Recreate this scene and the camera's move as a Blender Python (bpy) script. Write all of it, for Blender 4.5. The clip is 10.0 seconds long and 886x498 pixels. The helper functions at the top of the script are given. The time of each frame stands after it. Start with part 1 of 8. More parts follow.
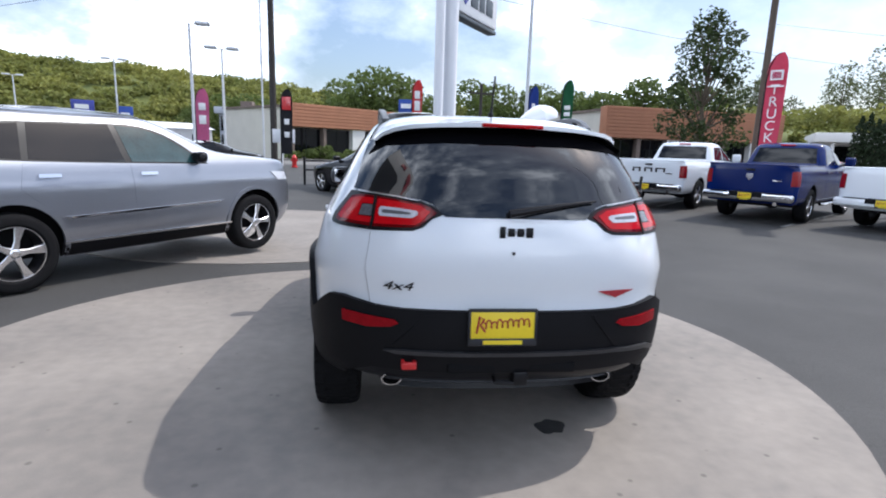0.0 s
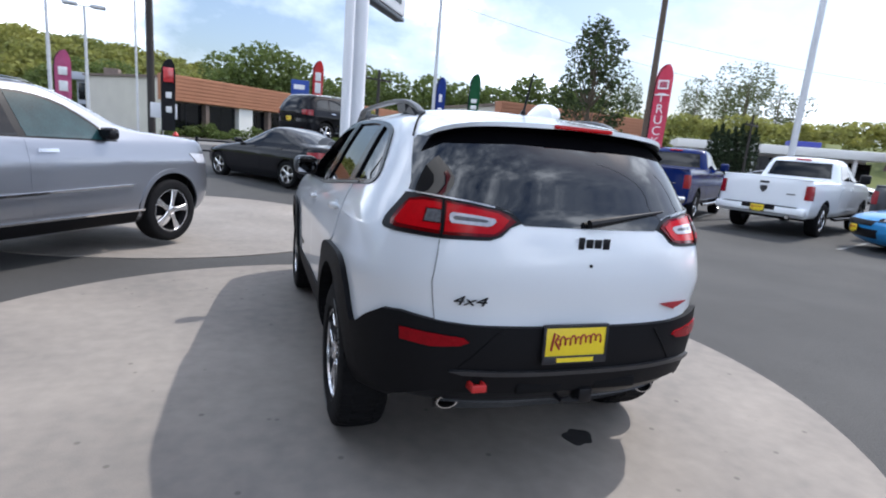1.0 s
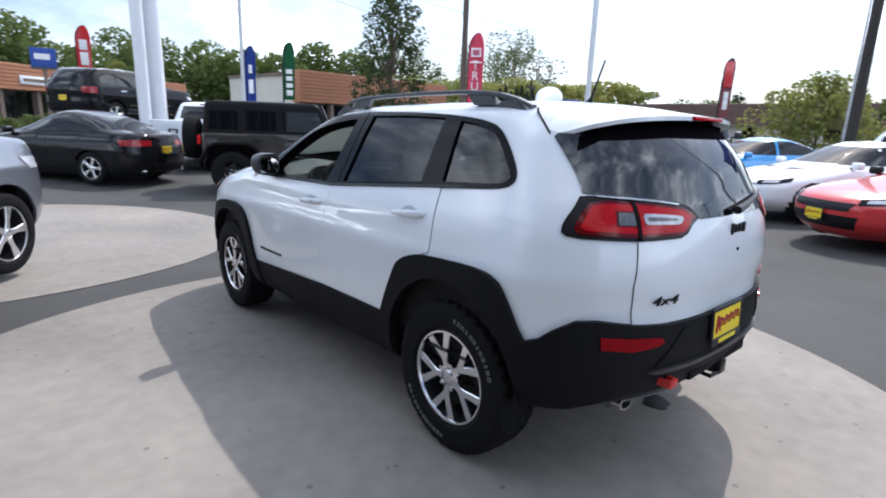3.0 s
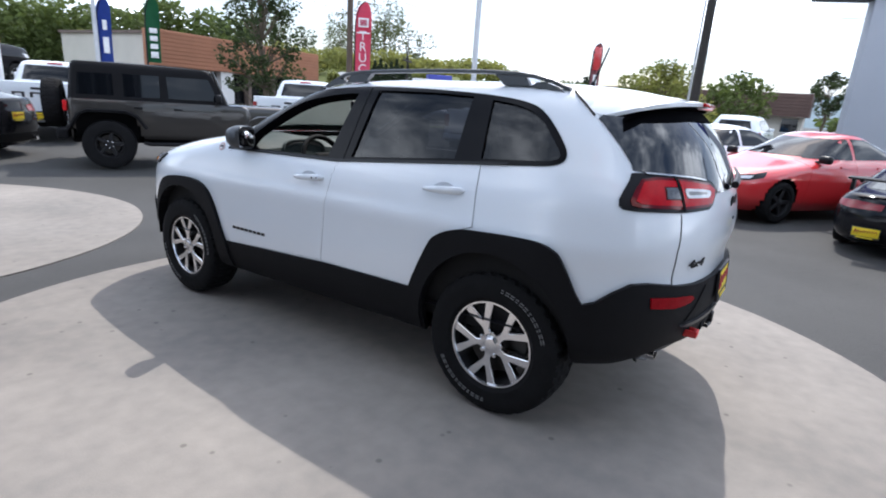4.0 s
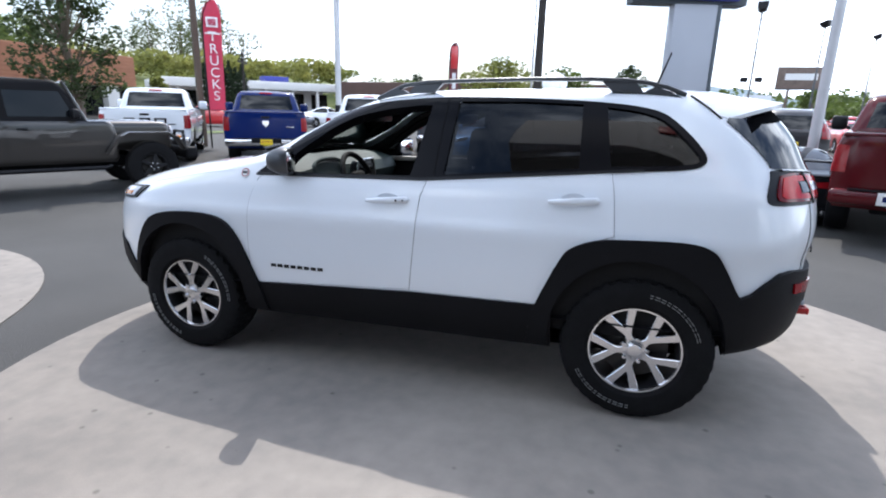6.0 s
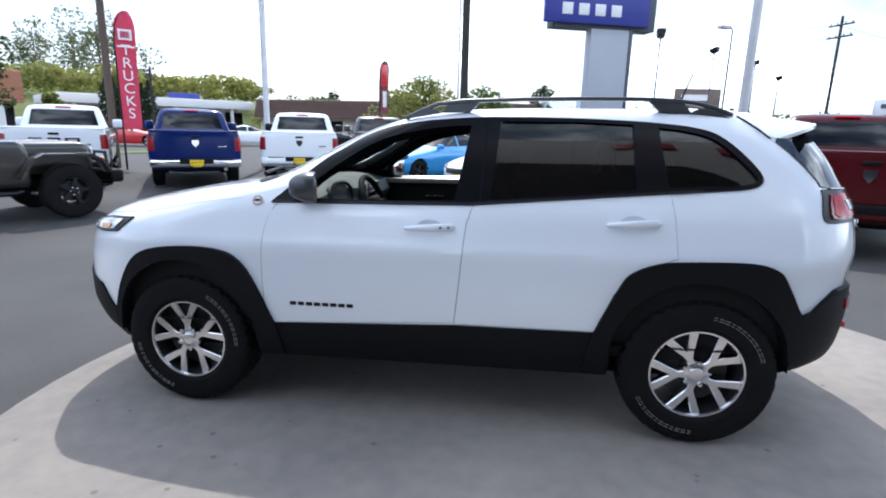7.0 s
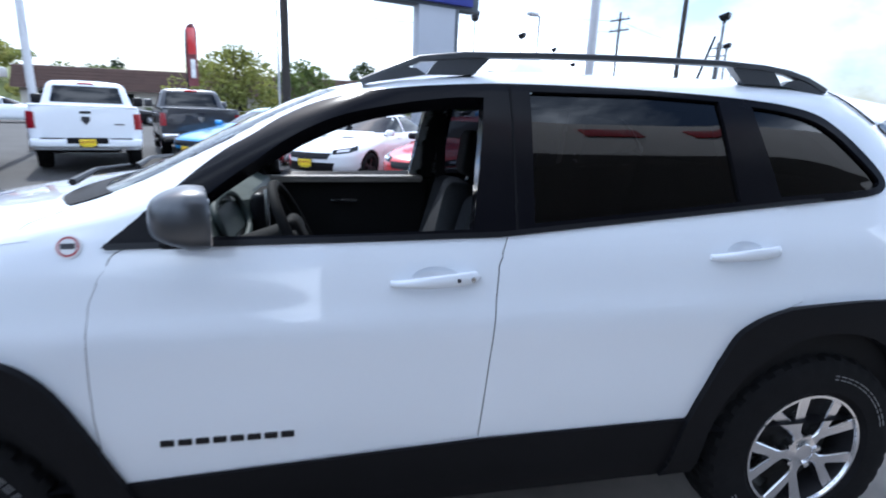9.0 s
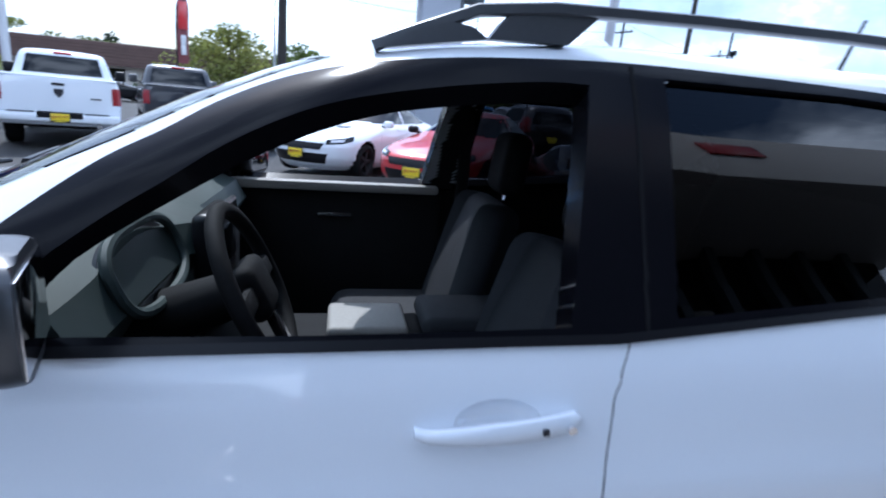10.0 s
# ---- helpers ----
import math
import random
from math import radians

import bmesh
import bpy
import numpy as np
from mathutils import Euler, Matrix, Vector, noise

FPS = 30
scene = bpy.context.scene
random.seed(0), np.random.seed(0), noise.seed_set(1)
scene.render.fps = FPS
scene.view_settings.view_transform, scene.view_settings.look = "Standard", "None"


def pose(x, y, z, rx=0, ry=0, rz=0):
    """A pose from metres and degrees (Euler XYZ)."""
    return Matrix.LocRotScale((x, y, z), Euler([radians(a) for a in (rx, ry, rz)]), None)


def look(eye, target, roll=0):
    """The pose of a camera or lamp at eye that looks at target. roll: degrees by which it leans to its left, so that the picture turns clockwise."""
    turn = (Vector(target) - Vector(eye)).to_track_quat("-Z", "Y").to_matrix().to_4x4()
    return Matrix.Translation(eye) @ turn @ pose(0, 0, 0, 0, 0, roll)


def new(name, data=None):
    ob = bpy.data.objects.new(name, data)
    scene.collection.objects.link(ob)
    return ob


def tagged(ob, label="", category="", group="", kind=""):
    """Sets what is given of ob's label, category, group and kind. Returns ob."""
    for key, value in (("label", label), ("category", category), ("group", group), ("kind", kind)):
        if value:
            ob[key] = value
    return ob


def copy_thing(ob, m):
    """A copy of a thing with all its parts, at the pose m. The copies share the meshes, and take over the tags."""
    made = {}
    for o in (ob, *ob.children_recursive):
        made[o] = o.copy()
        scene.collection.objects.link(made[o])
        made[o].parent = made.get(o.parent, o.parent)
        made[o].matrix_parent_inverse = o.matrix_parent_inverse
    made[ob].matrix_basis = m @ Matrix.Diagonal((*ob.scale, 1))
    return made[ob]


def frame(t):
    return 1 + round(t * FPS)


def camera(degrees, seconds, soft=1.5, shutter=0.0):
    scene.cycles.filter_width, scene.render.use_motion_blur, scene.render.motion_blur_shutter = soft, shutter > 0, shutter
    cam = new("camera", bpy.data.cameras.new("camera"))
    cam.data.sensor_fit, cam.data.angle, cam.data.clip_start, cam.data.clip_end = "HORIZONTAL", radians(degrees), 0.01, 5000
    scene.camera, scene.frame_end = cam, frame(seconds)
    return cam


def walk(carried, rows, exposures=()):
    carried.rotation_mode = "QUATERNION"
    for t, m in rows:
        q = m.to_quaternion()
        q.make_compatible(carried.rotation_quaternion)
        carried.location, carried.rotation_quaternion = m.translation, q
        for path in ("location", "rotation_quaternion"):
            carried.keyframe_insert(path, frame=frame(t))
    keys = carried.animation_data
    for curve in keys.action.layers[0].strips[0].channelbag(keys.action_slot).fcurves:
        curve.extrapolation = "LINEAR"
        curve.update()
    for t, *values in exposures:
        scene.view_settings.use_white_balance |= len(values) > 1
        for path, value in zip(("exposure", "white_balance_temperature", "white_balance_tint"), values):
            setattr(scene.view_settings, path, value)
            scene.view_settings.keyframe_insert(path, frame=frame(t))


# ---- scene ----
cam = camera(79.8, 10.0, 1.9, 0.3)
PATH = [
    (0, (-0.607, -3.036, 1.433), (-0.350, -1.081, 1.098), 2.16),
    (0.5, (-0.954, -2.820, 1.431), (-0.572, -0.889, 1.078), 2.74),
    (1, (-1.298, -2.637, 1.440), (-0.628, -0.786, 1.087), 4.99),
    (1.5, (-1.583, -2.427, 1.456), (-0.828, -0.614, 1.082), 3.09),
    (2, (-1.859, -2.159, 1.491), (-1.016, -0.385, 1.114), 2.94),
    (2.5, (-2.188, -1.946, 1.488), (-1.063, -0.351, 1.051), 1.57),
    (2.7, (-2.287, -1.856, 1.499), (-1.089, -0.311, 1.075), 1.92),
    (3.8, (-2.970, -1.272, 1.473), (-1.424, -0.106, 0.972), 1.86),
    (4, (-3.068, -1.163, 1.483), (-1.467, -0.072, 0.985), 3.22),
    (4.5, (-3.243, -0.809, 1.480), (-1.575, 0.170, 0.970), 1.46),
    (5, (-3.442, -0.483, 1.464), (-1.692, 0.318, 0.920), 2.63),
    (5.5, (-3.541, -0.163, 1.470), (-1.729, 0.460, 0.899), 2.54),
    (6, (-3.531, 0.179, 1.503), (-1.680, 0.763, 1.020), 0.57),
    (6.2, (-3.580, 0.318, 1.495), (-1.699, 0.823, 1.043), 0.76),
    (7.3, (-3.397, 1.035, 1.528), (-1.460, 1.270, 1.086), 0.67),
    (7.5, (-3.335, 1.141, 1.537), (-1.399, 1.306, 1.065), 1.08),
    (8, (-3.075, 1.409, 1.517), (-1.161, 1.318, 0.943), -0.27),
    (8.5, (-2.677, 1.521, 1.501), (-0.745, 1.384, 1.001), 0.10),
    (9, (-2.293, 1.571, 1.508), (-0.385, 1.220, 1.022), 1.13),
    (9.5, (-1.915, 1.625, 1.502), (-0.061, 1.030, 1.043), 2.60),
    (10, (-1.553, 1.572, 1.507), (0.342, 1.184, 0.999), 4.26),
]
# the car stands on a slab that falls towards its nose: all near things are laid out on that slab
SLOPE, LEAN = 1.1, 0.5
SLAB = pose(0, 0, 0, -SLOPE, LEAN)
walk(cam, [(t, SLAB @ look(eye, target, roll)) for t, eye, target, roll in PATH],
     [(0.0, 0.36, 6000, 11), (2.5, 0.44, 5950, 10), (4.5, 0.6, 6000, 10), (6.0, 0.72, 5950, 10), (7.5, 0.66, 5750, 9), (9.0, 0.72, 5550, 9), (10.0, 0.46, 5200, 10)])

# ---- light ----
SUN = Vector((0.68, 0.22, 1.0)).normalized()
sun = new("sun", bpy.data.lights.new("sun", "SUN"))
sun.data.energy, sun.data.angle, sun.data.color = 2.6, radians(0.6), (1.0, 0.93, 0.83)
sun.matrix_world = look(SUN * 50, (0, 0, 0))

world = bpy.data.worlds.new("sky")
scene.world = world
world.use_nodes = True
wn, wl = world.node_tree.nodes, world.node_tree.links
wn.clear()
w_out, w_bg = wn.new("ShaderNodeOutputWorld"), wn.new("ShaderNodeBackground")
w_sky = wn.new("ShaderNodeTexSky")
w_sky.sky_type, w_sky.sun_disc = "NISHITA", False
w_sky.sun_elevation, w_sky.sun_rotation = math.asin(SUN.z), math.atan2(SUN.x, SUN.y)
w_sky.air_density, w_sky.dust_density = 1.0, 2.5
w_co, w_map = wn.new("ShaderNodeTexCoord"), wn.new("ShaderNodeMapping")
w_map.inputs["Scale"].default_value = (1.0, 1.0, 1.7)
w_noise, w_ramp, w_mix = wn.new("ShaderNodeTexNoise"), wn.new("ShaderNodeValToRGB"), wn.new("ShaderNodeMix")
w_noise.inputs["Scale"].default_value, w_noise.inputs["Detail"].default_value = 2.6, 9.0
w_noise.inputs["Roughness"].default_value = 0.58
w_ramp.color_ramp.elements[0].position, w_ramp.color_ramp.elements[1].position = 0.40, 0.60
w_mix.data_type = "RGBA"
w_head = wn.new("ShaderNodeValToRGB")
w_head.color_ramp.elements[0].position, w_head.color_ramp.elements[1].position = 0.50, 0.66
w_head.color_ramp.elements[0].color, w_head.color_ramp.elements[1].color = (0.36, 0.395, 0.45, 1), (0.92, 0.95, 1.0, 1)
w_gain = wn.new("ShaderNodeVectorMath")
w_gain.operation = "SCALE"
w_gain.inputs["Scale"].default_value = 20.0
wl.new(w_noise.outputs["Fac"], w_head.inputs["Fac"])
wl.new(w_head.outputs["Color"], w_gain.inputs[0])
wl.new(w_gain.outputs["Vector"], w_mix.inputs["B"])
wl.new(w_co.outputs["Generated"], w_map.inputs["Vector"])
wl.new(w_map.outputs["Vector"], w_noise.inputs["Vector"])
wl.new(w_noise.outputs["Fac"], w_ramp.inputs["Fac"])
wl.new(w_ramp.outputs["Color"], w_mix.inputs["Factor"])
wl.new(w_sky.outputs["Color"], w_mix.inputs["A"])
wl.new(w_mix.outputs["Result"], w_bg.inputs["Color"])
wl.new(w_bg.outputs["Background"], w_out.inputs["Surface"])
w_bg.inputs["Strength"].default_value = 0.138


# ---- materials ----
MATS = {}


def material(name, color, rough=0.5, metal=0.0, coat=0.0, vary=0.12, scale=6.0, fine=80.0, bump=0.0, bump_scale=200.0,
             spec=0.5, alt=None, detail=6.0, islands=0.0, stretch=(1, 1, 1), leafy=0.0, specks=0.0):
    """A principled material with variation at two scales and an optional fine bump."""
    if name in MATS:
        return MATS[name]
    m = bpy.data.materials.new(name)
    m.use_nodes = True
    nt = m.node_tree
    n, l = nt.nodes, nt.links
    b = n["Principled BSDF"]
    b.inputs["Roughness"].default_value, b.inputs["Metallic"].default_value = rough, metal
    b.inputs["Coat Weight"].default_value, b.inputs["Coat Roughness"].default_value = coat, 0.03
    b.inputs["Specular IOR Level"].default_value = spec
    co, mp = n.new("ShaderNodeTexCoord"), n.new("ShaderNodeMapping")
    mp.inputs["Scale"].default_value = stretch
    l.new(co.outputs["Object"], mp.inputs["Vector"])
    big, small = n.new("ShaderNodeTexNoise"), n.new("ShaderNodeTexNoise")
    big.inputs["Scale"].default_value, big.inputs["Detail"].default_value = scale, detail
    small.inputs["Scale"].default_value, small.inputs["Detail"].default_value = fine, 4.0
    for t in (big, small):
        l.new(mp.outputs["Vector"], t.inputs["Vector"])
    mixf = n.new("ShaderNodeMath")
    mixf.operation = "MULTIPLY_ADD"
    mixf.inputs[1].default_value = 0.45
    l.new(small.outputs["Fac"], mixf.inputs[0])
    half = n.new("ShaderNodeMath")
    half.operation = "MULTIPLY"
    half.inputs[1].default_value = 0.55
    l.new(big.outputs["Fac"], half.inputs[0])
    l.new(half.outputs["Value"], mixf.inputs[2])
    ramp = n.new("ShaderNodeValToRGB")
    ramp.color_ramp.elements[0].position, ramp.color_ramp.elements[1].position = 0.3, 0.7
    a = alt or tuple(c * (1 - vary) for c in color)
    hi = color if alt else tuple(min(1, c * (1 + vary)) for c in color)
    ramp.color_ramp.elements[0].color, ramp.color_ramp.elements[1].color = (*a, 1), (*hi, 1)
    l.new(mixf.outputs["Value"], ramp.inputs["Fac"])
    last = ramp.outputs["Color"]
    if specks:
        vo, sr, mm, st, sm, m2 = (n.new("ShaderNode" + k) for k in ("TexVoronoi", "MapRange", "Mix", "TexNoise", "MapRange", "Mix"))
        vo.inputs["Scale"].default_value, st.inputs["Scale"].default_value, st.inputs["Detail"].default_value = specks, 0.45, 7.0
        l.new(mp.outputs["Vector"], vo.inputs["Vector"])
        l.new(mp.outputs["Vector"], st.inputs["Vector"])
        sr.inputs["From Min"].default_value, sr.inputs["From Max"].default_value = 0.05, 0.09
        sr.inputs["To Min"].default_value, sr.inputs["To Max"].default_value = 0.62, 1.0
        sm.inputs["From Min"].default_value, sm.inputs["From Max"].default_value = 0.35, 0.65
        sm.inputs["To Min"].default_value, sm.inputs["To Max"].default_value = 0.80, 1.08
        l.new(vo.outputs["Distance"], sr.inputs["Value"])
        l.new(st.outputs["Fac"], sm.inputs["Value"])
        for k, fac in ((mm, sr), (m2, sm)):
            k.data_type, k.blend_type = "RGBA", "MULTIPLY"
            k.inputs["Factor"].default_value = 1.0
            l.new(last, k.inputs["A"])
            l.new(fac.outputs["Result"], k.inputs["B"])
            last = k.outputs["Result"]
    if islands:
        geo, hsv, mul = n.new("ShaderNodeNewGeometry"), n.new("ShaderNodeHueSaturation"), n.new("ShaderNodeMapRange")
        mul.inputs["To Min"].default_value, mul.inputs["To Max"].default_value = 1 - islands, 1 + islands
        l.new(geo.outputs["Random Per Island"], mul.inputs["Value"])
        l.new(mul.outputs["Result"], hsv.inputs["Value"])
        l.new(last, hsv.inputs["Color"])
        last = hsv.outputs["Color"]
    l.new(last, b.inputs["Base Color"])
    if leafy:
        tl, mx = n.new("ShaderNodeBsdfTranslucent"), n.new("ShaderNodeMixShader")
        mx.inputs["Fac"].default_value = leafy
        l.new(last, tl.inputs["Color"])
        l.new(b.outputs["BSDF"], mx.inputs[1])
        l.new(tl.outputs["BSDF"], mx.inputs[2])
        l.new(mx.outputs["Shader"], n["Material Output"].inputs["Surface"])
    if bump:
        bn, bt = n.new("ShaderNodeBump"), n.new("ShaderNodeTexNoise")
        bt.inputs["Scale"].default_value, bt.inputs["Detail"].default_value = bump_scale, 5.0
        l.new(mp.outputs["Vector"], bt.inputs["Vector"])
        bn.inputs["Strength"].default_value, bn.inputs["Distance"].default_value = bump, 0.01
        l.new(bt.outputs["Fac"], bn.inputs["Height"])
        l.new(bn.outputs["Normal"], b.inputs["Normal"])
    MATS[name] = m
    return m


def glass(name, tint, ior=1.5, rough=0.0):
    """A thin pane: tinted see-through with the gloss of glass."""
    m = bpy.data.materials.new(name)
    m.use_nodes = True
    n, l = m.node_tree.nodes, m.node_tree.links
    n.clear()
    out, mix, tr, gl, fr = (n.new("ShaderNode" + k) for k in ("OutputMaterial", "MixShader", "BsdfTransparent", "BsdfGlossy", "Fresnel"))
    tr.inputs["Color"].default_value = (*tint, 1)
    gl.inputs["Roughness"].default_value = rough
    fr.inputs["IOR"].default_value = ior
    l.new(fr.outputs["Fac"], mix.inputs["Fac"])
    l.new(tr.outputs["BSDF"], mix.inputs[1])
    l.new(gl.outputs["BSDF"], mix.inputs[2])
    l.new(mix.outputs["Shader"], out.inputs["Surface"])
    MATS[name] = m
    return m


def paint(name, color, metal=0.0, rough=0.32):
    return material(name, color, rough=rough, metal=metal, coat=1.0, vary=0.03, scale=1.5, fine=900.0)


WHITE = paint("white_paint", (0.81, 0.845, 0.89))
SILVER = paint("silver_paint", (0.30, 0.315, 0.355), 0.85, 0.34)
BLACK = material("black_paint", (0.010, 0.010, 0.012), rough=0.10, spec=0.28, vary=0.03, scale=1.5, fine=900.0)
BLUE = material("dark_blue_paint", (0.003, 0.014, 0.10), rough=0.15, spec=0.4, vary=0.05, scale=1.5, fine=900.0)
RED = paint("red_paint", (0.55, 0.025, 0.03))
MAROON = material("maroon_paint", (0.075, 0.006, 0.009), rough=0.12, spec=0.4, vary=0.05, scale=1.5, fine=900.0)
SKYBLUE = paint("bright_blue_paint", (0.03, 0.27, 0.62), 0.2)
GREYPAINT = paint("warm_grey_paint", (0.040, 0.036, 0.033), 0.4)
CHARCOAL = paint("charcoal_paint", (0.045, 0.045, 0.05), 0.4)
PLASTIC = material("black_plastic", (0.0065, 0.0065, 0.008), rough=0.6, spec=0.15, vary=0.2, scale=4, bump=0.12, bump_scale=900)
SATIN = material("satin_black", (0.008, 0.008, 0.010), rough=0.35, spec=0.25, vary=0.1)
GUNMETAL = material("gunmetal_satin", (0.11, 0.115, 0.125), rough=0.38, metal=0.6, vary=0.08)
MIRRORCAP = material("satin_silver_cap", (0.10, 0.104, 0.112), rough=0.34, metal=0.7, vary=0.06)
PILLAR = material("pillar_black", (0.005, 0.005, 0.007), rough=0.18, spec=0.10, vary=0.1)
# greyer than the bumper plastic: sky light on its edges put into the colour
LITLEDGE = material("sky_lit_grey_plastic", (0.030, 0.030, 0.033), rough=0.38, spec=0.4, vary=0.3, scale=12)
# near-black without gloss: the shade below the spoiler put into the plastic's colour
SHADEBLACK = material("shaded_black_plastic", (0.003, 0.003, 0.004), rough=0.9, spec=0.02)
# dark concrete colour that stands in for a shadow under the tail
SHADOWPATCH = material("shadow_dark_concrete", (0.036, 0.035, 0.035), rough=0.45, vary=0.35, scale=25)
SEAL = material("seal_rubber", (0.006, 0.006, 0.007), rough=0.8, spec=0.15)
RUBBER = material("tyre_rubber", (0.008, 0.008, 0.009), rough=0.8, spec=0.15, vary=0.3, scale=9, bump=0.2, bump_scale=300)
ALLOY = material("polished_alloy", (0.78, 0.78, 0.80), rough=0.24, metal=1.0, vary=0.05)
DARKALLOY = material("dark_alloy", (0.012, 0.012, 0.014), rough=0.5, spec=0.3)
STEEL = material("brake_steel", (0.05, 0.048, 0.046), rough=0.5, metal=0.6, scale=20)
CHROME = material("chrome", (0.8, 0.8, 0.82), rough=0.08, metal=1.0, vary=0.02)
REDLENS = material("red_lens", (0.50, 0.004, 0.008), rough=0.12, spec=0.25, coat=0.15, vary=0.12, scale=30)
DEEPLENS = material("deep_red_lens", (0.14, 0.002, 0.004), rough=0.08, spec=0.3, coat=0.2, vary=0.25, scale=40)
SMOKELENS = material("smoky_lens", (0.11, 0.11, 0.12), rough=0.1, coat=0.6, vary=0.3, scale=80)
CLEARLENS = material("clear_lens", (0.52, 0.53, 0.58), rough=0.1, coat=1.0, vary=0.2, scale=60)
DARKRED = material("dark_red_reflector", (0.24, 0.004, 0.008), rough=0.12, spec=0.25, vary=0.15, scale=30)
BACKGLASS = material("tinted_back_glass", (0.004, 0.005, 0.007), rough=0.015, spec=0.85, vary=0.1)
LAMPRED = material("dull_red_lens", (0.26, 0.008, 0.012), rough=0.2, coat=0.3, vary=0.15, scale=20)
TEALGLASS = material("teal_tinted_glass", (0.016, 0.045, 0.05), rough=0.03, spec=0.6, vary=0.5, scale=5)
DULLCHROME = material("dull_chrome", (0.45, 0.45, 0.46), rough=0.25, metal=1.0)
AMBER = material("amber_lens", (0.75, 0.26, 0.03), rough=0.15, coat=1.0)
YELLOW = material("plate_yellow", (0.82, 0.62, 0.02), rough=0.4, vary=0.05)
CRIMSON = material("crimson_ink", (0.35, 0.02, 0.03), rough=0.5)
INKBLACK = material("black_ink", (0.015, 0.015, 0.02), rough=0.45)
SIDEWALL = material("faded_white_rubber", (0.20, 0.20, 0.20), rough=0.7)
OFFWHITE = material("white_print", (0.75, 0.75, 0.75), rough=0.6)
WARN = material("hook_red", (0.5, 0.02, 0.02), rough=0.4)
DASH = material("grey_green_dash", (0.042, 0.060, 0.057), rough=0.6, vary=0.1, bump=0.2, bump_scale=700)
TRIM = material("cabin_black", (0.012, 0.012, 0.013), rough=0.75, spec=0.2, vary=0.2, bump=0.15, bump_scale=500)
LEATHER = material("grey_cloth", (0.022, 0.024, 0.029), rough=0.75, vary=0.2, bump=0.25, bump_scale=400)
HEADLINER = material("headliner_cloth", (0.28, 0.27, 0.26), rough=0.9)
BEIGE = material("beige_trim", (0.36, 0.34, 0.31), rough=0.6)
PRIVACY = glass("privacy_glass", (0.035, 0.038, 0.045), 1.5)
CLEAR = glass("clear_glass", (0.80, 0.88, 0.86), 1.45)
DARKGLASS = material("dark_glass", (0.005, 0.006, 0.008), rough=0.03, spec=0.38, vary=0.1)
ASPHALT = material("asphalt", (0.068, 0.066, 0.064), rough=0.86, alt=(0.042, 0.041, 0.041), specks=7.0, scale=0.6, fine=60, bump=0.5, bump_scale=90, detail=9)
ROADMAT = material("road_asphalt", (0.19, 0.18, 0.17), rough=0.9, alt=(0.13, 0.125, 0.12), scale=0.4, fine=20, bump=0.3, bump_scale=60)
CONCRETE = material("concrete", (0.30, 0.266, 0.233), rough=0.85, alt=(0.195, 0.178, 0.163), specks=5.0, scale=0.8, fine=9, bump=0.12, bump_scale=120, detail=10)
GRASS = material("grass", (0.12, 0.16, 0.035), rough=0.9, alt=(0.07, 0.10, 0.02), scale=0.5, fine=9)


# ---- mesh tools ----
def finish(bm, name, mat, angle=35):
    me = bpy.data.meshes.new(name)
    bm.to_mesh(me)
    bm.free()
    me.polygons.foreach_set("use_smooth", [True] * len(me.polygons))
    me.set_sharp_from_angle(angle=radians(angle))
    me.materials.append(mat)
    return me


def part(name, bm, mat, parent=None, label="", m=None, angle=35):
    ob = new(name, finish(bm, name, mat, angle) if isinstance(bm, bmesh.types.BMesh) else bm)
    if parent:
        ob.parent = parent
    if m is not None:
        ob.matrix_local = m
    return tagged(ob, label)


def thing(name, m, label, category, group="", kind=""):
    ob = new(name)
    ob.empty_display_size = 0.2
    ob.matrix_world = m
    return tagged(ob, label, category, group, kind)


def add_box(bm, lo, hi, bevel=0.0, seg=2, m=None):
    c = [(a + b) / 2 for a, b in zip(lo, hi)]
    s = [abs(b - a) for a, b in zip(lo, hi)]
    g = bmesh.ops.create_cube(bm, size=1, matrix=Matrix.Translation(c) @ Matrix.Diagonal((*s, 1)))
    vs = g["verts"]
    if bevel:
        es = list({e for v in vs for e in v.link_edges})
        r = bmesh.ops.bevel(bm, geom=es, offset=min(bevel, min(s) * 0.45), segments=seg, affect="EDGES", profile=0.5)
        vs = list({v for f in r["faces"] for v in f.verts} | {v for v in vs if v.is_valid})
    if m is not None:
        bmesh.ops.transform(bm, matrix=m, verts=vs)
    return vs


def box(lo, hi, bevel=0.0, seg=2, m=None):
    bm = bmesh.new()
    add_box(bm, lo, hi, bevel, seg, m)
    return bm


def add_tube(bm, pts, radii, n=10, cap=True, flat=1.0):
    """A tube along points; radii one value or one for each point."""
    pts = [Vector(p) for p in pts]
    if not isinstance(radii, (list, tuple)):
        radii = [radii] * len(pts)
    rings, side = [], None
    for i, p in enumerate(pts):
        d = (pts[min(i + 1, len(pts) - 1)] - pts[max(i - 1, 0)]).normalized()
        if side is None:
            side = d.cross(Vector((0, 0, 1)))
            if side.length < 0.1:
                side = d.cross(Vector((1, 0, 0)))
        side = (side - d * side.dot(d)).normalized()
        up = side.cross(d)
        rings.append([bm.verts.new(p + (side * math.cos(k * math.tau / n) + up * (flat * math.sin(k * math.tau / n))) * radii[i]) for k in range(n)])
    for a, b in zip(rings, rings[1:]):
        for k in range(n):
            bm.faces.new((a[k], a[(k + 1) % n], b[(k + 1) % n], b[k]))
    if cap:
        bm.faces.new(rings[0][::-1])
        bm.faces.new(rings[-1])
    return bm


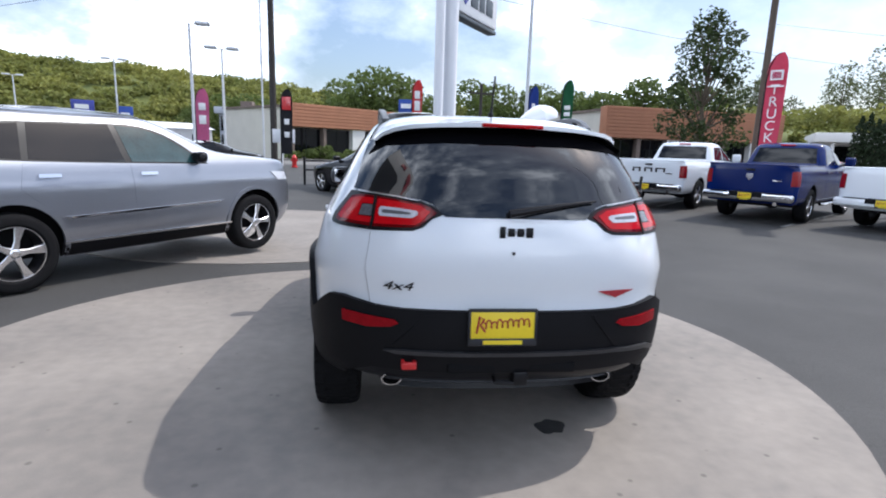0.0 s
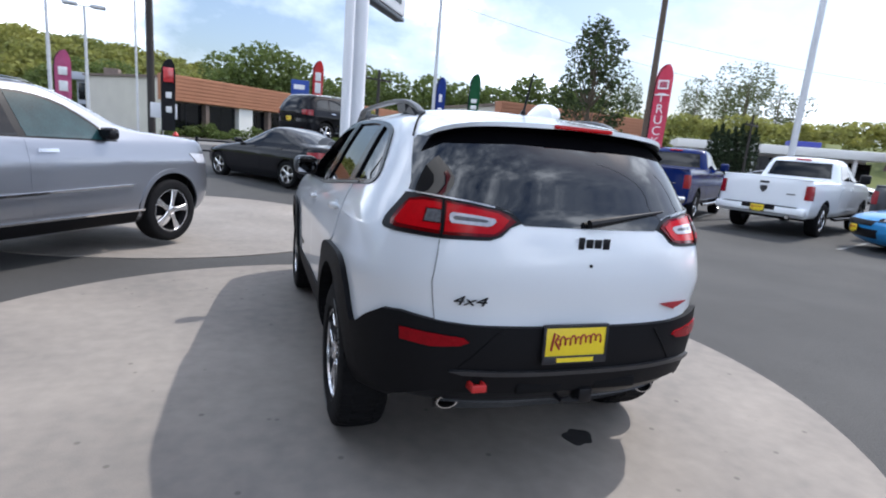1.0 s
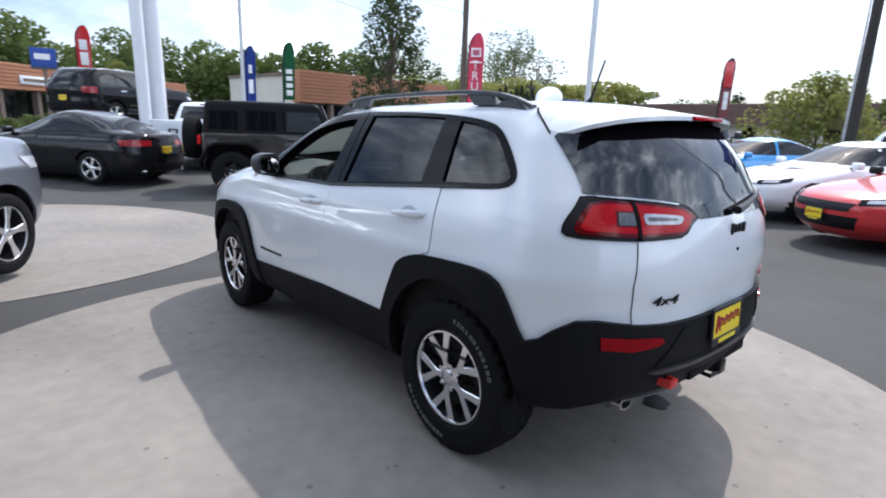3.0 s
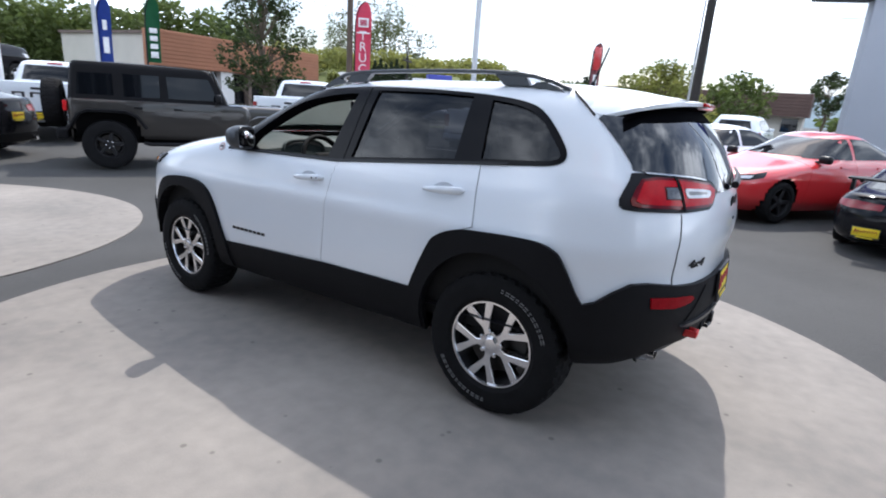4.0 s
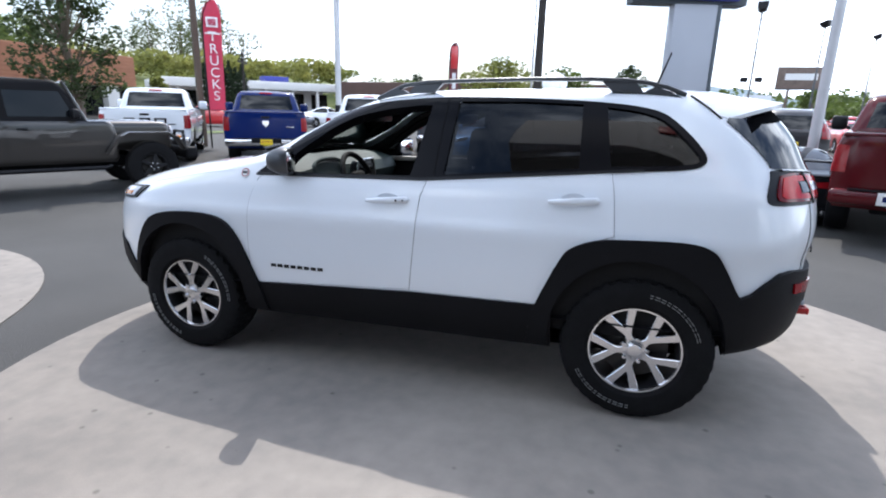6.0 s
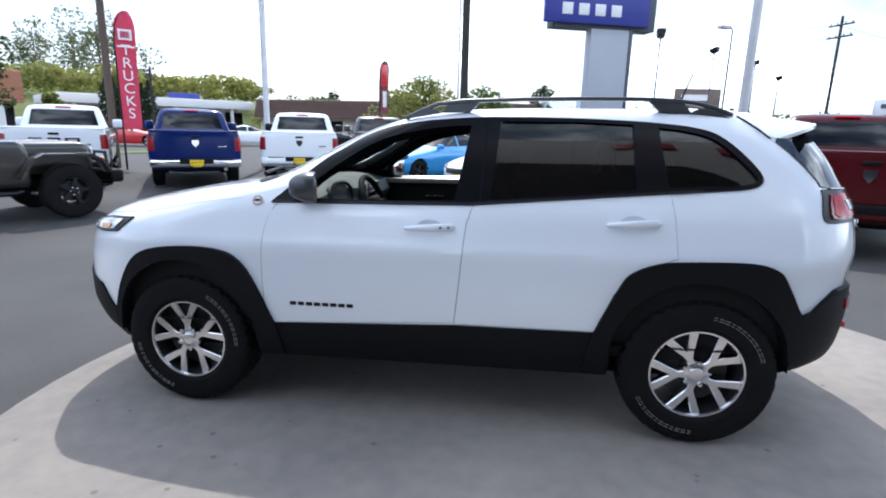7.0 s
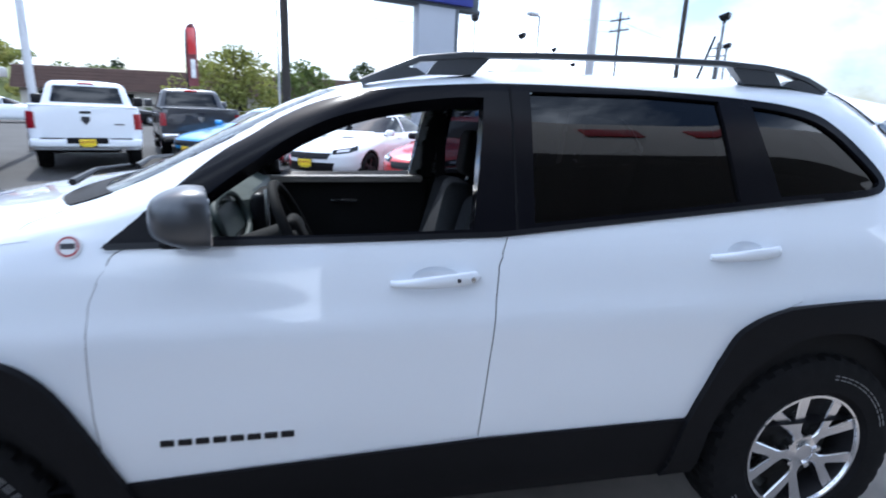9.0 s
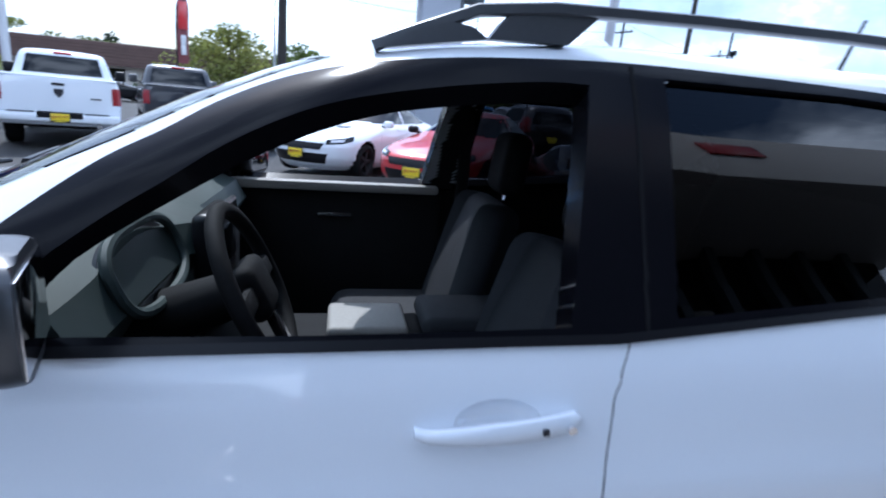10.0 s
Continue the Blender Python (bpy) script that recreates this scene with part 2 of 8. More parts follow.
def tube(pts, radii, n=10, flat=1.0):
    bm = bmesh.new()
    add_tube(bm, pts, radii, n, True, flat)
    bmesh.ops.recalc_face_normals(bm, faces=bm.faces)
    return bm


def add_sweep(bm, pts, w, h, up=Vector((0, 0, 1))):
    """A flat bar of width w and height h along points."""
    pts = [Vector(p) for p in pts]
    rings = []
    for i, p in enumerate(pts):
        d = (pts[min(i + 1, len(pts) - 1)] - pts[max(i - 1, 0)]).normalized()
        s = d.cross(up).normalized()
        u = s.cross(d)
        prof = ((-1, -0.7), (-0.7, -1), (0.7, -1), (1, -0.7), (1, 0.7), (0.7, 1), (-0.7, 1), (-1, 0.7))
        rings.append([bm.verts.new(p + s * (a * w / 2) + u * (b * h / 2)) for a, b in prof])
    for a, b in zip(rings, rings[1:]):
        for k in range(8):
            bm.faces.new((a[k], a[(k + 1) % 8], b[(k + 1) % 8], b[k]))
    bm.faces.new(rings[0][::-1])
    bm.faces.new(rings[-1])
    bmesh.ops.recalc_face_normals(bm, faces=bm.faces)
    return bm


def add_lathe(bm, prof, n=48, axis="X", closed=False):
    """Turns a profile of (along, radius) round the x or z axis."""
    rings = []
    for a, r in prof:
        ring = []
        for k in range(n):
            c, s = math.cos(k * math.tau / n), math.sin(k * math.tau / n)
            ring.append(bm.verts.new((a, r * c, r * s) if axis == "X" else (r * c, r * s, a)))
        rings.append(ring)
    pairs = list(zip(rings, rings[1:])) + ([(rings[-1], rings[0])] if closed else [])
    for a, b in pairs:
        for k in range(n):
            bm.faces.new((a[k], a[(k + 1) % n], b[(k + 1) % n], b[k]))
    if not closed:
        for ring, flip in ((rings[0], False), (rings[-1], True)):
            bm.faces.new(ring[::-1] if flip else ring)
    bmesh.ops.recalc_face_normals(bm, faces=bm.faces)
    return bm


def lathe(prof, n=48, axis="X", closed=False):
    return add_lathe(bmesh.new(), prof, n, axis, closed)


def add_prism(bm, pts, z0, z1, m=None, bevel=0.0):
    """A flat outline (x, y) given thickness from z0 to z1."""
    lo, hi = [bm.verts.new((x, y, z0)) for x, y in pts], [bm.verts.new((x, y, z1)) for x, y in pts]
    fs = [bm.faces.new(lo[::-1]), bm.faces.new(hi)]
    k = len(pts)
    for i in range(k):
        fs.append(bm.faces.new((lo[i], lo[(i + 1) % k], hi[(i + 1) % k], hi[i])))
    bmesh.ops.recalc_face_normals(bm, faces=fs)
    if bevel:
        es = [e for e in {e for v in hi for e in v.link_edges} if all(v in hi for v in e.verts)]
        r = bmesh.ops.bevel(bm, geom=es, offset=bevel, segments=1, affect="EDGES")
        hi = list({v for f in r["faces"] for v in f.verts}) + [v for v in hi if v.is_valid]
    vs = list({v for v in lo + hi if v.is_valid})
    if m is not None:
        bmesh.ops.transform(bm, matrix=m, verts=vs)
    return vs


def prism(pts, z0, z1, m=None, bevel=0.0):
    bm = bmesh.new()
    add_prism(bm, pts, z0, z1, m, bevel)
    return bm


def chaikin(pts, it=2):
    for _ in range(it):
        out = []
        for i, p in enumerate(pts):
            q = pts[(i + 1) % len(pts)]
            out += [(p[0] * 0.75 + q[0] * 0.25, p[1] * 0.75 + q[1] * 0.25), (p[0] * 0.25 + q[0] * 0.75, p[1] * 0.25 + q[1] * 0.75)]
        pts = out
    return pts


def rounded(pts, n=4, corner=50):
    """A smooth closed outline through points (kind, y, z); turns sharper than corner stay sharp."""
    p = [Vector(q[1:]) for q in pts]
    k = len(p)
    sharp = []
    for i in range(k):
        a, b = p[i] - p[i - 1], p[(i + 1) % k] - p[i]
        sharp.append(math.degrees(a.angle(b)) > corner)
    out = []
    for i in range(k):
        p1, p2 = p[i], p[(i + 1) % k]
        p0 = p1 * 2 - p2 if sharp[i] else p[i - 1]
        p3 = p2 * 2 - p1 if sharp[(i + 1) % k] else p[(i + 2) % k]
        for j in range(n):
            t = j / n
            q = 0.5 * (2 * p1 + (p2 - p0) * t + (2 * p0 - 5 * p1 + 4 * p2 - p3) * t * t + (3 * p1 - p0 - 3 * p2 + p3) * t ** 3)
            out.append((pts[i][0], q.x, q.y))
    return out


def inside(poly, px, py):
    """Even-odd test of arrays of points."""
    hit = np.zeros(px.shape, bool)
    for i in range(len(poly)):
        (x0, y0), (x1, y1) = poly[i - 1], poly[i]
        with np.errstate(divide="ignore", invalid="ignore"):
            cross = ((y0 > py) != (y1 > py)) & (px < (x1 - x0) * (py - y0) / (y1 - y0) + x0)
        hit ^= cross
    return hit


def monotone(xs, ys):
    """A dense table of a monotone cubic through the points."""
    xs, ys = np.array(xs, float), np.array(ys, float)
    h, d = np.diff(xs), np.diff(ys) / np.diff(xs)
    m = np.zeros(len(xs))
    m[0], m[-1] = d[0], d[-1]
    for i in range(1, len(xs) - 1):
        if d[i - 1] * d[i] > 0:
            w1, w2 = 2 * h[i] + h[i - 1], h[i] + 2 * h[i - 1]
            m[i] = (w1 + w2) / (w1 / d[i - 1] + w2 / d[i])
    g = np.linspace(xs[0], xs[-1], 900)
    k = np.clip(np.searchsorted(xs, g) - 1, 0, len(xs) - 2)
    t = (g - xs[k]) / h[k]
    v = ((1 + 2 * t) * (1 - t) ** 2 * ys[k] + t * (1 - t) ** 2 * h[k] * m[k] + t * t * (3 - 2 * t) * ys[k + 1] + t * t * (t - 1) * h[k] * m[k + 1])
    return g, v


class Hull:
    """A vehicle's skin: level outlines with rounded ends, one above another. u runs round the outline, 0 at the middle of the
    tail, 3 at the middle of the nose, positive on the vehicle's left, negative on its right; z is the height."""

    def __init__(self, levels, lr=0.75, lf=0.9, nr=2.6, nf=2.8, barrel=0.0):
        z, w, yr, yf = zip(*levels)
        self.zs, self.w = monotone(z, w)
        self.yr, self.yf = monotone(z, yr)[1], monotone(z, yf)[1]
        self.lr, self.lf, self.nr, self.nf, self.barrel = lr, lf, nr, nf, barrel

    def row(self, z):
        w, yr, yf = (np.interp(z, self.zs, a) for a in (self.w, self.yr, self.yf))
        want = np.interp(z, *self.lf) if isinstance(self.lf, tuple) else self.lf
        lr, lf = np.minimum(self.lr, 0.42 * (yf - yr)), np.minimum(want, 0.5 * (yf - yr))
        return w, yr, yf, lr, lf

    def at(self, u, z):
        u, z = np.asarray(u, float), np.asarray(z, float)
        u = np.where(u > 3, u - 6, u)
        sign, a = np.where(u >= 0, -1.0, 1.0), np.abs(u)
        w, yr, yf, lr, lf = self.row(z)
        tr, tf = np.clip(a, 0, 1) * math.pi / 2, np.clip(3 - a, 0, 1) * math.pi / 2
        xr, y_r = w * np.sin(tr) ** (2 / self.nr), yr + lr * (1 - np.cos(tr) ** (2 / self.nr))
        xf, y_f = w * np.sin(tf) ** (2 / self.nf), yf - lf * (1 - np.cos(tf) ** (2 / self.nf))
        ys = yr + lr + (np.clip(a, 1, 2) - 1) * (yf - lf - yr - lr)
        x = np.where(a <= 1, xr, np.where(a >= 2, xf, w))
        y = np.where(a <= 1, y_r, np.where(a >= 2, y_f, ys))
        mid = (yr + yf) / 2
        x = x * (1 - self.barrel * ((y - mid) / 2.3) ** 2)
        return np.stack([sign * x, y, z], -1)

    def normal(self, u, z):
        e = 0.004
        zc = np.clip(z, self.zs[0] + e, self.zs[-1] - e)
        du, dz = self.at(u + e, zc) - self.at(u - e, zc), self.at(u, zc + e) - self.at(u, zc - e)
        n = np.cross(du, dz)
        n /= np.linalg.norm(n, axis=-1, keepdims=True) + 1e-9
        p = self.at(u, zc)
        out = np.stack([p[..., 0], np.zeros_like(p[..., 1]), np.zeros_like(p[..., 2])], -1)
        a = np.abs(np.where(u > 3, u - 6, u))
        out[..., 1] = np.where(a < 1, -(1 - a), np.where(a > 2, a - 2, 0))
        out[..., 2] = 0.3
        flip = np.sum(n * out, -1) < 0
        n[flip] *= -1
        return n

    def side(self, y, z):
        """u of a point on the left side, by its y and z."""
        w, yr, yf, lr, lf = self.row(z)
        if y < yr + lr:
            c = max(0.0, 1 - (y - yr) / lr)
            return float(math.acos(min(1, c ** (self.nr / 2))) / (math.pi / 2))
        if y > yf - lf:
            c = max(0.0, 1 - (yf - y) / lf)
            return float(3 - math.acos(min(1, c ** (self.nf / 2))) / (math.pi / 2))
        return float(1 + (y - yr - lr) / (yf - lf - yr - lr))

    def end(self, x, z, front=False):
        """u of a point on the tail or the nose, by its x and z."""
        w, yr, yf, lr, lf = self.row(z)
        p = (self.nf if front else self.nr) / 2
        a = math.asin(min(1.0, (abs(x) / w) ** p)) / (math.pi / 2)
        if front:
            return float(3 - a) if x <= 0 else float(3 + a)
        return float(a) if x <= 0 else float(-a)

    def place(self, pts, step=0.025):
        """Outline points ("s", y, z), ("r", x, z) or ("f", x, z) as (u, z), with points added between."""
        out = []
        for i, p in enumerate(pts):
            q = pts[(i + 1) % len(pts)]
            k = 1
            if p[0] == q[0]:
                k = max(1, int(math.hypot(q[1] - p[1], q[2] - p[2]) / step))
            for j in range(k):
                a, z = p[1] + (q[1] - p[1]) * j / k, p[2] + (q[2] - p[2]) * j / k
                out.append((self.side(a, z) if p[0] == "s" else self.end(a, z, p[0] == "f"), z))
        return out

    def panel(self, outline, off=0.003, thick=0.006, du=0.05, dz=0.03, right=False, cuts=(), placed=False, soft=0):
        """A piece of the skin within an outline, lifted by off and thick through, with cut-outs."""
        def prep(o):
            o = o if placed else self.place(o)
            if soft:
                o = chaikin(o, soft)
            return [(-u, z) for u, z in o][::-1] if right else o
        poly = prep(outline)
        bm = bmesh.new()
        k = 3.0
        f = bm.faces.new([bm.verts.new((u, z * k, 0)) for u, z in poly])
        us, zs = [p[0] for p in poly], [p[1] for p in poly]
        planes = [((u, 0, 0), (1, 0, 0)) for u in np.arange(math.floor(min(us) / du) * du + du, max(us) - 1e-4, du)]
        planes += [((0, z * k, 0), (0, 1, 0)) for z in np.arange(math.floor(min(zs) / dz) * dz + dz, max(zs) - 1e-4, dz)]
        holes = [prep(c) for c in cuts]
        for h in holes:
            for i in range(len(h)):
                (a, b), (c, d) = h[i - 1], h[i]
                if math.hypot(c - a, d - b) > 1e-5:
                    planes.append(((a, b * k, 0), Vector(((d - b) * k, -(c - a), 0)).normalized()))
        for co, no in planes:
            bmesh.ops.bisect_plane(bm, geom=bm.verts[:] + bm.edges[:] + bm.faces[:], dist=1e-6, plane_co=co, plane_no=no)
        if holes:
            cs = [f.calc_center_median() for f in bm.faces]
            px, pz = np.array([c.x for c in cs]), np.array([c.y / k for c in cs])
            gone = np.zeros(len(cs), bool)
            for h in holes:
                gone |= inside(h, px, pz)
            fs = bm.faces[:]
            bmesh.ops.delete(bm, geom=[f for f, g in zip(fs, gone) if g], context="FACES")
        bmesh.ops.triangulate(bm, faces=[f for f in bm.faces if len(f.verts) > 4])
        vs = bm.verts[:]
        u, z = np.array([v.co.x for v in vs]), np.array([v.co.y / k for v in vs])
        p, n = self.at(u, z), self.normal(u, z)
        for v, co in zip(vs, p + n * off):
            v.co = co
        bm.normal_update()
        index = {v: i for i, v in enumerate(vs)}
        score = sum(f.normal.dot(Vector(n[index[f.verts[0]]])) for f in bm.faces)
        if score < 0:
            bmesh.ops.reverse_faces(bm, faces=bm.faces[:])
        if thick:
            low = {}
            for e in [e for e in bm.edges if len(e.link_faces) == 1]:
                f = e.link_faces[0]
                lp = next(l for l in f.loops if l.edge == e)
                a, b = lp.vert, lp.link_loop_next.vert
                for v in (a, b):
                    if v not in low:
                        low[v] = bm.verts.new(p[index[v]] + n[index[v]] * (off - thick))
                bm.faces.new((b, a, low[a], low[b]))
        return bm

    def dish(self, outline, depth, right=False, n=6):
        """A hollow pressed into the left or right side within an outline of (y, z)."""
        c = np.mean(outline, axis=0)
        bm = bmesh.new()
        rings = []
        for j in range(n):
            k = 1 - j / n
            ring = []
            for y, z in outline:
                y, z = c[0] + (y - c[0]) * k * 1.01, c[1] + (z - c[1]) * k * 1.01
                u = np.array([self.side(y, z)])
                zz = np.array([z])
                p = (self.at(u, zz) + self.normal(u, zz) * (0.0034 - depth * (1 - k * k)))[0]
                ring.append(bm.verts.new((abs(p[0]) if right else -abs(p[0]), p[1], p[2])))
            rings.append(ring)
        m = len(outline)
        for a, b in zip(rings, rings[1:]):
            for i in range(m):
                bm.faces.new((a[i], a[(i + 1) % m], b[(i + 1) % m], b[i]))
        bm.faces.new(rings[-1])
        bmesh.ops.recalc_face_normals(bm, faces=bm.faces)
        bm.normal_update()
        if sum(f.normal.x for f in bm.faces) * (1 if right else -1) < 0:
            bmesh.ops.reverse_faces(bm, faces=bm.faces[:])
        return bm

    def shell(self, rows, us, off=0.0, openings=(), zmin=None, zmax=None, cap=True):
        """The whole skin as a grid, without the cells in the openings (outlines in u, z, both sides)."""
        us = np.asarray(us)[:-1]
        nu = len(us)
        zs = np.array([z for z in rows if (zmin is None or z >= zmin) and (zmax is None or z <= zmax)])
        U, Z = np.meshgrid(us, zs)
        P = self.at(U, Z)
        if off:
            P = P + self.normal(U, Z) * off
        bm = bmesh.new()
        grid = [[bm.verts.new(c) for c in r] for r in P]
        cu, cz = (us + np.append(us[1:], us[0] + 6)) / 2, (zs[:-1] + zs[1:]) / 2
        CU, CZ = np.meshgrid(cu, cz)
        gone = np.zeros(CU.shape, bool)
        for o in openings:
            gone |= inside(o, CU, CZ)
            gone |= inside(o, np.where(CU < 0, CU + 6, CU), CZ)
        for i in range(len(zs) - 1):
            for j in range(nu):
                if not gone[i, j]:
                    j2 = (j + 1) % nu
                    bm.faces.new((grid[i][j2], grid[i][j], grid[i + 1][j], grid[i + 1][j2]))
        if cap:
            bm.faces.new(grid[-1][::-1])
            if cap is True:
                bm.faces.new(grid[0])
        bmesh.ops.delete(bm, geom=[v for v in bm.verts if not v.link_faces], context="VERTS")
        bm.normal_update()
        return bm


def grow(poly, d):
    """An outline widened by about d metres on every side."""
    k = np.array([(u * 1.7, z) for u, z in poly])
    c = k.mean(0)
    out = []
    for i in range(len(k)):
        t = k[(i + 1) % len(k)] - k[i - 1]
        n = np.array([t[1], -t[0]]) / (np.hypot(*t) + 1e-9)
        if np.dot(n, k[i] - c) < 0:
            n = -n
        q = k[i] + n * d
        out.append((q[0] / 1.7, q[1]))
    return out


def both(points):
    """The outline on the left and its mirror image, in (u, z)."""
    return [points, [(-u, z) for u, z in points][::-1]]


# ---- wheels ----
def tyre_mesh(r, rim, width, blocks=True):
    """A tyre as one skin; blocks: lugs cut into the tread and the shoulders."""
    h = width / 2
    prof = [(-0.82, rim), (-0.98, rim + 0.02), (-1.0, (rim + r) / 2), (-0.97, r - 0.040), (-0.90, r - 0.018), (-0.80, r - 0.009), (-0.52, r - 0.002), (-0.46, r - 0.002), (-0.12, r),
            (0.12, r), (0.46, r - 0.002), (0.52, r - 0.002), (0.80, r - 0.009), (0.90, r - 0.018), (0.97, r - 0.040), (1.0, (rim + r) / 2), (0.98, rim + 0.02), (0.82, rim)]
    n = 140 if blocks else 56
    bm = lathe([(a * h, q) for a, q in prof], n, "X", True)
    if blocks:
        for v in bm.verts:
            q = math.hypot(v.co.y, v.co.z)
            if q > r - 0.045:
                k = round(math.atan2(v.co.z, v.co.y) / math.tau * n)
                row = round(v.co.x / h * 3)
                if (k + row * 2) % 4 == 0 or (abs(v.co.x) < 0.5 * h and (k + row) % 7 == 0):
                    s = (q - (0.011 if q > r - 0.012 else 0.007)) / q
                    v.co.y, v.co.z = v.co.y * s, v.co.z * s
    return finish(bm, "tyre", RUBBER)


def letter_ring(r, x):
    """Raised white marks round a sidewall."""
    bm = bmesh.new()
    for c in (0.6,):
        for k in range(12):
            a = c + k * 0.095
            m = Matrix.Rotation(a, 4, "X") @ Matrix.Translation((x, 0, r))
            w = 0.011 if k % 3 else 0.007
            add_box(bm, (-0.002, -w, -0.008), (0.002, w, -0.0045), m=m)
            add_box(bm, (-0.002, -w, 0.0045), (0.002, w, 0.008), m=m)
    return finish(bm, "lettering", SIDEWALL)


WHEELS = {}


def wheel_meshes(kind, r, rim, width):
    """Tyre, barrel, spokes and cap, outer face towards -x."""
    key = (kind, r)
    if key in WHEELS:
        return WHEELS[key]
    h = width / 2
    out = {"tyre": tyre_mesh(r, rim, width, blocks=kind in ("trail", "black"))}
    face = ALLOY if kind != "black" else DARKALLOY
    out["barrel"] = finish(lathe([(-h * 0.80, rim + 0.004), (-h * 0.86, rim - 0.004), (-h * 0.84, rim - 0.012), (-h * 0.3, rim - 0.03), (h * 0.8, rim - 0.02), (h * 0.8, rim + 0.004)], 48, "X", True), "barrel", face if kind == "black" else DARKALLOY)
    out["lip"] = finish(lathe([(-h * 0.83, rim + 0.003), (-h * 0.885, rim - 0.001), (-h * 0.885, rim - 0.010), (-h * 0.80, rim - 0.014)], 56, "X", True), "rim_lip", face)
    spoke = bmesh.new()
    to_x = Matrix(((0, 0, -1, 0), (1, 0, 0, 0), (0, 1, 0, 0), (0, 0, 0, 1)))
    if kind == "trail":
        r1 = rim - 0.010
        add_prism(spoke, [(-0.024, 0.035), (0.024, 0.035), (0.017, 0.080), (0.028, 0.104), (0.088, r1 - 0.014), (0.044, r1), (0.003, 0.130), (-0.003, 0.130), (-0.044, r1), (-0.088, r1 - 0.014), (-0.028, 0.104), (-0.017, 0.080)], h * 0.50, h * 0.80, to_x, 0.004)
        n = 5
    elif kind == "black":
        add_prism(spoke, [(-0.035, 0.05), (0.035, 0.05), (0.028, rim - 0.01), (-0.028, rim - 0.01)], h * 0.5, h * 0.75, to_x, 0.006)
        n = 5
    else:
        add_prism(spoke, [(-0.036, 0.04), (0.036, 0.04), (0.026, 0.12), (0.048, rim - 0.008), (-0.048, rim - 0.008), (-0.026, 0.12)], h * 0.55, h * 0.82, to_x, 0.008)
        n = 5
    bmesh.ops.recalc_face_normals(spoke, faces=spoke.faces)
    out["spoke"], out["n"] = finish(spoke, "spoke", face, 30), n
    cap = lathe([(-h * 0.55, 0.062), (-h * 0.80, 0.058), (-h * 0.83, 0.034), (-h * 0.86, 0.030), (-h * 0.87, 0.006)], 28)
    out["cap"] = finish(cap, "centre_cap", face)
    nut = bmesh.new()
    add_lathe(nut, [(-h * 0.6, 0.011), (-h * 0.84, 0.011), (-h * 0.86, 0.006)], 8)
    bmesh.ops.translate(nut, verts=nut.verts, vec=(0, 0, 0.060))
    out["nut"] = finish(nut, "lug_nut", CHROME)
    out["disc"] = finish(lathe([(-0.01, 0.165), (-0.03, 0.165), (-0.03, 0.07), (-0.06, 0.06)], 36), "brake_disc", STEEL)
    out["letters"] = letter_ring(r - (r - rim) * 0.5, -h * 1.0) if kind == "trail" else None
    WHEELS[key] = out
    return out


def wheel(parent, kind, x, y, r, rim, width, turn=0.0, detail=True):
    """A wheel whose outer face looks away from the vehicle's middle."""
    g = wheel_meshes(kind, r, rim, width)
    m = pose(x, y, r, 0, 0, 0 if x < 0 else 180) @ Matrix.Rotation(turn, 4, "X")
    hub = part("wheel", g["barrel"], None, parent, m=m)
    part("tyre", g["tyre"], None, hub)
    part("rim_lip", g["lip"], None, hub)
    for k in range(g["n"]):
        part("spoke", g["spoke"], None, hub, m=Matrix.Rotation(k * math.tau / g["n"], 4, "X"))
    part("centre_cap", g["cap"], None, hub)
    if detail:
        for k in range(5):
            part("lug_nut", g["nut"], None, hub, m=Matrix.Rotation((k + 0.5) * math.tau / 5, 4, "X"))
        part("brake_disc", g["disc"], None, hub)
    if g["letters"]:
        for a in (0.0, 3.0):
            part("tyre_lettering", g["letters"], None, hub, "raised white sidewall lettering marks", Matrix.Rotation(a, 4, "X"))
    return hub


def arch(cy, cz, r, low=0.18):
    """A wheel opening in the side view: a round top, straight legs."""
    pts = [("s", cy + r * math.cos(a), cz + r * math.sin(a)) for a in np.linspace(0, math.pi, 17)]
    return pts + [("s", cy - r * 0.98, low), ("s", cy + r * 0.98, low)]


def text_mesh(words, size, depth=0.002, name="lettering", mat=None, shear=0.0):
    cu = bpy.data.curves.new(name, "FONT")
    cu.body, cu.size, cu.extrude, cu.align_x, cu.align_y, cu.shear = words, size, depth, "CENTER", "CENTER", shear
    ob = bpy.data.objects.new(name, cu)
    scene.collection.objects.link(ob)
    me = bpy.data.meshes.new_from_object(ob.evaluated_get(bpy.context.evaluated_depsgraph_get()))
    bpy.data.objects.remove(ob)
    bpy.data.curves.remove(cu)
    me.materials.clear()
    me.materials.append(mat)
    return me


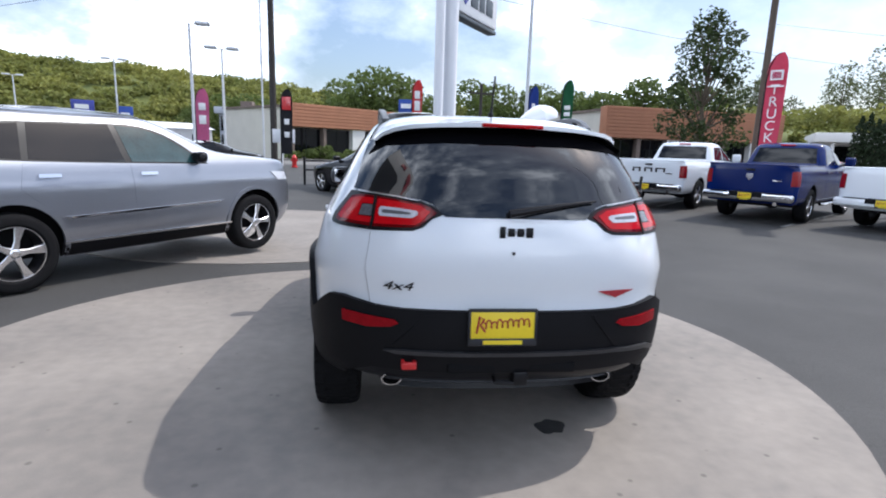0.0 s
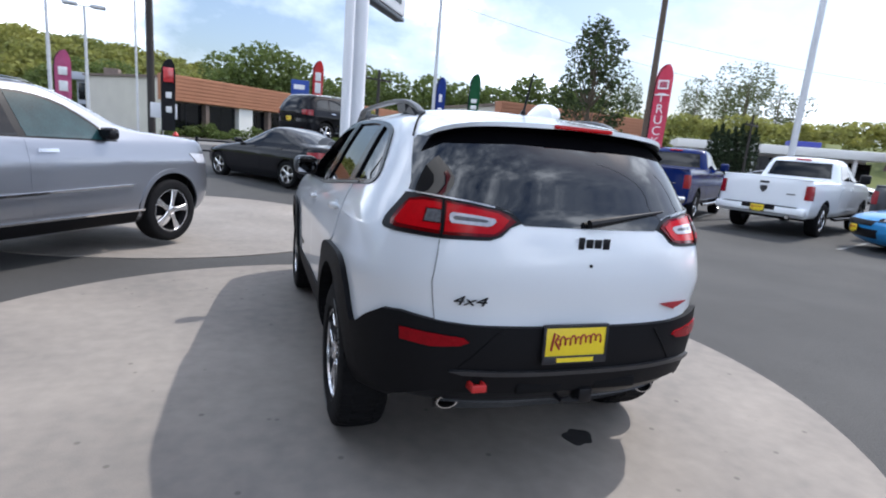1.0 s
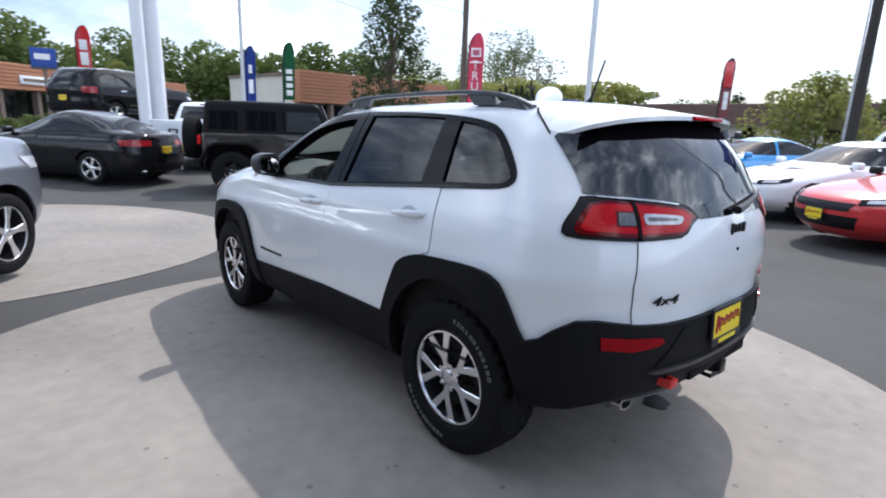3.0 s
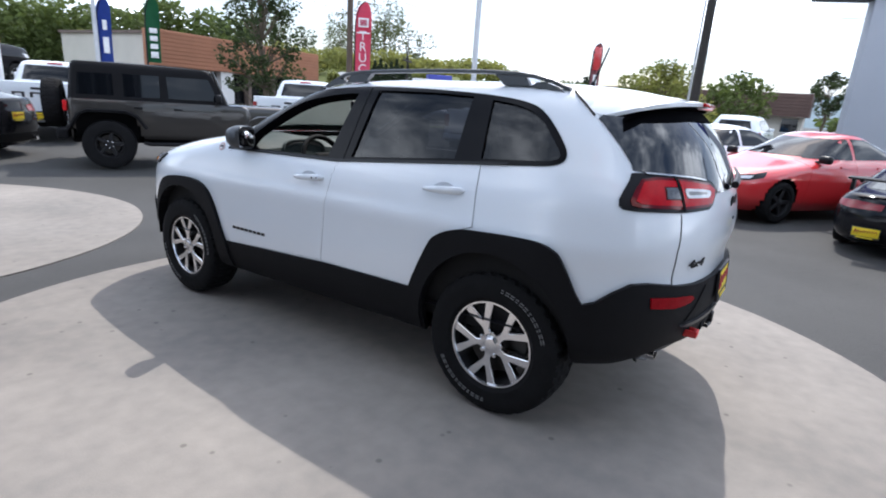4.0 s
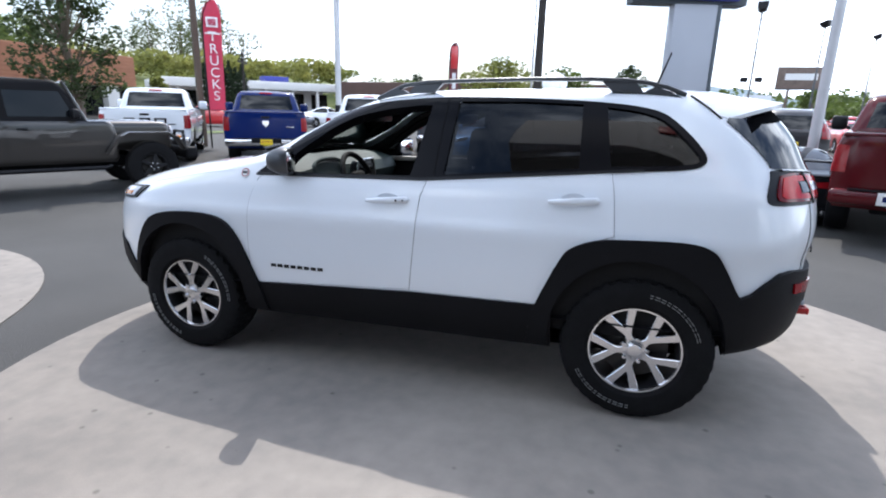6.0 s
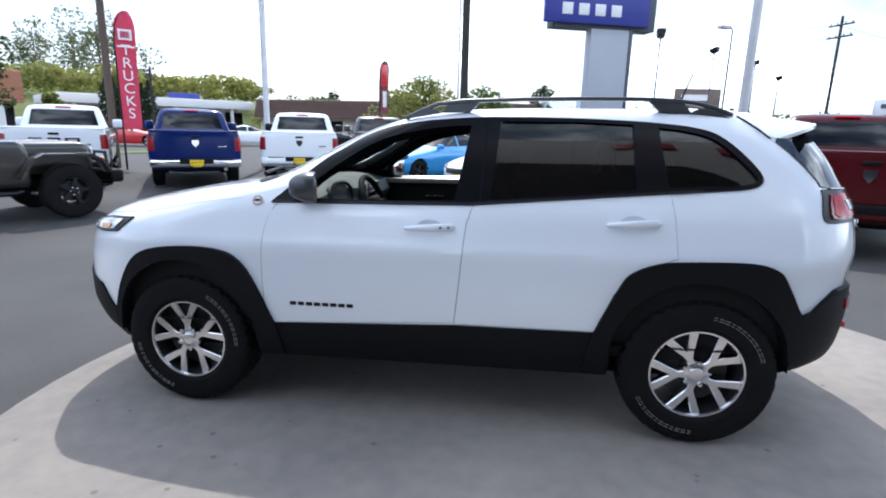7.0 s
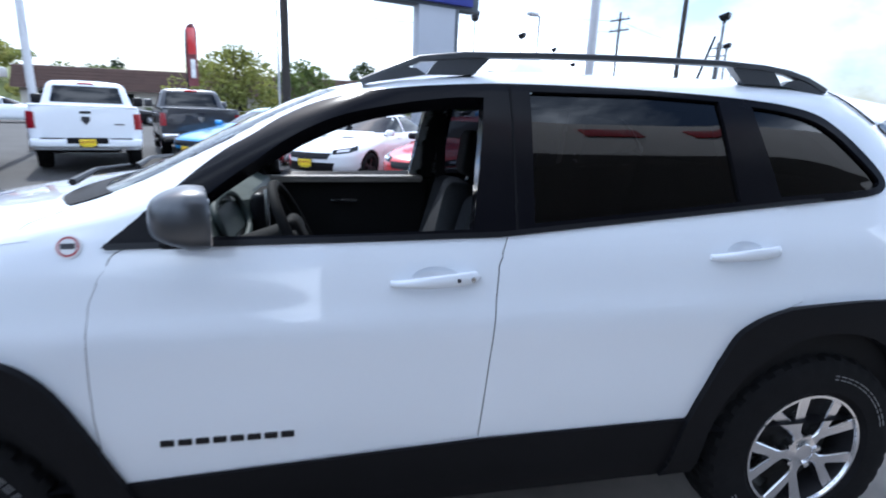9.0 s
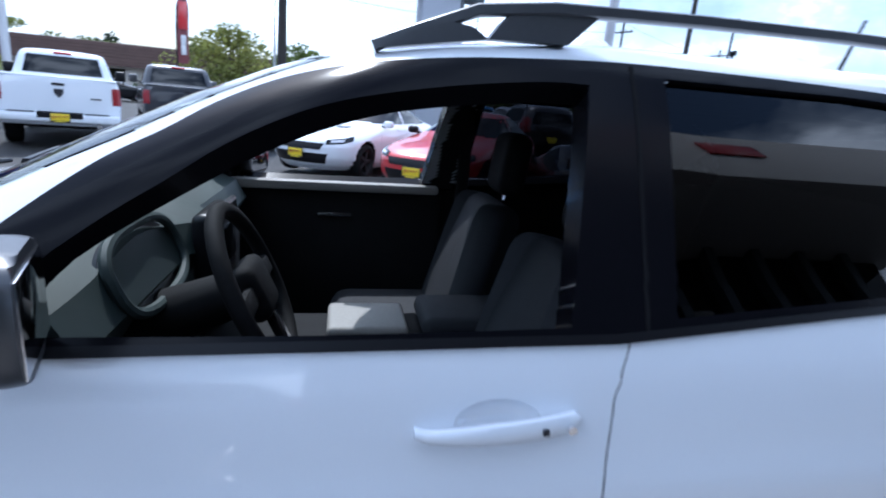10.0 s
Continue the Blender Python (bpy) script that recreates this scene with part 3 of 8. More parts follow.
def dealer_plate(parent, m, w=0.31, h=0.16):
    """A yellow dealer plate in a dark frame, its script shown as red strokes."""
    p = part("number_plate", box((-w / 2, -0.004, -h / 2), (w / 2, 0.004, h / 2), 0.003), YELLOW, parent, "yellow dealer plate with red script strokes", m)
    rim = bmesh.new()
    for lo, hi in (((-w / 2 - 0.008, -0.007, h / 2 - 0.006), (w / 2 + 0.008, 0.006, h / 2 + 0.008)), ((-w / 2 - 0.008, -0.007, -h / 2 - 0.022), (w / 2 + 0.008, 0.006, -h / 2 + 0.012)),
                   ((-w / 2 - 0.008, -0.007, -h / 2), (-w / 2 + 0.004, 0.006, h / 2)), ((w / 2 - 0.004, -0.007, -h / 2), (w / 2 + 0.008, 0.006, h / 2))):
        add_box(rim, lo, hi, 0.002)
    part("plate_frame", rim, INKBLACK, p)
    ink = bmesh.new()
    n = 130
    pts = [(-w * 0.30 + w * 0.72 * i / n + 0.006 * math.sin(i * 0.42), -0.006, 0.004 + (0.012 + 0.010 * math.sin(i * 0.11) ** 2) * math.cos(i * 0.42) + 0.014 * i / n) for i in range(n + 1)]
    add_tube(ink, pts, 0.0032, 5)
    add_tube(ink, [(-w * 0.40, -0.006, -0.032), (-w * 0.36, -0.006, 0.042), (-w * 0.29, -0.006, 0.03), (-w * 0.34, -0.006, 0.005), (-w * 0.27, -0.006, -0.026)], 0.005, 5)
    part("script", ink, CRIMSON, p)
    bar = box((-w * 0.3, -0.009, -h / 2 - 0.014), (w * 0.3, -0.006, -h / 2 + 0.004))
    part("frame_print", bar, YELLOW, p)
    return p


# ---- ground ----
TAN, TAN_X = math.tan(radians(SLOPE)), math.tan(radians(LEAN))


def ground_z(x, y):
    """The lot: the sloping slab, easing out to level ground."""
    d = math.hypot(x + 0.8, y - 2.0)
    k = min(1.0, max(0.0, (d - 5.0) / 8.0))
    k = k * k * (3 - 2 * k)
    return -(TAN * y + TAN_X * x) * (1 - k)


def on_ground(x, y, heading, z=0.0):
    """A pose on the lot, heading in degrees from the y axis towards x."""
    return pose(x, y, ground_z(x, y) + z, 0, 0, -heading)


def sheet(name, xs, ys, mat, lift, label, category):
    bm = bmesh.new()
    g = [[bm.verts.new((x, y, ground_z(x, y) + lift)) for x in xs] for y in ys]
    for a, b in zip(g, g[1:]):
        for i in range(len(xs) - 1):
            bm.faces.new((a[i], a[i + 1], b[i + 1], b[i]))
    return tagged(part(name, bm, mat), label, category, kind="structure")


near = [-14 + 0.7 * i for i in range(47)]
far_lo, far_hi = [-3000, -800, -300, -120, -60, -35, -22], [24, 35, 60, 120, 300, 800, 3000]
sheet("ground", far_lo + near + far_hi, far_lo + near + far_hi, ASPHALT, -0.012, "worn dark grey asphalt of the car lot", "ground")


def slab(name, cx, cy, r, label):
    """A round concrete slab a little above the asphalt, following the lot."""
    bm = bmesh.new()
    rings = []
    for k in range(13):
        rr = r * k / 12
        rings.append([bm.verts.new((cx + rr * math.cos(a), cy + rr * math.sin(a), ground_z(cx + rr * math.cos(a), cy + rr * math.sin(a)) + 0.0))
                      for a in np.linspace(0, math.tau, 72, endpoint=False)] if k else [bm.verts.new((cx, cy, ground_z(cx, cy)))])
    for j in range(72):
        bm.faces.new((rings[0][0], rings[1][j], rings[1][(j + 1) % 72]))
    for a, b in zip(rings[1:], rings[2:]):
        for j in range(72):
            bm.faces.new((a[j], b[j], b[(j + 1) % 72], a[(j + 1) % 72]))
    low = [bm.verts.new(v.co - Vector((0, 0, 0.05))) for v in rings[-1]]
    for j in range(72):
        bm.faces.new((rings[-1][j], low[j], low[(j + 1) % 72], rings[-1][(j + 1) % 72]))
    return tagged(part(name, bm, CONCRETE), label, "pavement", kind="structure")


slab("pavement", -0.58, 0.74, 2.99, "round pale concrete display pad under the white car")
slab("pavement", -2.62, 7.1, 3.15, "round pale concrete display pad next to the first")


# ---- the white car ----
CH_LEVELS = [(0.26, 0.80, -0.35, 3.44), (0.34, 0.86, -0.50, 3.53), (0.42, 0.895, -0.74, 3.58), (0.47, 0.905, -0.80, 3.60), (0.56, 0.914, -0.825, 3.63), (0.70, 0.918, -0.84, 3.63),
             (0.82, 0.918, -0.838, 3.62), (0.90, 0.920, -0.85, 3.60), (0.94, 0.918, -0.858, 3.585), (1.00, 0.902, -0.863, 3.55), (1.06, 0.888, -0.858, 3.45),
             (1.12, 0.872, -0.848, 3.25), (1.17, 0.852, -0.835, 3.0), (1.21, 0.832, -0.822, 2.76), (1.245, 0.815, -0.808, 2.49), (1.29, 0.792, -0.785, 2.32), (1.40, 0.738, -0.73, 2.09),
             (1.50, 0.686, -0.655, 1.89), (1.56, 0.650, -0.595, 1.75), (1.60, 0.622, -0.53, 1.63), (1.63, 0.578, -0.44, 1.47), (1.655, 0.49, -0.28, 1.28), (1.67, 0.32, -0.05, 1.0), (1.676, 0.12, 0.25, 0.75)]
CH = Hull(CH_LEVELS, nr=2.8, lf=((1.12, 1.17, 1.21, 1.245, 1.29, 1.40), (0.9, 0.75, 0.61, 0.43, 0.37, 0.36)))

CH_DLO = rounded([("s", y, z) for y, z in ((2.19, 1.165), (1.6, 1.165), (1.14, 1.175), (0.52, 1.219), (0.13, 1.251), (0.0, 1.259), (-0.12, 1.268), (-0.195, 1.279), (-0.232, 1.298), (-0.240, 1.325), (-0.222, 1.362), (-0.168, 1.425),
                                   (-0.098, 1.49), (-0.025, 1.535), (0.09, 1.563), (0.25, 1.581), (0.42, 1.592), (0.60, 1.600), (0.81, 1.605), (1.05, 1.607), (1.22, 1.601), (1.37, 1.59), (1.5, 1.573), (1.6, 1.553), (1.68, 1.528), (1.76, 1.49), (1.83, 1.445), (1.90, 1.405), (1.96, 1.36), (2.03, 1.30))])
CH_FWIN = rounded([("s", y, z) for y, z in ((1.995, 1.187), (1.6, 1.186), (1.215, 1.193), (1.15, 1.563), (1.23, 1.562), (1.37, 1.546), (1.50, 1.523), (1.59, 1.50), (1.665, 1.47), (1.74, 1.43), (1.81, 1.382), (1.88, 1.335), (1.95, 1.28), (1.985, 1.235))])
CH_RWIN = [("s", y, z) for y, z in ((1.03, 1.205), (1.0, 1.585), (0.60, 1.583), (0.345, 1.570), (0.335, 1.259))]
CH_QWIN = rounded([("s", y, z) for y, z in ((0.185, 1.273), (0.225, 1.556), (0.10, 1.540), (-0.01, 1.510), (-0.085, 1.462), (-0.152, 1.395), (-0.198, 1.345), (-0.214, 1.320), (-0.192, 1.300), (-0.1, 1.288))])
CH_WIND = [("f", x, z) for x, z in ((-0.69, 1.272), (-0.63, 1.43), (-0.51, 1.585), (0.51, 1.585), (0.63, 1.43), (0.69, 1.272))]
CH_BACK = [("r", -0.31, 1.190), ("r", -0.36, 1.238), ("r", -0.41, 1.254), ("r", -0.51, 1.267), ("r", -0.60, 1.275), ("r", -0.68, 1.281), ("s", -0.521, 1.285), ("s", -0.508, 1.31), ("s", -0.484, 1.34),
           ("s", -0.443, 1.385), ("s", -0.372, 1.452), ("s", -0.322, 1.495), ("r", -0.58, 1.545), ("r", -0.50, 1.575), ("r", 0.50, 1.575), ("r", 0.58, 1.545), ("r", 0.627, 1.495), ("r", 0.649, 1.452),
           ("r", 0.664, 1.385), ("r", 0.675, 1.34), ("r", 0.690, 1.31), ("r", 0.710, 1.285), ("r", 0.68, 1.281), ("r", 0.60, 1.275), ("r", 0.51, 1.267), ("r", 0.41, 1.254), ("r", 0.36, 1.238), ("r", 0.31, 1.190)]
ARCH_R, ARCH_F = arch(0.02, 0.435, 0.415), arch(2.705, 0.435, 0.415)


DOOR_GRIPS = {"front_door": (1.46, 1.205, 1.066), "rear_door": (0.47, 0.222, 1.112)}


def handle_cup(y0, y1, zc, size=1.0):
    """The outline (y, z) of the hollow behind a door handle."""
    mid, hl = y0 + (y1 - y0) * 0.50, abs(y1 - y0) * 0.27 * size
    return [(mid + hl * math.cos(a), zc - 0.004 + (0.036 if math.sin(a) > 0 else 0.020) * size * math.sin(a)) for a in np.linspace(0, math.tau, 22, endpoint=False)]


def jeep_like(m, label, category, body=WHITE, group=""):
    car = thing("suv", m, label, category, group)
    rows = sorted(set(np.round(np.concatenate([np.arange(0.26, 1.10, 0.03), np.arange(1.10, 1.60, 0.0155), np.arange(1.60, 1.676, 0.008)]), 4)))
    win = [CH.place(CH_FWIN), CH.place(CH_RWIN), CH.place(CH_QWIN)]
    arches = [CH.place(ARCH_R, 0.05), CH.place(ARCH_F, 0.05)]
    wind = CH.place(CH_WIND)
    us = np.concatenate([np.linspace(0, 0.7, 24, endpoint=False), np.linspace(0.7, 2.2, 170, endpoint=False), np.linspace(2.2, 3, 36, endpoint=False)])
    us = np.concatenate([-us[::-1][:-1], us, [3.0]])
    cups = [CH.place([("s", *p) for p in handle_cup(*g, 1.12)], 0.01) for g in DOOR_GRIPS.values()]
    wide = sum([both(grow(o, 0.012)) for o in win], []) + [wind] + sum([both(c) for c in cups], [])
    part("body", CH.shell(rows, us, openings=wide + sum([both(grow(o, 0.022)) for o in arches], []), zmin=0.49, cap="top"), body, car)
    part("lower_body", CH.shell(rows, us, openings=sum([both(grow(o, 0.022)) for o in arches], []), zmin=0.34, zmax=0.50), PLASTIC, car, "black plastic lower body")
    part("lining", CH.shell(rows, us, off=-0.045, openings=[], zmin=0.4, zmax=1.185, cap=False), TRIM, car, "dark cabin lining")
    part("pillar_lining", CH.shell(rows, us, off=-0.045, openings=sum([both(grow(o, 0.028)) for o in win], []) + [grow(wind, 0.03)], zmin=1.17, zmax=1.62, cap=False), TRIM, car, "dark pillar lining")
    # shut doors, hood and tailgate stand a hair proud, with dark seals between
    fdoor = [("s", y, z) for y, z in ((2.131, 1.163), (1.119, 1.172), (1.146, 1.099), (1.159, 0.995), (1.170, 0.874), (1.187, 0.713), (1.202, 0.575), (2.205, 0.52), (2.228, 0.61), (2.235, 0.72), (2.234, 0.82), (2.226, 0.952), (2.217, 1.03), (2.190, 1.10), (2.158, 1.15))]
    rdoor = [("s", y, z) for y, z in ((1.115, 1.172), (0.178, 1.246), (0.163, 1.161), (0.153, 1.06), (0.143, 0.955), (0.30, 0.90), (0.42, 0.77), (0.50, 0.575), (1.198, 0.57), (1.183, 0.713), (1.166, 0.874), (1.155, 0.995), (1.142, 1.099))]
    for right in (False, True):
        s = 1 if right else -1
        for name, o in (("front_door", fdoor), ("rear_door", rdoor)):
            part("door_seal", CH.panel([("s", p[1] + ((0.0032 if name == "front_door" else 0.0010) if p[1] > (1.6 if name == "front_door" else 0.7) else -0.0018), p[2] + (0.0018 if p[2] > 1.1 else -0.0018)) for p in o], 0.0012, 0.003, 0.08, 0.06, right, cuts=[[("s", *p) for p in handle_cup(*DOOR_GRIPS[name], 1.06)]]), SEAL, car)
            y0, y1, zc = DOOR_GRIPS[name]
            d = part(name, CH.panel(o, 0.0035, 0.006, 0.05, 0.03, right, cuts=[[("s", *p) for p in handle_cup(y0, y1, zc)]]), body, car)
            u = CH.side((y0 + y1) / 2, zc)
            px = float(CH.at(u, zc)[0])
            cup = handle_cup(y0, y1, zc)
            part("handle_cup", CH.dish(cup, 0.022, right), body, d)
            grip = bmesh.new()
            n = 18
            rings = []
            for i in range(n + 1):
                q = i / n
                y = y0 + (y1 - y0) * q
                rise = math.sin(math.pi * min(1.0, max(0.0, q))) ** 0.45
                half = 0.005 + 0.014 * (math.sin(math.pi * min(1.0, 0.06 + 0.62 * q)) ** 0.8) if q < 0.93 else 0.018 * math.sqrt(max(0.03, 1 - ((q - 0.93) / 0.07) ** 2))
                z = zc - 0.010 + 0.014 * q
                x0 = float(CH.at(CH.side(y, z), z)[0])
                cx_, deep = abs(x0) + 0.004 + 0.026 * rise, 0.010
                rings.append([grip.verts.new((s * (cx_ + deep * math.cos(k * math.tau / 12)), y, z + half * math.sin(k * math.tau / 12))) for k in range(12)])
            for r0, r1 in zip(rings, rings[1:]):
                for k in range(12):
                    grip.faces.new((r0[k], r0[(k + 1) % 12], r1[(k + 1) % 12], r1[k]))
            grip.faces.new(rings[0][::-1])
            grip.faces.new(rings[-1])
            bmesh.ops.recalc_face_normals(grip, faces=grip.faces)
            part("handle", grip, body, d, "body-coloured pull handle")
            if name == "front_door":
                part("lock", lathe([(-0.004, 0.007), (0.004, 0.007)], 14), ALLOY, d, m=pose(s * (abs(px) + 0.037), y1 + 0.026, zc + 0.003))
                part("lock_button", box((-0.003, -0.005, -0.005), (0.004, 0.005, 0.005), 0.002), INKBLACK, d, m=pose(s * (abs(px) + 0.0385), y1 + 0.066, zc + 0.001))
        # window surround with its pillars, then the panes
        part("window_frame", CH.panel(CH_DLO, 0.006, 0.065, 0.06, 0.05, right, cuts=[CH_FWIN, CH_RWIN, CH_QWIN]), PILLAR, car, "black window surround and pillars")
        part("rear_side_window", CH.panel(CH_RWIN, -0.006, 0.004, 0.08, 0.06, right), PRIVACY, car, "dark privacy glass")
        part("quarter_window", CH.panel(CH_QWIN, -0.006, 0.004, 0.08, 0.06, right), PRIVACY, car, "dark privacy glass")
        part("pillar_gap", CH.panel([("s", 1.082, 1.18), ("s", 1.060, 1.60), ("s", 1.067, 1.60), ("s", 1.089, 1.18)], 0.0075, 0.001, 0.05, 0.05, right), SEAL, car)
        part("belt_moulding", CH.panel([("s", 2.18, 1.160), ("s", 1.14, 1.170), ("s", 0.13, 1.249), ("s", 0.03, 1.257), ("s", 0.03, 1.266), ("s", 0.13, 1.261), ("s", 1.14, 1.184), ("s", 2.18, 1.174)], 0.011, 0.008, 0.06, 0.05, right), SATIN, car)
        # sill and wheel-arch cladding
        sill = [("s", y, z) for y, z in ((2.30, 0.51), (1.19, 0.562), (0.42, 0.568), (0.42, 0.33), (2.30, 0.31))]
        part("sill_cladding", CH.panel(sill, 0.012, 0.03, 0.08, 0.05, right), PLASTIC, car, "black plastic sill cladding")
        fo = [("s", y, z) for y, z in ((2.165, 0.47), (2.195, 0.55), (2.292, 0.758), (2.362, 0.855), (2.44, 0.902), (2.56, 0.921), (2.72, 0.921), (2.89, 0.899), (3.0, 0.835), (3.09, 0.69), (3.15, 0.53), (3.19, 0.43), (3.16, 0.36), (2.15, 0.335))]
        ro = [("s", y, z) for y, z in ((0.515, 0.545), (0.395, 0.815), (0.335, 0.886), (0.235, 0.927), (0.12, 0.941), (-0.17, 0.948), (-0.285, 0.922), (-0.335, 0.868), (-0.405, 0.735), (-0.45, 0.66), (-0.475, 0.52), (-0.46, 0.40), (0.55, 0.345))]
        part("wheel_arch_flare", CH.panel(rounded(ro, 3), 0.026, 0.06, 0.05, 0.04, right, cuts=[ARCH_R]), PLASTIC, car, "black plastic wheel-arch flare")
        part("wheel_arch_flare", CH.panel(rounded(fo, 3), 0.026, 0.06, 0.05, 0.04, right, cuts=[ARCH_F]), PLASTIC, car, "black plastic wheel-arch flare")
        for y in (0.02, 2.705):
            liner = bmesh.new()
            n = 20
            ring = []
            for x in (0.42, 0.90):
                ring.append([liner.verts.new((s * x, y + 0.425 * math.cos(a), 0.43 + 0.425 * math.sin(a))) for a in np.linspace(-0.05, math.pi + 0.05, n)])
            for k in range(n - 1):
                liner.faces.new((ring[0][k], ring[0][k + 1], ring[1][k + 1], ring[1][k]))
            liner.faces.new(ring[0])
            part("wheel_liner", liner, SEAL, car)
        # lamps
        tl = [("s", -0.519, 1.272), ("r", -0.67, 1.277), ("r", -0.60, 1.271), ("r", -0.51, 1.263), ("r", -0.41, 1.250), ("r", -0.36, 1.233), ("r", -0.318, 1.198), ("r", -0.365, 1.178), ("r", -0.402, 1.143), ("r", -0.445, 1.126), ("r", -0.555, 1.121), ("r", -0.62, 1.118), ("r", -0.70, 1.120), ("s", -0.580, 1.121), ("s", -0.530, 1.126), ("s", -0.510, 1.138), ("s", -0.504, 1.165), ("s", -0.510, 1.20), ("s", -0.519, 1.24)]
        lamp = part("tail_lamp_housing", CH.panel(tl, 0.006, 0.012, 0.05, 0.03, right), SATIN, car)
        lens = [("s", -0.562, 1.248), ("r", -0.66, 1.259), ("r", -0.60, 1.256), ("r", -0.51, 1.248), ("r", -0.41, 1.236), ("r", -0.37, 1.222), ("r", -0.345, 1.200), ("r", -0.385, 1.172), ("r", -0.418, 1.146), ("r", -0.45, 1.138), ("r", -0.555, 1.134), ("r", -0.62, 1.132), ("r", -0.70, 1.135), ("s", -0.582, 1.136), ("s", -0.556, 1.143), ("s", -0.546, 1.16), ("s", -0.550, 1.205)]
        part("red_lens", CH.panel(lens, 0.012, 0.008, 0.04, 0.03, right), DEEPLENS, lamp, "deep red tail-lamp lens")
        glow = [("r", -0.586, 1.246), ("r", -0.51, 1.239), ("r", -0.41, 1.226), ("r", -0.372, 1.204), ("r", -0.405, 1.166), ("r", -0.432, 1.149), ("r", -0.606, 1.143)]
        hole = [("r", -0.580, 1.215), ("r", -0.50, 1.212), ("r", -0.424, 1.205), ("r", -0.420, 1.192), ("r", -0.445, 1.175), ("r", -0.586, 1.176)]
        part("light_guide", CH.panel(glow, 0.015, 0.004, 0.04, 0.02, right, cuts=[hole]), REDLENS, lamp, "bright red light guide round the clear lens")
        side = [("s", -0.572, 1.238), ("r", -0.66, 1.247), ("r", -0.602, 1.245), ("r", -0.607, 1.222), ("r", -0.658, 1.222), ("r", -0.676, 1.168), ("r", -0.616, 1.168), ("r", -0.620, 1.145), ("r", -0.70, 1.147), ("s", -0.586, 1.149), ("s", -0.566, 1.160)]
        part("light_guide", CH.panel(side, 0.015, 0.004, 0.04, 0.02, right), REDLENS, lamp, "bright red light guide on the quarter panel")
        part("clear_lens", CH.panel(hole, 0.017, 0.006, 0.05, 0.02, right, soft=1), CLEARLENS, lamp, "clear reversing lens")
        inner = [("r", -0.570, 1.203), ("r", -0.50, 1.201), ("r", -0.448, 1.197), ("r", -0.455, 1.188), ("r", -0.572, 1.188)]
        part("reversing_bulb", CH.panel(inner, 0.0175, 0.003, 0.05, 0.02, right, soft=1), SMOKELENS, lamp)
        part("clear_lens", CH.panel([("r", -0.652, 1.217), ("r", -0.609, 1.217), ("r", -0.616, 1.173), ("r", -0.668, 1.173)], 0.017, 0.006, 0.05, 0.02, right), SMOKELENS, lamp, "smoky turn lens")
        part("lens_gap", CH.panel([("r", -0.600, 1.262), ("r", -0.590, 1.262), ("r", -0.612, 1.121), ("r", -0.622, 1.121)], 0.0185, 0.004, 0.05, 0.05, right), SEAL, lamp)
        part("lamp_top_strip", CH.panel([("r", -0.68, 1.276), ("r", -0.60, 1.271), ("r", -0.51, 1.263), ("r", -0.42, 1.250), ("r", -0.42, 1.245), ("r", -0.51, 1.257), ("r", -0.60, 1.265), ("r", -0.68, 1.270)], 0.013, 0.005, 0.05, 0.02, right), DULLCHROME, lamp, "thin bright strip along the lamp top")
        gap = [("s", -0.165, 1.617), ("s", -0.245, 1.557), ("s", -0.303, 1.508), ("s", -0.297, 1.505), ("s", -0.239, 1.554), ("s", -0.159, 1.614)]
        part("spoiler_gap", CH.panel(gap, 0.006, 0.004, 0.04, 0.02, right), SEAL, car)
        hl = [("s", 3.02, 1.055), ("s", 3.20, 1.045), ("f", -0.62, 1.005), ("f", -0.60, 0.975), ("s", 3.24, 0.965), ("s", 3.12, 0.975)]
        head = part("headlamp", CH.panel(hl, 0.010, 0.012, 0.04, 0.02, right), SATIN, car)
        part("lamp_glass", CH.panel([("s", 3.08, 1.038), ("s", 3.22, 1.03), ("f", -0.66, 0.995), ("f", -0.66, 0.980), ("s", 3.22, 0.978), ("s", 3.14, 0.985)], 0.016, 0.006, 0.04, 0.02, right), CLEARLENS, head)
        part("side_marker", CH.panel([("s", 3.16, 1.008), ("s", 3.25, 1.002), ("s", 3.25, 0.982), ("s", 3.17, 0.986)], 0.021, 0.006, 0.04, 0.02, right), AMBER, head, "amber side marker")
        refl = [("r", -0.728, 0.752), ("r", -0.66, 0.748), ("r", -0.51, 0.738), ("r", -0.49, 0.722), ("r", -0.52, 0.706), ("r", -0.62, 0.694), ("r", -0.725, 0.704)]
        part("rear_reflector", CH.panel(refl, 0.034, 0.012, 0.05, 0.03, right), DARKRED, car, "red bumper reflector")
        # mirror
        mir = bmesh.new()
        bmesh.ops.create_uvsphere(mir, u_segments=24, v_segments=14, radius=1)
        for v in mir.verts:
            c = v.co
            c.x, c.y, c.z = (math.copysign(abs(t) ** 0.6, t) for t in c)
            taper = 1 - 0.26 * max(0.0, c.y) - 0.10 * max(0.0, -c.z) * (1 + c.y)
            c.x, c.z = c.x * taper, c.z * taper
            if c.y < -0.55:
                c.y = -0.55
        turn = pose(s * 0.915, 1.964, 1.250, 0, 0, -s * 18)
        shape = turn @ Matrix.Diagonal((0.098, 0.085, 0.080, 1))
        bmesh.ops.transform(mir, matrix=shape, verts=mir.verts)
        mm = part("wing_mirror", mir, MIRRORCAP, car, "satin grey mirror cap")
        part("mirror_glass", box((-0.078, -0.0495, -0.056), (0.078, -0.0465, 0.056), 0.002), CHROME, mm, m=turn)
        part("mirror_base", box((s * 0.84, 1.97, 1.176), (s * 0.935, 2.03, 1.196), 0.009), PLASTIC, mm)
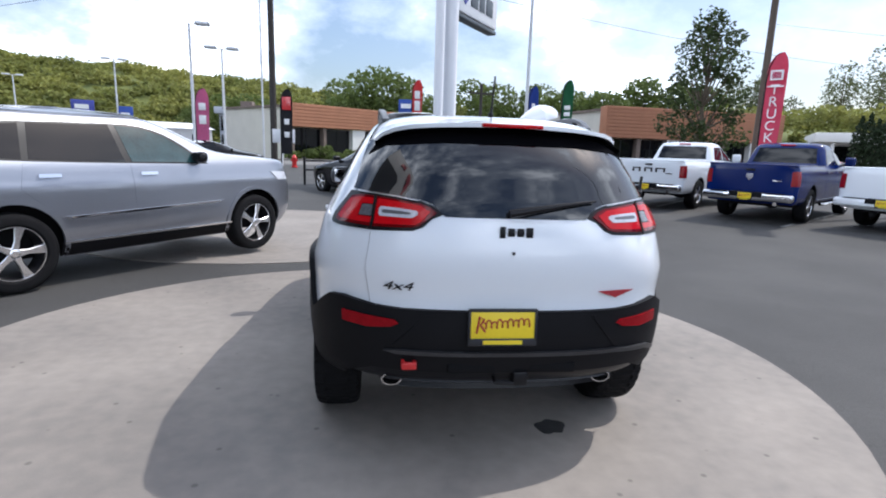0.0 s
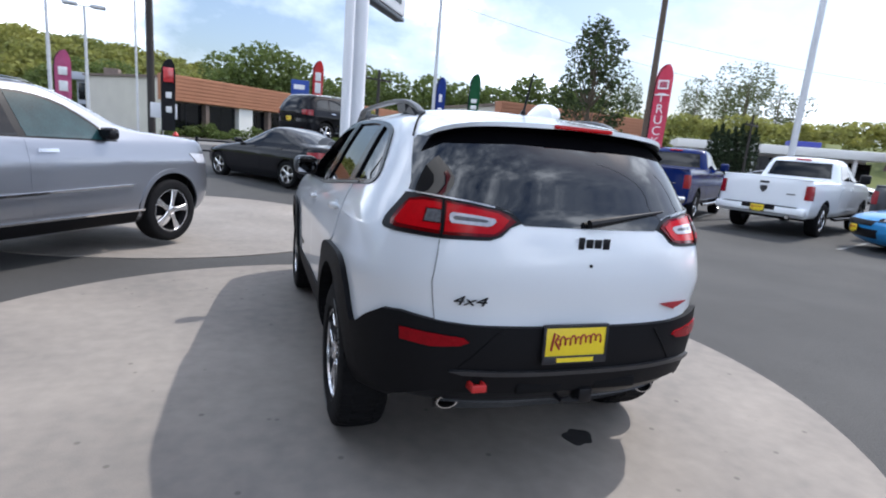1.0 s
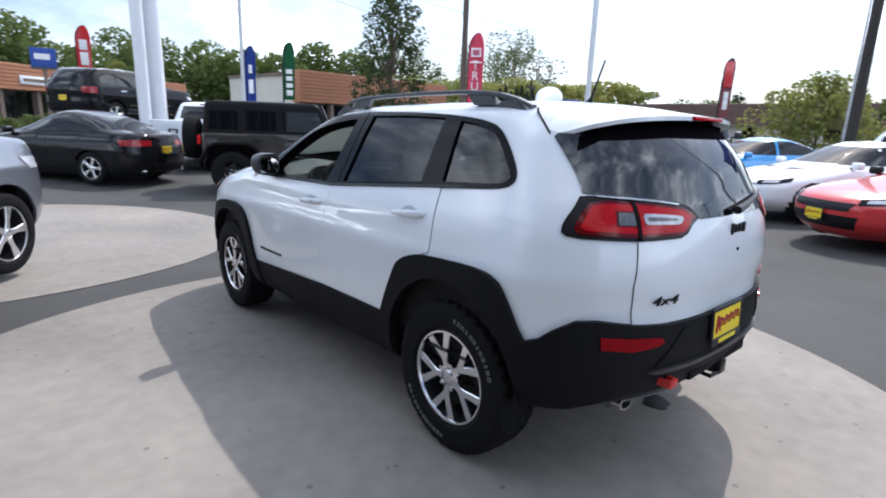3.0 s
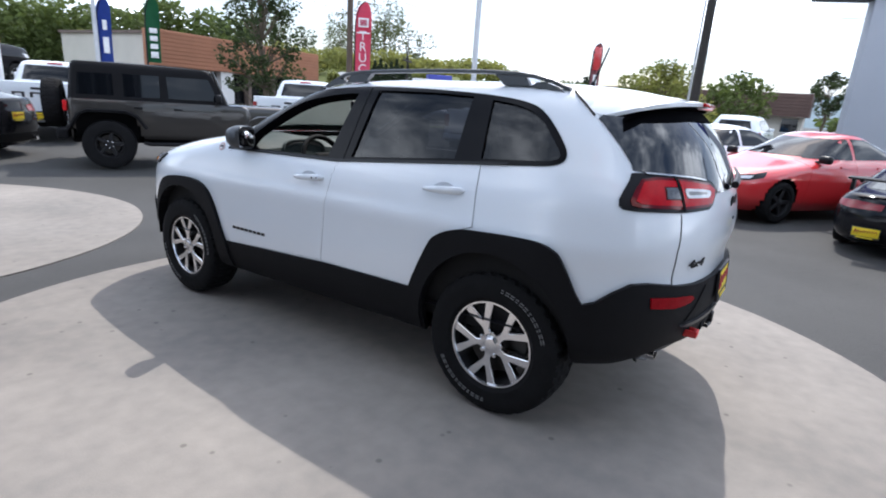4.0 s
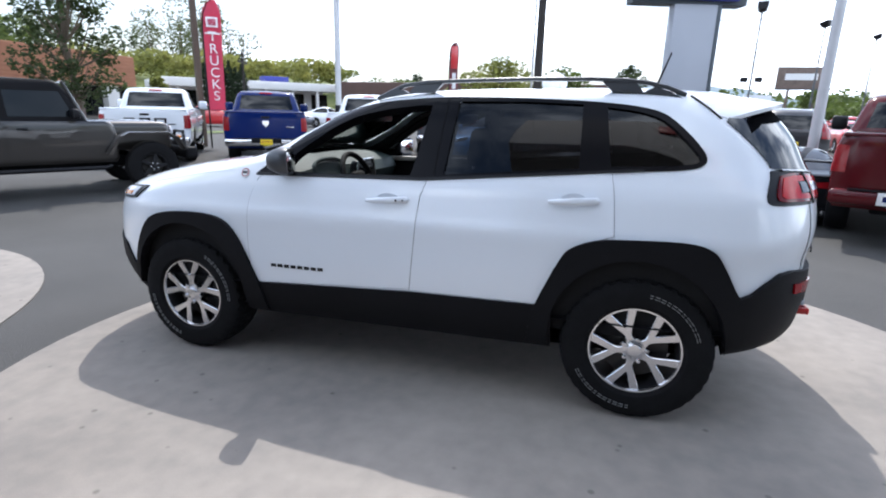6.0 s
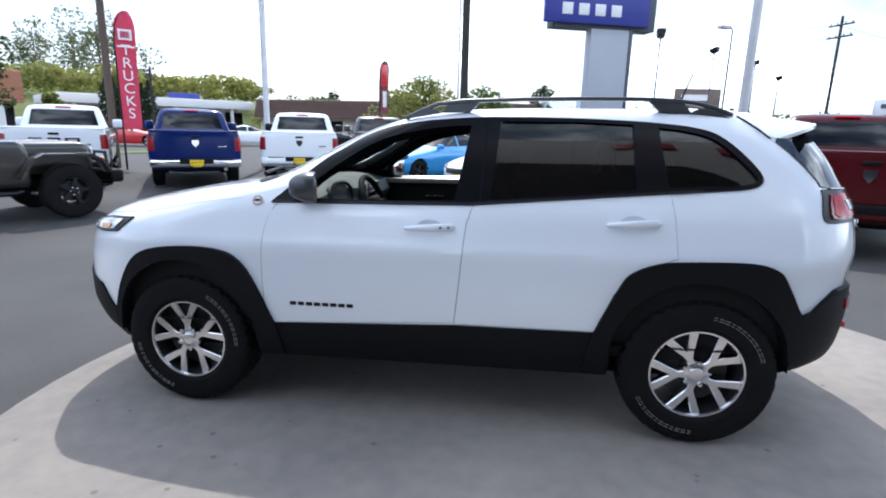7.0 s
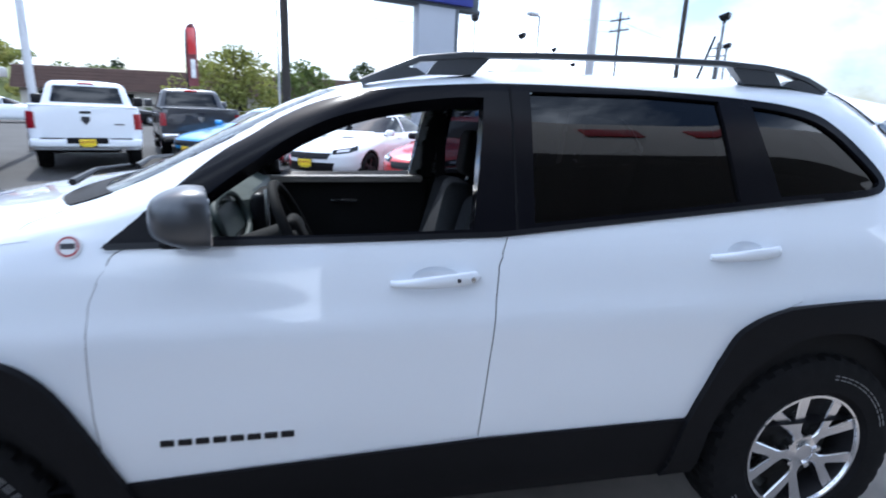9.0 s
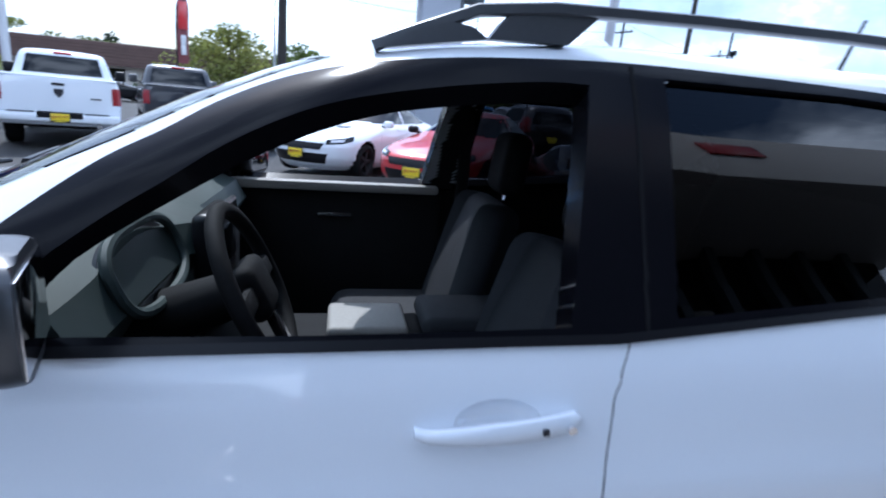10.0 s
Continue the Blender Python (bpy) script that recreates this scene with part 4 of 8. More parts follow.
        part("mirror_arm", tube([(s * 0.78, 2.05, 1.19), (s * 0.83, 2.02, 1.20), (s * 0.88, 2.0, 1.22)], [0.04, 0.035, 0.03], 10), PLASTIC, mm)
        # roof rail on two feet
        rail = bmesh.new()
        pts = [(s * 0.560, 1.52, 1.606), (s * 0.566, 1.44, 1.640), (s * 0.573, 1.34, 1.679), (s * 0.578, 1.20, 1.694), (s * 0.58, 0.90, 1.701), (s * 0.58, 0.60, 1.703), (s * 0.58, 0.31, 1.700), (s * 0.576, 0.145, 1.692), (s * 0.572, 0.04, 1.679), (s * 0.566, -0.05, 1.657), (s * 0.558, -0.14, 1.622)]
        add_sweep(rail, pts, 0.034, 0.021)
        rr = part("roof_rail", rail, GUNMETAL, car, "satin dark grey roof rail")
        for near, sgn in ((1.51, -1), (-0.13, 1)):
            for pts in (((0.0, 1.602), (0.19, 1.632), (0.16, 1.650), (0.12, 1.655), (0.06, 1.635)), ((0.19, 1.632), (0.34, 1.636), (0.40, 1.694), (0.24, 1.690), (0.21, 1.660))):
                foot = prism([(near + sgn * q, z) for q, z in pts], -0.016, 0.016, Matrix.Translation((s * 0.572, 0, 0)) @ Matrix(((0, 0, 1, 0), (1, 0, 0, 0), (0, 1, 0, 0), (0, 0, 0, 1))))
                part("rail_foot", foot, GUNMETAL, rr)
    for x in (-0.795, 0.795):
        for y in (0.0, 2.719):
            wheel(car, "trail", x, y, 0.375, 0.226, 0.245, -0.42 if y < 1 else -0.07)
    # tail
    tg = [("r", -0.622, 1.115), ("r", -0.555, 1.118), ("r", -0.447, 1.123), ("r", -0.402, 1.140), ("r", -0.365, 1.174), ("r", -0.322, 1.192), ("r", -0.305, 1.187), ("r", 0.305, 1.187), ("r", 0.322, 1.192), ("r", 0.365, 1.174), ("r", 0.402, 1.140), ("r", 0.447, 1.123), ("r", 0.555, 1.118), ("r", 0.622, 1.115), ("r", 0.645, 0.95), ("r", 0.618, 0.787), ("r", -0.618, 0.787), ("r", -0.645, 0.95)]
    part("tailgate_seal", CH.panel([(t, x * 1.005, z - 0.002) for t, x, z in tg], 0.0012, 0.003, 0.08, 0.06), SEAL, car)
    gate = part("tailgate", CH.panel(tg, 0.004, 0.007, 0.04, 0.03), body, car)
    part("rear_window", CH.panel(CH_BACK, 0.006, 0.012, 0.05, 0.03), BACKGLASS, car, "black tinted rear window")
    bump = [("s", -0.44, 0.70), ("s", -0.48, 0.716), ("s", -0.53, 0.76), ("s", -0.60, 0.808), ("r", -0.735, 0.814), ("r", -0.60, 0.794), ("r", -0.47, 0.786), ("r", 0.47, 0.786), ("r", 0.60, 0.794), ("r", 0.735, 0.814)]
    left = CH.place(bump)
    low = CH.place([("s", -0.42, 0.40), ("s", -0.55, 0.42), ("r", -0.72, 0.455), ("r", -0.60, 0.505), ("r", 0.60, 0.505), ("r", 0.72, 0.455)])
    cut = [p for p in left if p[0] > -0.78]
    lowc = [p for p in low if p[0] > -0.78]
    mirror_top = [(-u, z) for u, z in cut if u > 0.70][::-1]
    mirror_low = [(-u, z) for u, z in lowc if u > 0.70][::-1]
    edge = [(CH.side(-0.41, z), z) for z in np.linspace(0.43, 0.68, 9)]
    rim = cut + mirror_top + [(-u, z) for u, z in edge[::-1]] + (lowc + mirror_low)[::-1] + edge
    part("rear_bumper", CH.panel(rim, 0.026, 0.05, 0.05, 0.03, placed=True), PLASTIC, car, "black plastic rear bumper")
    val = [("s", -0.50, 0.44), ("r", -0.70, 0.515), ("r", -0.58, 0.55), ("r", 0.58, 0.55), ("r", 0.70, 0.515), ("r", 0.66, 0.43), ("r", 0.50, 0.385), ("r", -0.50, 0.385), ("r", -0.66, 0.43)]
    part("rear_valance", CH.panel(val, 0.004, 0.05, 0.05, 0.03), SATIN, car, "dark lower valance")
    for x in (-0.17, 0.20):
        part("valance_recess", box((x - 0.11, -0.846, 0.495), (x + 0.11, -0.76, 0.545), 0.012), SEAL, car)
    # ledge coloured lighter to show the light it catches
    ledge = [("r", -0.55, 0.600), ("r", -0.50, 0.606), ("r", 0.50, 0.606), ("r", 0.70, 0.590), ("r", 0.76, 0.560), ("r", 0.74, 0.545), ("r", 0.68, 0.572), ("r", 0.48, 0.588), ("r", -0.50, 0.588)]
    part("bumper_ledge", CH.panel(ledge, 0.040, 0.03, 0.05, 0.02), LITLEDGE, car, "grey ledge across the bumper, its sky light in the colour")
    for x in (-0.36, 0.36):
        k = 1 if x > 0 else -1
        crease = [("r", x, 0.765), ("r", x + 0.02 * k, 0.765), ("r", x + 0.16 * k, 0.615), ("r", x + 0.13 * k, 0.615)]
        part("bumper_crease", CH.panel(crease if k < 0 else crease[::-1], 0.031, 0.01, 0.04, 0.03), PLASTIC, car)
    lip = [("r", -0.56, 0.425), ("r", 0.56, 0.425), ("r", 0.52, 0.405), ("r", -0.52, 0.405)]
    part("valance_lip", CH.panel(lip, 0.012, 0.02, 0.05, 0.02), LITLEDGE, car)
    hook = bmesh.new()
    for x in (-0.483, -0.433):
        add_box(hook, (x, -0.845, 0.522), (x + 0.016, -0.72, 0.556), 0.006)
    add_box(hook, (-0.483, -0.857, 0.522), (-0.417, -0.839, 0.556), 0.007)
    part("tow_hook", hook, WARN, car, "red steel tow hook")
    for x in (-0.52, 0.50):
        ex = lathe([(0.0, 0.036), (0.16, 0.036), (0.16, 0.030), (0.0, 0.030)], 24, "X", True)
        part("exhaust_tip", ex, DULLCHROME, car, "oval chrome exhaust tip", pose(x, -0.70, 0.415, 0, 0, 90) @ Matrix.Diagonal((1, 1.35, 0.85, 1)))
        part("exhaust_dark", lathe([(0.05, 0.0301), (0.052, 0.001)], 20), SEAL, car, m=pose(x, -0.70, 0.415, 0, 0, 90) @ Matrix.Diagonal((1, 1.35, 0.85, 1)))
    hitch = bmesh.new()
    add_box(hitch, (0.02, -0.855, 0.44), (0.085, -0.60, 0.505), 0.006)
    add_tube(hitch, [(-0.06, -0.77, 0.46), (-0.06, -0.845, 0.455), (0.02, -0.845, 0.45)], 0.010, 8)
    part("tow_hitch", hitch, SATIN, car, "black tow-hitch receiver")
    under = bmesh.new()
    add_box(under, (-0.70, -0.30, 0.28), (0.70, 3.3, 0.42), 0.05)
    part("underbody", under, SEAL, car)
    part("rear_axle", tube([(-0.70, 0, 0.36), (0.70, 0, 0.36)], 0.05, 10), SEAL, car)
    dealer_plate(car, pose(-0.048, float(CH.at(0.0, 0.70)[1]) - 0.034, 0.728, -3, 0, 0), 0.29, 0.135)
    # badges as plain shapes
    yb = float(CH.at(0.0, 1.13)[1]) - 0.004
    for x, w, h in ((-0.066, 0.026, 0.050), (-0.028, 0.032, 0.036), (0.012, 0.032, 0.036), (0.052, 0.032, 0.044)):
        part("badge_mark", box((x - w / 2, yb - 0.007, 1.134 - h / 2), (x + w / 2, yb, 1.134 + h / 2), 0.006), SATIN, gate, "dark rounded badge mark")
    # dark band on the glass, blackened further for the spoiler's shade
    part("window_band", CH.panel([("r", -0.635, 1.44), ("r", -0.60, 1.492), ("r", -0.50, 1.578), ("r", 0.50, 1.578), ("r", 0.60, 1.492), ("r", 0.635, 1.44), ("r", 0.56, 1.482), ("r", 0.30, 1.500), ("r", -0.30, 1.500), ("r", -0.56, 1.482)], 0.0085, 0.002, 0.06, 0.03), SHADEBLACK, car, "black painted band above the rear window, spoiler shade in its colour")
    b4 = text_mesh("4x4", 0.072, 0.003, "drive_badge", SATIN, 0.25)
    part("drive_badge", b4, None, gate, "dark four-wheel-drive badge lettering", pose(-0.508, float(CH.at(CH.end(-0.508, 0.89), 0.89)[1]) - 0.010, 0.885, 90, 0, -16) @ Matrix.Diagonal((1.25, 0.72, 1, 1)))
    wing = prism([(-0.10, 0.012), (0.10, 0.012), (0.055, -0.004), (0.02, -0.014), (0, -0.022), (-0.02, -0.014), (-0.055, -0.004)], 0, 0.004)
    part("trail_badge", wing, CRIMSON, gate, "winged red and dark badge", pose(0.485, float(CH.at(CH.end(0.485, 0.86), 0.86)[1]) - 0.012, 0.862, 90, 0, 15))
    part("keyhole", lathe([(-0.004, 0.007), (0.004, 0.007)], 12), SEAL, gate, m=pose(-0.016, float(CH.at(0.0, 1.045)[1]) - 0.005, 1.045, 0, 0, 90))
    for k in range(8):
        y0 = 2.085 - k * 0.045
        px = float(CH.at(CH.side(y0 - 0.018, 0.634), 0.634)[0])
        part("badge_mark", box((px - 0.007, y0 - 0.036, 0.624), (px - 0.002, y0, 0.644), 0.004, 1), SATIN, car, "dark door badge mark")
    u = CH.side(2.265, 1.170)
    pb = CH.at(u, 1.170)
    nb = CH.normal(np.array([u]), np.array([1.170]))[0]
    rot = Vector(nb).to_track_quat("Z", "Y").to_matrix().to_4x4()
    for r0, h0, mt in ((0.031, 0.004, OFFWHITE), (0.026, 0.005, CRIMSON), (0.021, 0.0056, OFFWHITE)):
        part("round_badge", lathe([(0, r0), (h0, r0)], 28, "Z"), mt, car, "round white fender badge with a red ring", Matrix.Translation(Vector(pb)) @ rot)
    part("round_badge_band", box((-0.017, -0.006, 0), (0.017, 0.008, 0.0066)), INKBLACK, car, m=Matrix.Translation(Vector(pb)) @ rot)
    # spoiler: a white lip over the rear window, dark beneath
    sp = bmesh.new()
    na, nb2 = 24, 9
    top, bot = [], []
    for j in range(nb2):
        b = j / (nb2 - 1)
        rt, rb = [], []
        for i in range(na + 1):
            a = -1 + 2 * i / na
            x = 0.628 * a
            y0, y1 = -0.16 + 0.02 * a * a, -0.665 + 0.13 * a ** 2 + 0.20 * a ** 8
            z0, z1 = 1.664 - 0.052 * a ** 2 - 0.052 * a ** 8, 1.598 - 0.030 * a ** 2 - 0.058 * a ** 10
            y, z = y0 + (y1 - y0) * b, z0 + (z1 - z0) * b ** 1.25
            rt.append(sp.verts.new((x, y, z)))
            rb.append(sp.verts.new((x, y, z - 0.018 - 0.03 * (1 - b))))
        top.append(rt)
        bot.append(rb)
    for g, flip in ((top, False), (bot, True)):
        for r0, r1 in zip(g, g[1:]):
            for i in range(na):
                q = (r0[i], r1[i], r1[i + 1], r0[i + 1])
                sp.faces.new(q[::-1] if flip else q)
    loop_t = top[0] + [r[-1] for r in top[1:]] + top[-1][::-1][1:] + [r[0] for r in top[::-1][1:-1]]
    loop_b = bot[0] + [r[-1] for r in bot[1:]] + bot[-1][::-1][1:] + [r[0] for r in bot[::-1][1:-1]]
    for i in range(len(loop_t)):
        k = (i + 1) % len(loop_t)
        sp.faces.new((loop_t[i], loop_t[k], loop_b[k], loop_b[i]))
    bmesh.ops.recalc_face_normals(sp, faces=sp.faces)
    spo = part("spoiler", sp, body, car, "white roof spoiler")
    ush = bmesh.new()
    g = [[ush.verts.new((0.612 * a, -0.42 + (-0.225 + 0.13 * a * a) * b + 0.06 * a * a, 1.515 - 0.05 * a * a - 0.03 * a ** 8 + (0.050 + 0.02 * a * a) * b ** 0.7)) for a in np.linspace(-1, 1, 25)] for b in np.linspace(0, 1, 7)]
    for r0, r1 in zip(g, g[1:]):
        for i in range(24):
            ush.faces.new((r0[i], r0[i + 1], r1[i + 1], r1[i]))
    part("spoiler_underside", ush, SHADEBLACK, spo, "black plastic spoiler underside, darkened for its shade")
    part("brake_lamp", box((-0.14, -0.672, 1.580), (0.14, -0.646, 1.597), 0.004), REDLENS, spo, "high red brake lamp strip")
    wipe = bmesh.new()
    pts = [(x, float(CH.at(CH.end(x, z), z)[1]) - d, z) for x, z, d in ((-0.04, 1.212, 0.03), (0.05, 1.228, 0.034), (0.20, 1.252, 0.030), (0.36, 1.272, 0.026))]
    add_tube(wipe, pts, [0.019, 0.016, 0.010, 0.005], 8)
    part("rear_wiper", wipe, SATIN, car, "black rear wiper arm")
    part("windscreen", CH.panel(CH_WIND, 0.002, 0.004, 0.06, 0.05), CLEAR, car, "clear windscreen").visible_shadow = False
    cowl = CH.panel([("f", -0.69, 1.285), ("f", 0.69, 1.285), ("f", 0.71, 1.252), ("f", -0.71, 1.252)], 0.004, 0.006, 0.05, 0.02)
    part("cowl", cowl, PLASTIC, car, "black plastic cowl")
    for x in (-0.45, 0.1):
        part("front_wiper", tube([(x, 2.42, 1.285), (x + 0.25, 2.45, 1.30), (x + 0.5, 2.43, 1.295)], [0.012, 0.009, 0.006], 6), SATIN, car)
    hood = [("s", 2.36, 1.185), ("s", 2.62, 1.15), ("s", 2.95, 1.09), ("f", -0.60, 1.045), ("f", 0.0, 1.045), ("f", 0.60, 1.045)]
    hu = CH.place(hood)
    hu = [p for p in hu if p[0] <= 3.0]
    hu = hu + [(6 - u, z) for u, z in hu[::-1]]
    back = [(u, 1.248) for u in np.linspace(6 - hu[0][0], hu[0][0], 8)[1:-1]]
    part("hood", CH.panel(hu + back, 0.002, 0.004, 0.06, 0.02, placed=True), body, car)
    fb = CH.place([("s", 3.16, 0.50), ("s", 3.28, 0.66), ("f", -0.62, 0.72), ("f", 0.0, 0.70)])
    fb = [p for p in fb if p[0] <= 3]
    fl = [p for p in CH.place([("s", 3.18, 0.30), ("f", -0.6, 0.32), ("f", 0.0, 0.33)]) if p[0] <= 3]
    ring = fb + [(6 - u, z) for u, z in fb[::-1]] + [(6 - u, z) for u, z in fl] + fl[::-1]
    part("front_bumper", CH.panel(ring, 0.012, 0.03, 0.06, 0.05, placed=True), PLASTIC, car, "black plastic front bumper")
    aerial = bmesh.new()
    add_tube(aerial, [(0.03, -0.02, 1.665), (0.03, -0.035, 1.70)], [0.022, 0.010], 10)
    add_tube(aerial, [(0.03, -0.035, 1.70), (0.03, -0.10, 1.885)], [0.0065, 0.005], 8)
    part("aerial", aerial, SATIN, car, "short black roof aerial")
    cabin(car)
    return car


def cushion(lo, hi, r=0.06, m=None):
    return box(lo, hi, r, 4, m)


def cabin(car):
    """What shows of the cabin through the open front windows."""
    part("cabin_floor", box((-0.78, -0.4, 0.42), (0.78, 2.45, 0.46)), TRIM, car)
    dash = bmesh.new()
    prof = [(2.50, 1.22), (2.30, 1.235), (2.10, 1.215), (1.99, 1.17), (1.95, 1.10), (2.02, 0.98), (2.10, 0.80), (2.5, 0.75)]
    xs = np.linspace(-0.74, 0.74, 21)
    rows = []
    for x in xs:
        hump = 0.035 * math.exp(-((x + 0.37) / 0.17) ** 2)
        rows.append([dash.verts.new((x, y - (0.05 if 0 < k < 5 and abs(x) < 0.12 else 0), z + (hump if k in (1, 2, 3) else 0))) for k, (y, z) in enumerate(prof)])
    for a, b in zip(rows, rows[1:]):
        for k in range(len(prof) - 1):
            dash.faces.new((a[k], a[k + 1], b[k + 1], b[k]))
    dash.faces.new(rows[0][::-1])
    dash.faces.new(rows[-1])
    bmesh.ops.recalc_face_normals(dash, faces=dash.faces)
    d = part("dashboard", dash, DASH, car, "grey-green soft dashboard")
    tilt = pose(-0.37, 1.965, 1.15, -22, 0, 0)
    cl = [(0.19 * math.copysign(abs(math.cos(a)) ** 0.7, math.cos(a)), 0.085 * math.copysign(abs(math.sin(a)) ** 0.7, math.sin(a))) for a in np.linspace(0, math.tau, 32, endpoint=False)]
    part("instrument_bezel", tube([(x, 0.0, z) for x, z in cl + cl[:1]], 0.012, 8), DASH, d, m=tilt)
    part("instrument_face", prism(cl, -0.004, 0.004, pose(0, 0.02, 0, 90, 0, 0)), INKBLACK, d, m=tilt)
    stack = box((-0.13, 1.885, 0.93), (0.13, 1.95, 1.20), 0.025, 3)
    st = part("console_panel", stack, SATIN, d)
    part("screen", box((-0.10, 1.878, 1.04), (0.10, 1.886, 1.15), 0.004), DARKGLASS, st)
    part("stack_trim", tube([(-0.13, 1.888, 0.93), (-0.14, 1.884, 1.10), (-0.11, 1.886, 1.205), (0.11, 1.886, 1.205), (0.14, 1.884, 1.10), (0.13, 1.888, 0.93)], 0.010, 8), ALLOY, st, "bright trim round the screen")
    wm = pose(-0.38, 1.75, 1.10, 66, 0, 0)
    wh = part("steering_wheel", lathe([(0.018 * math.sin(a), 0.18 + 0.018 * math.cos(a)) for a in np.linspace(0, math.tau, 12, endpoint=False)], 40, "Z", True), TRIM, car, "black leather steering wheel", wm)
    hubm = bmesh.new()
    add_box(hubm, (-0.075, -0.07, -0.03), (0.075, 0.06, 0.025), 0.03, 3)
    for a in (0, 180):
        add_box(hubm, (0.06, -0.02, -0.01), (0.17, 0.025, 0.012), 0.008, 2, Matrix.Rotation(radians(a), 4, "Z"))
    add_box(hubm, (-0.02, -0.17, -0.01), (0.02, -0.05, 0.01), 0.006, 2)
    part("wheel_hub", hubm, TRIM, wh)
    part("wheel_spoke_trim", box((-0.014, -0.16, 0.008), (0.014, -0.06, 0.016), 0.005), ALLOY, wh)
    part("steering_column", tube([(-0.38, 1.77, 1.09), (-0.38, 2.02, 0.99)], [0.05, 0.07], 14), TRIM, car)
    for s in (-1, 1):
        x = 0.37 * s
        seat = part("seat_cushion", cushion((x - 0.25, 1.08, 0.60), (x + 0.25, 1.60, 0.76), 0.07), LEATHER, car, "grey cloth seat")
        back = cushion((-0.24, -0.07, 0.0), (0.24, 0.07, 0.55), 0.065)
        for v in back.verts:
            k = v.co.z / 0.6
            v.co.x *= 1 - 0.42 * max(0, k - 0.40)
            if abs(v.co.x) > 0.15:
                v.co.y += 0.045
        part("seat_back", back, LEATHER, seat, m=pose(x, 1.13, 0.66, 15, 0, 0))
        head = cushion((-0.11, -0.05, 0.0), (0.11, 0.05, 0.23), 0.05)
        part("head_restraint", head, TRIM, seat, m=pose(x, 0.965, 1.215, 8, 0, 0))
        part("restraint_posts", tube([(x - 0.05, 0.975, 1.20), (x - 0.05, 0.955, 1.30)], 0.008, 8), CHROME, seat)
    rear = part("rear_bench", cushion((-0.66, -0.05, 0.58), (0.66, 0.45, 0.74), 0.07), TRIM, car, "dark rear bench seat")
    part("bench_back", cushion((-0.66, -0.07, 0.0), (0.66, 0.07, 0.62), 0.06), TRIM, rear, m=pose(0, -0.05, 0.70, 14, 0, 0))
    con = part("centre_console", box((-0.12, 0.95, 0.45), (0.12, 1.95, 0.84), 0.03, 3), TRIM, car)
    part("arm_rest", box((-0.12, 0.98, 0.84), (0.12, 1.32, 0.905), 0.028, 3), LEATHER, con, "padded arm rest")
    part("console_lid", box((-0.11, 1.36, 0.84), (0.11, 1.60, 0.875), 0.02, 3), BEIGE, con, "beige console lid")
    card = part("door_card", box((0.775, 1.12, 0.55), (0.84, 2.15, 1.155), 0.02), TRIM, car, "black passenger door card")
    part("door_cap", box((0.74, 1.14, 1.135), (0.80, 2.10, 1.175), 0.014), BEIGE, card, "pale door cap")
    part("inner_handle", tube([(0.768, 1.66, 1.03), (0.755, 1.60, 1.035), (0.768, 1.52, 1.03)], 0.010, 8), CHROME, card, "chrome inner door handle")
    part("door_card", box((-0.84, 1.12, 0.55), (-0.775, 2.15, 1.155), 0.02), TRIM, car, "black door card")
    part("headliner", CH.shell(np.array([1.585, 1.60, 1.615]), np.linspace(-3, 3, 81), off=-0.03), HEADLINER, car, "pale cloth headliner")
    part("inner_mirror", box((-0.13, 1.72, 1.47), (0.11, 1.745, 1.53), 0.014, 3), SATIN, car, "black inside mirror")
    part("mirror_stalk", tube([(0, 1.74, 1.51), (0, 1.80, 1.56)], 0.012, 8), SATIN, car)
    part("belt", prism([(0.71, 1.08), (0.735, 1.08), (0.70, 1.52), (0.675, 1.52)], 1.02, 1.07, Matrix(((1, 0, 0, 0), (0, 0, 1, 0), (0, 1, 0, 0), (0, 0, 0, 1)))), TRIM, car)


jeep_like(SLAB, "white compact off-road car with black plastic cladding and open front windows", "car")


# a white shell-shaped marker on the roof, a painted shadow patch under the tail
egg = bmesh.new()
bmesh.ops.create_uvsphere(egg, u_segments=24, v_segments=14, radius=1)
for v in egg.verts:
    c = v.co
    k = 1 - 0.55 * max(0.0, -c.x)
    c.y, c.z = c.y * k, c.z * k
    if c.z < -0.3:
        c.z = -0.3
tagged(part("roof_marker", egg, WHITE, None, "", SLAB @ pose(0.50, 0.62, 1.736, 0, -12, 20) @ Matrix.Diagonal((0.165, 0.09, 0.085, 1))), "white rounded plastic marker lying on the roof rail", "marker")
blot = []
for k in range(28):
    a = k * math.tau / 28
    r = 1 + 0.16 * math.sin(2 * a + 1) + 0.10 * math.sin(5 * a)
    blot.append((0.37 + 0.075 * r * math.cos(a), -0.42 + 0.085 * r * math.sin(a)))
tagged(part("shadow_patch", prism(blot, 0.001, 0.003), SHADOWPATCH, None, "", SLAB), "dark shadow patch painted on the concrete under the car tail", "stain")


# ---- other parked vehicles ----
COARSE_U = np.concatenate([np.linspace(-3, 3, 97)])


def glass_bits(car, h, side_panes, front, back, roof_line=None):
    for right in (False, True):
        for o in side_panes:
            part("side_window", h.panel([("s", y, z) for y, z in o], 0.004, 0.006, 0.12, 0.08, right), DARKGLASS, car)
    if front:
        part("windscreen", h.panel([("f", x, z) for x, z in front], 0.004, 0.006, 0.10, 0.08), DARKGLASS, car)
    if back:
        part("rear_window", h.panel([("r", x, z) for x, z in back], 0.004, 0.006, 0.10, 0.08), DARKGLASS, car)


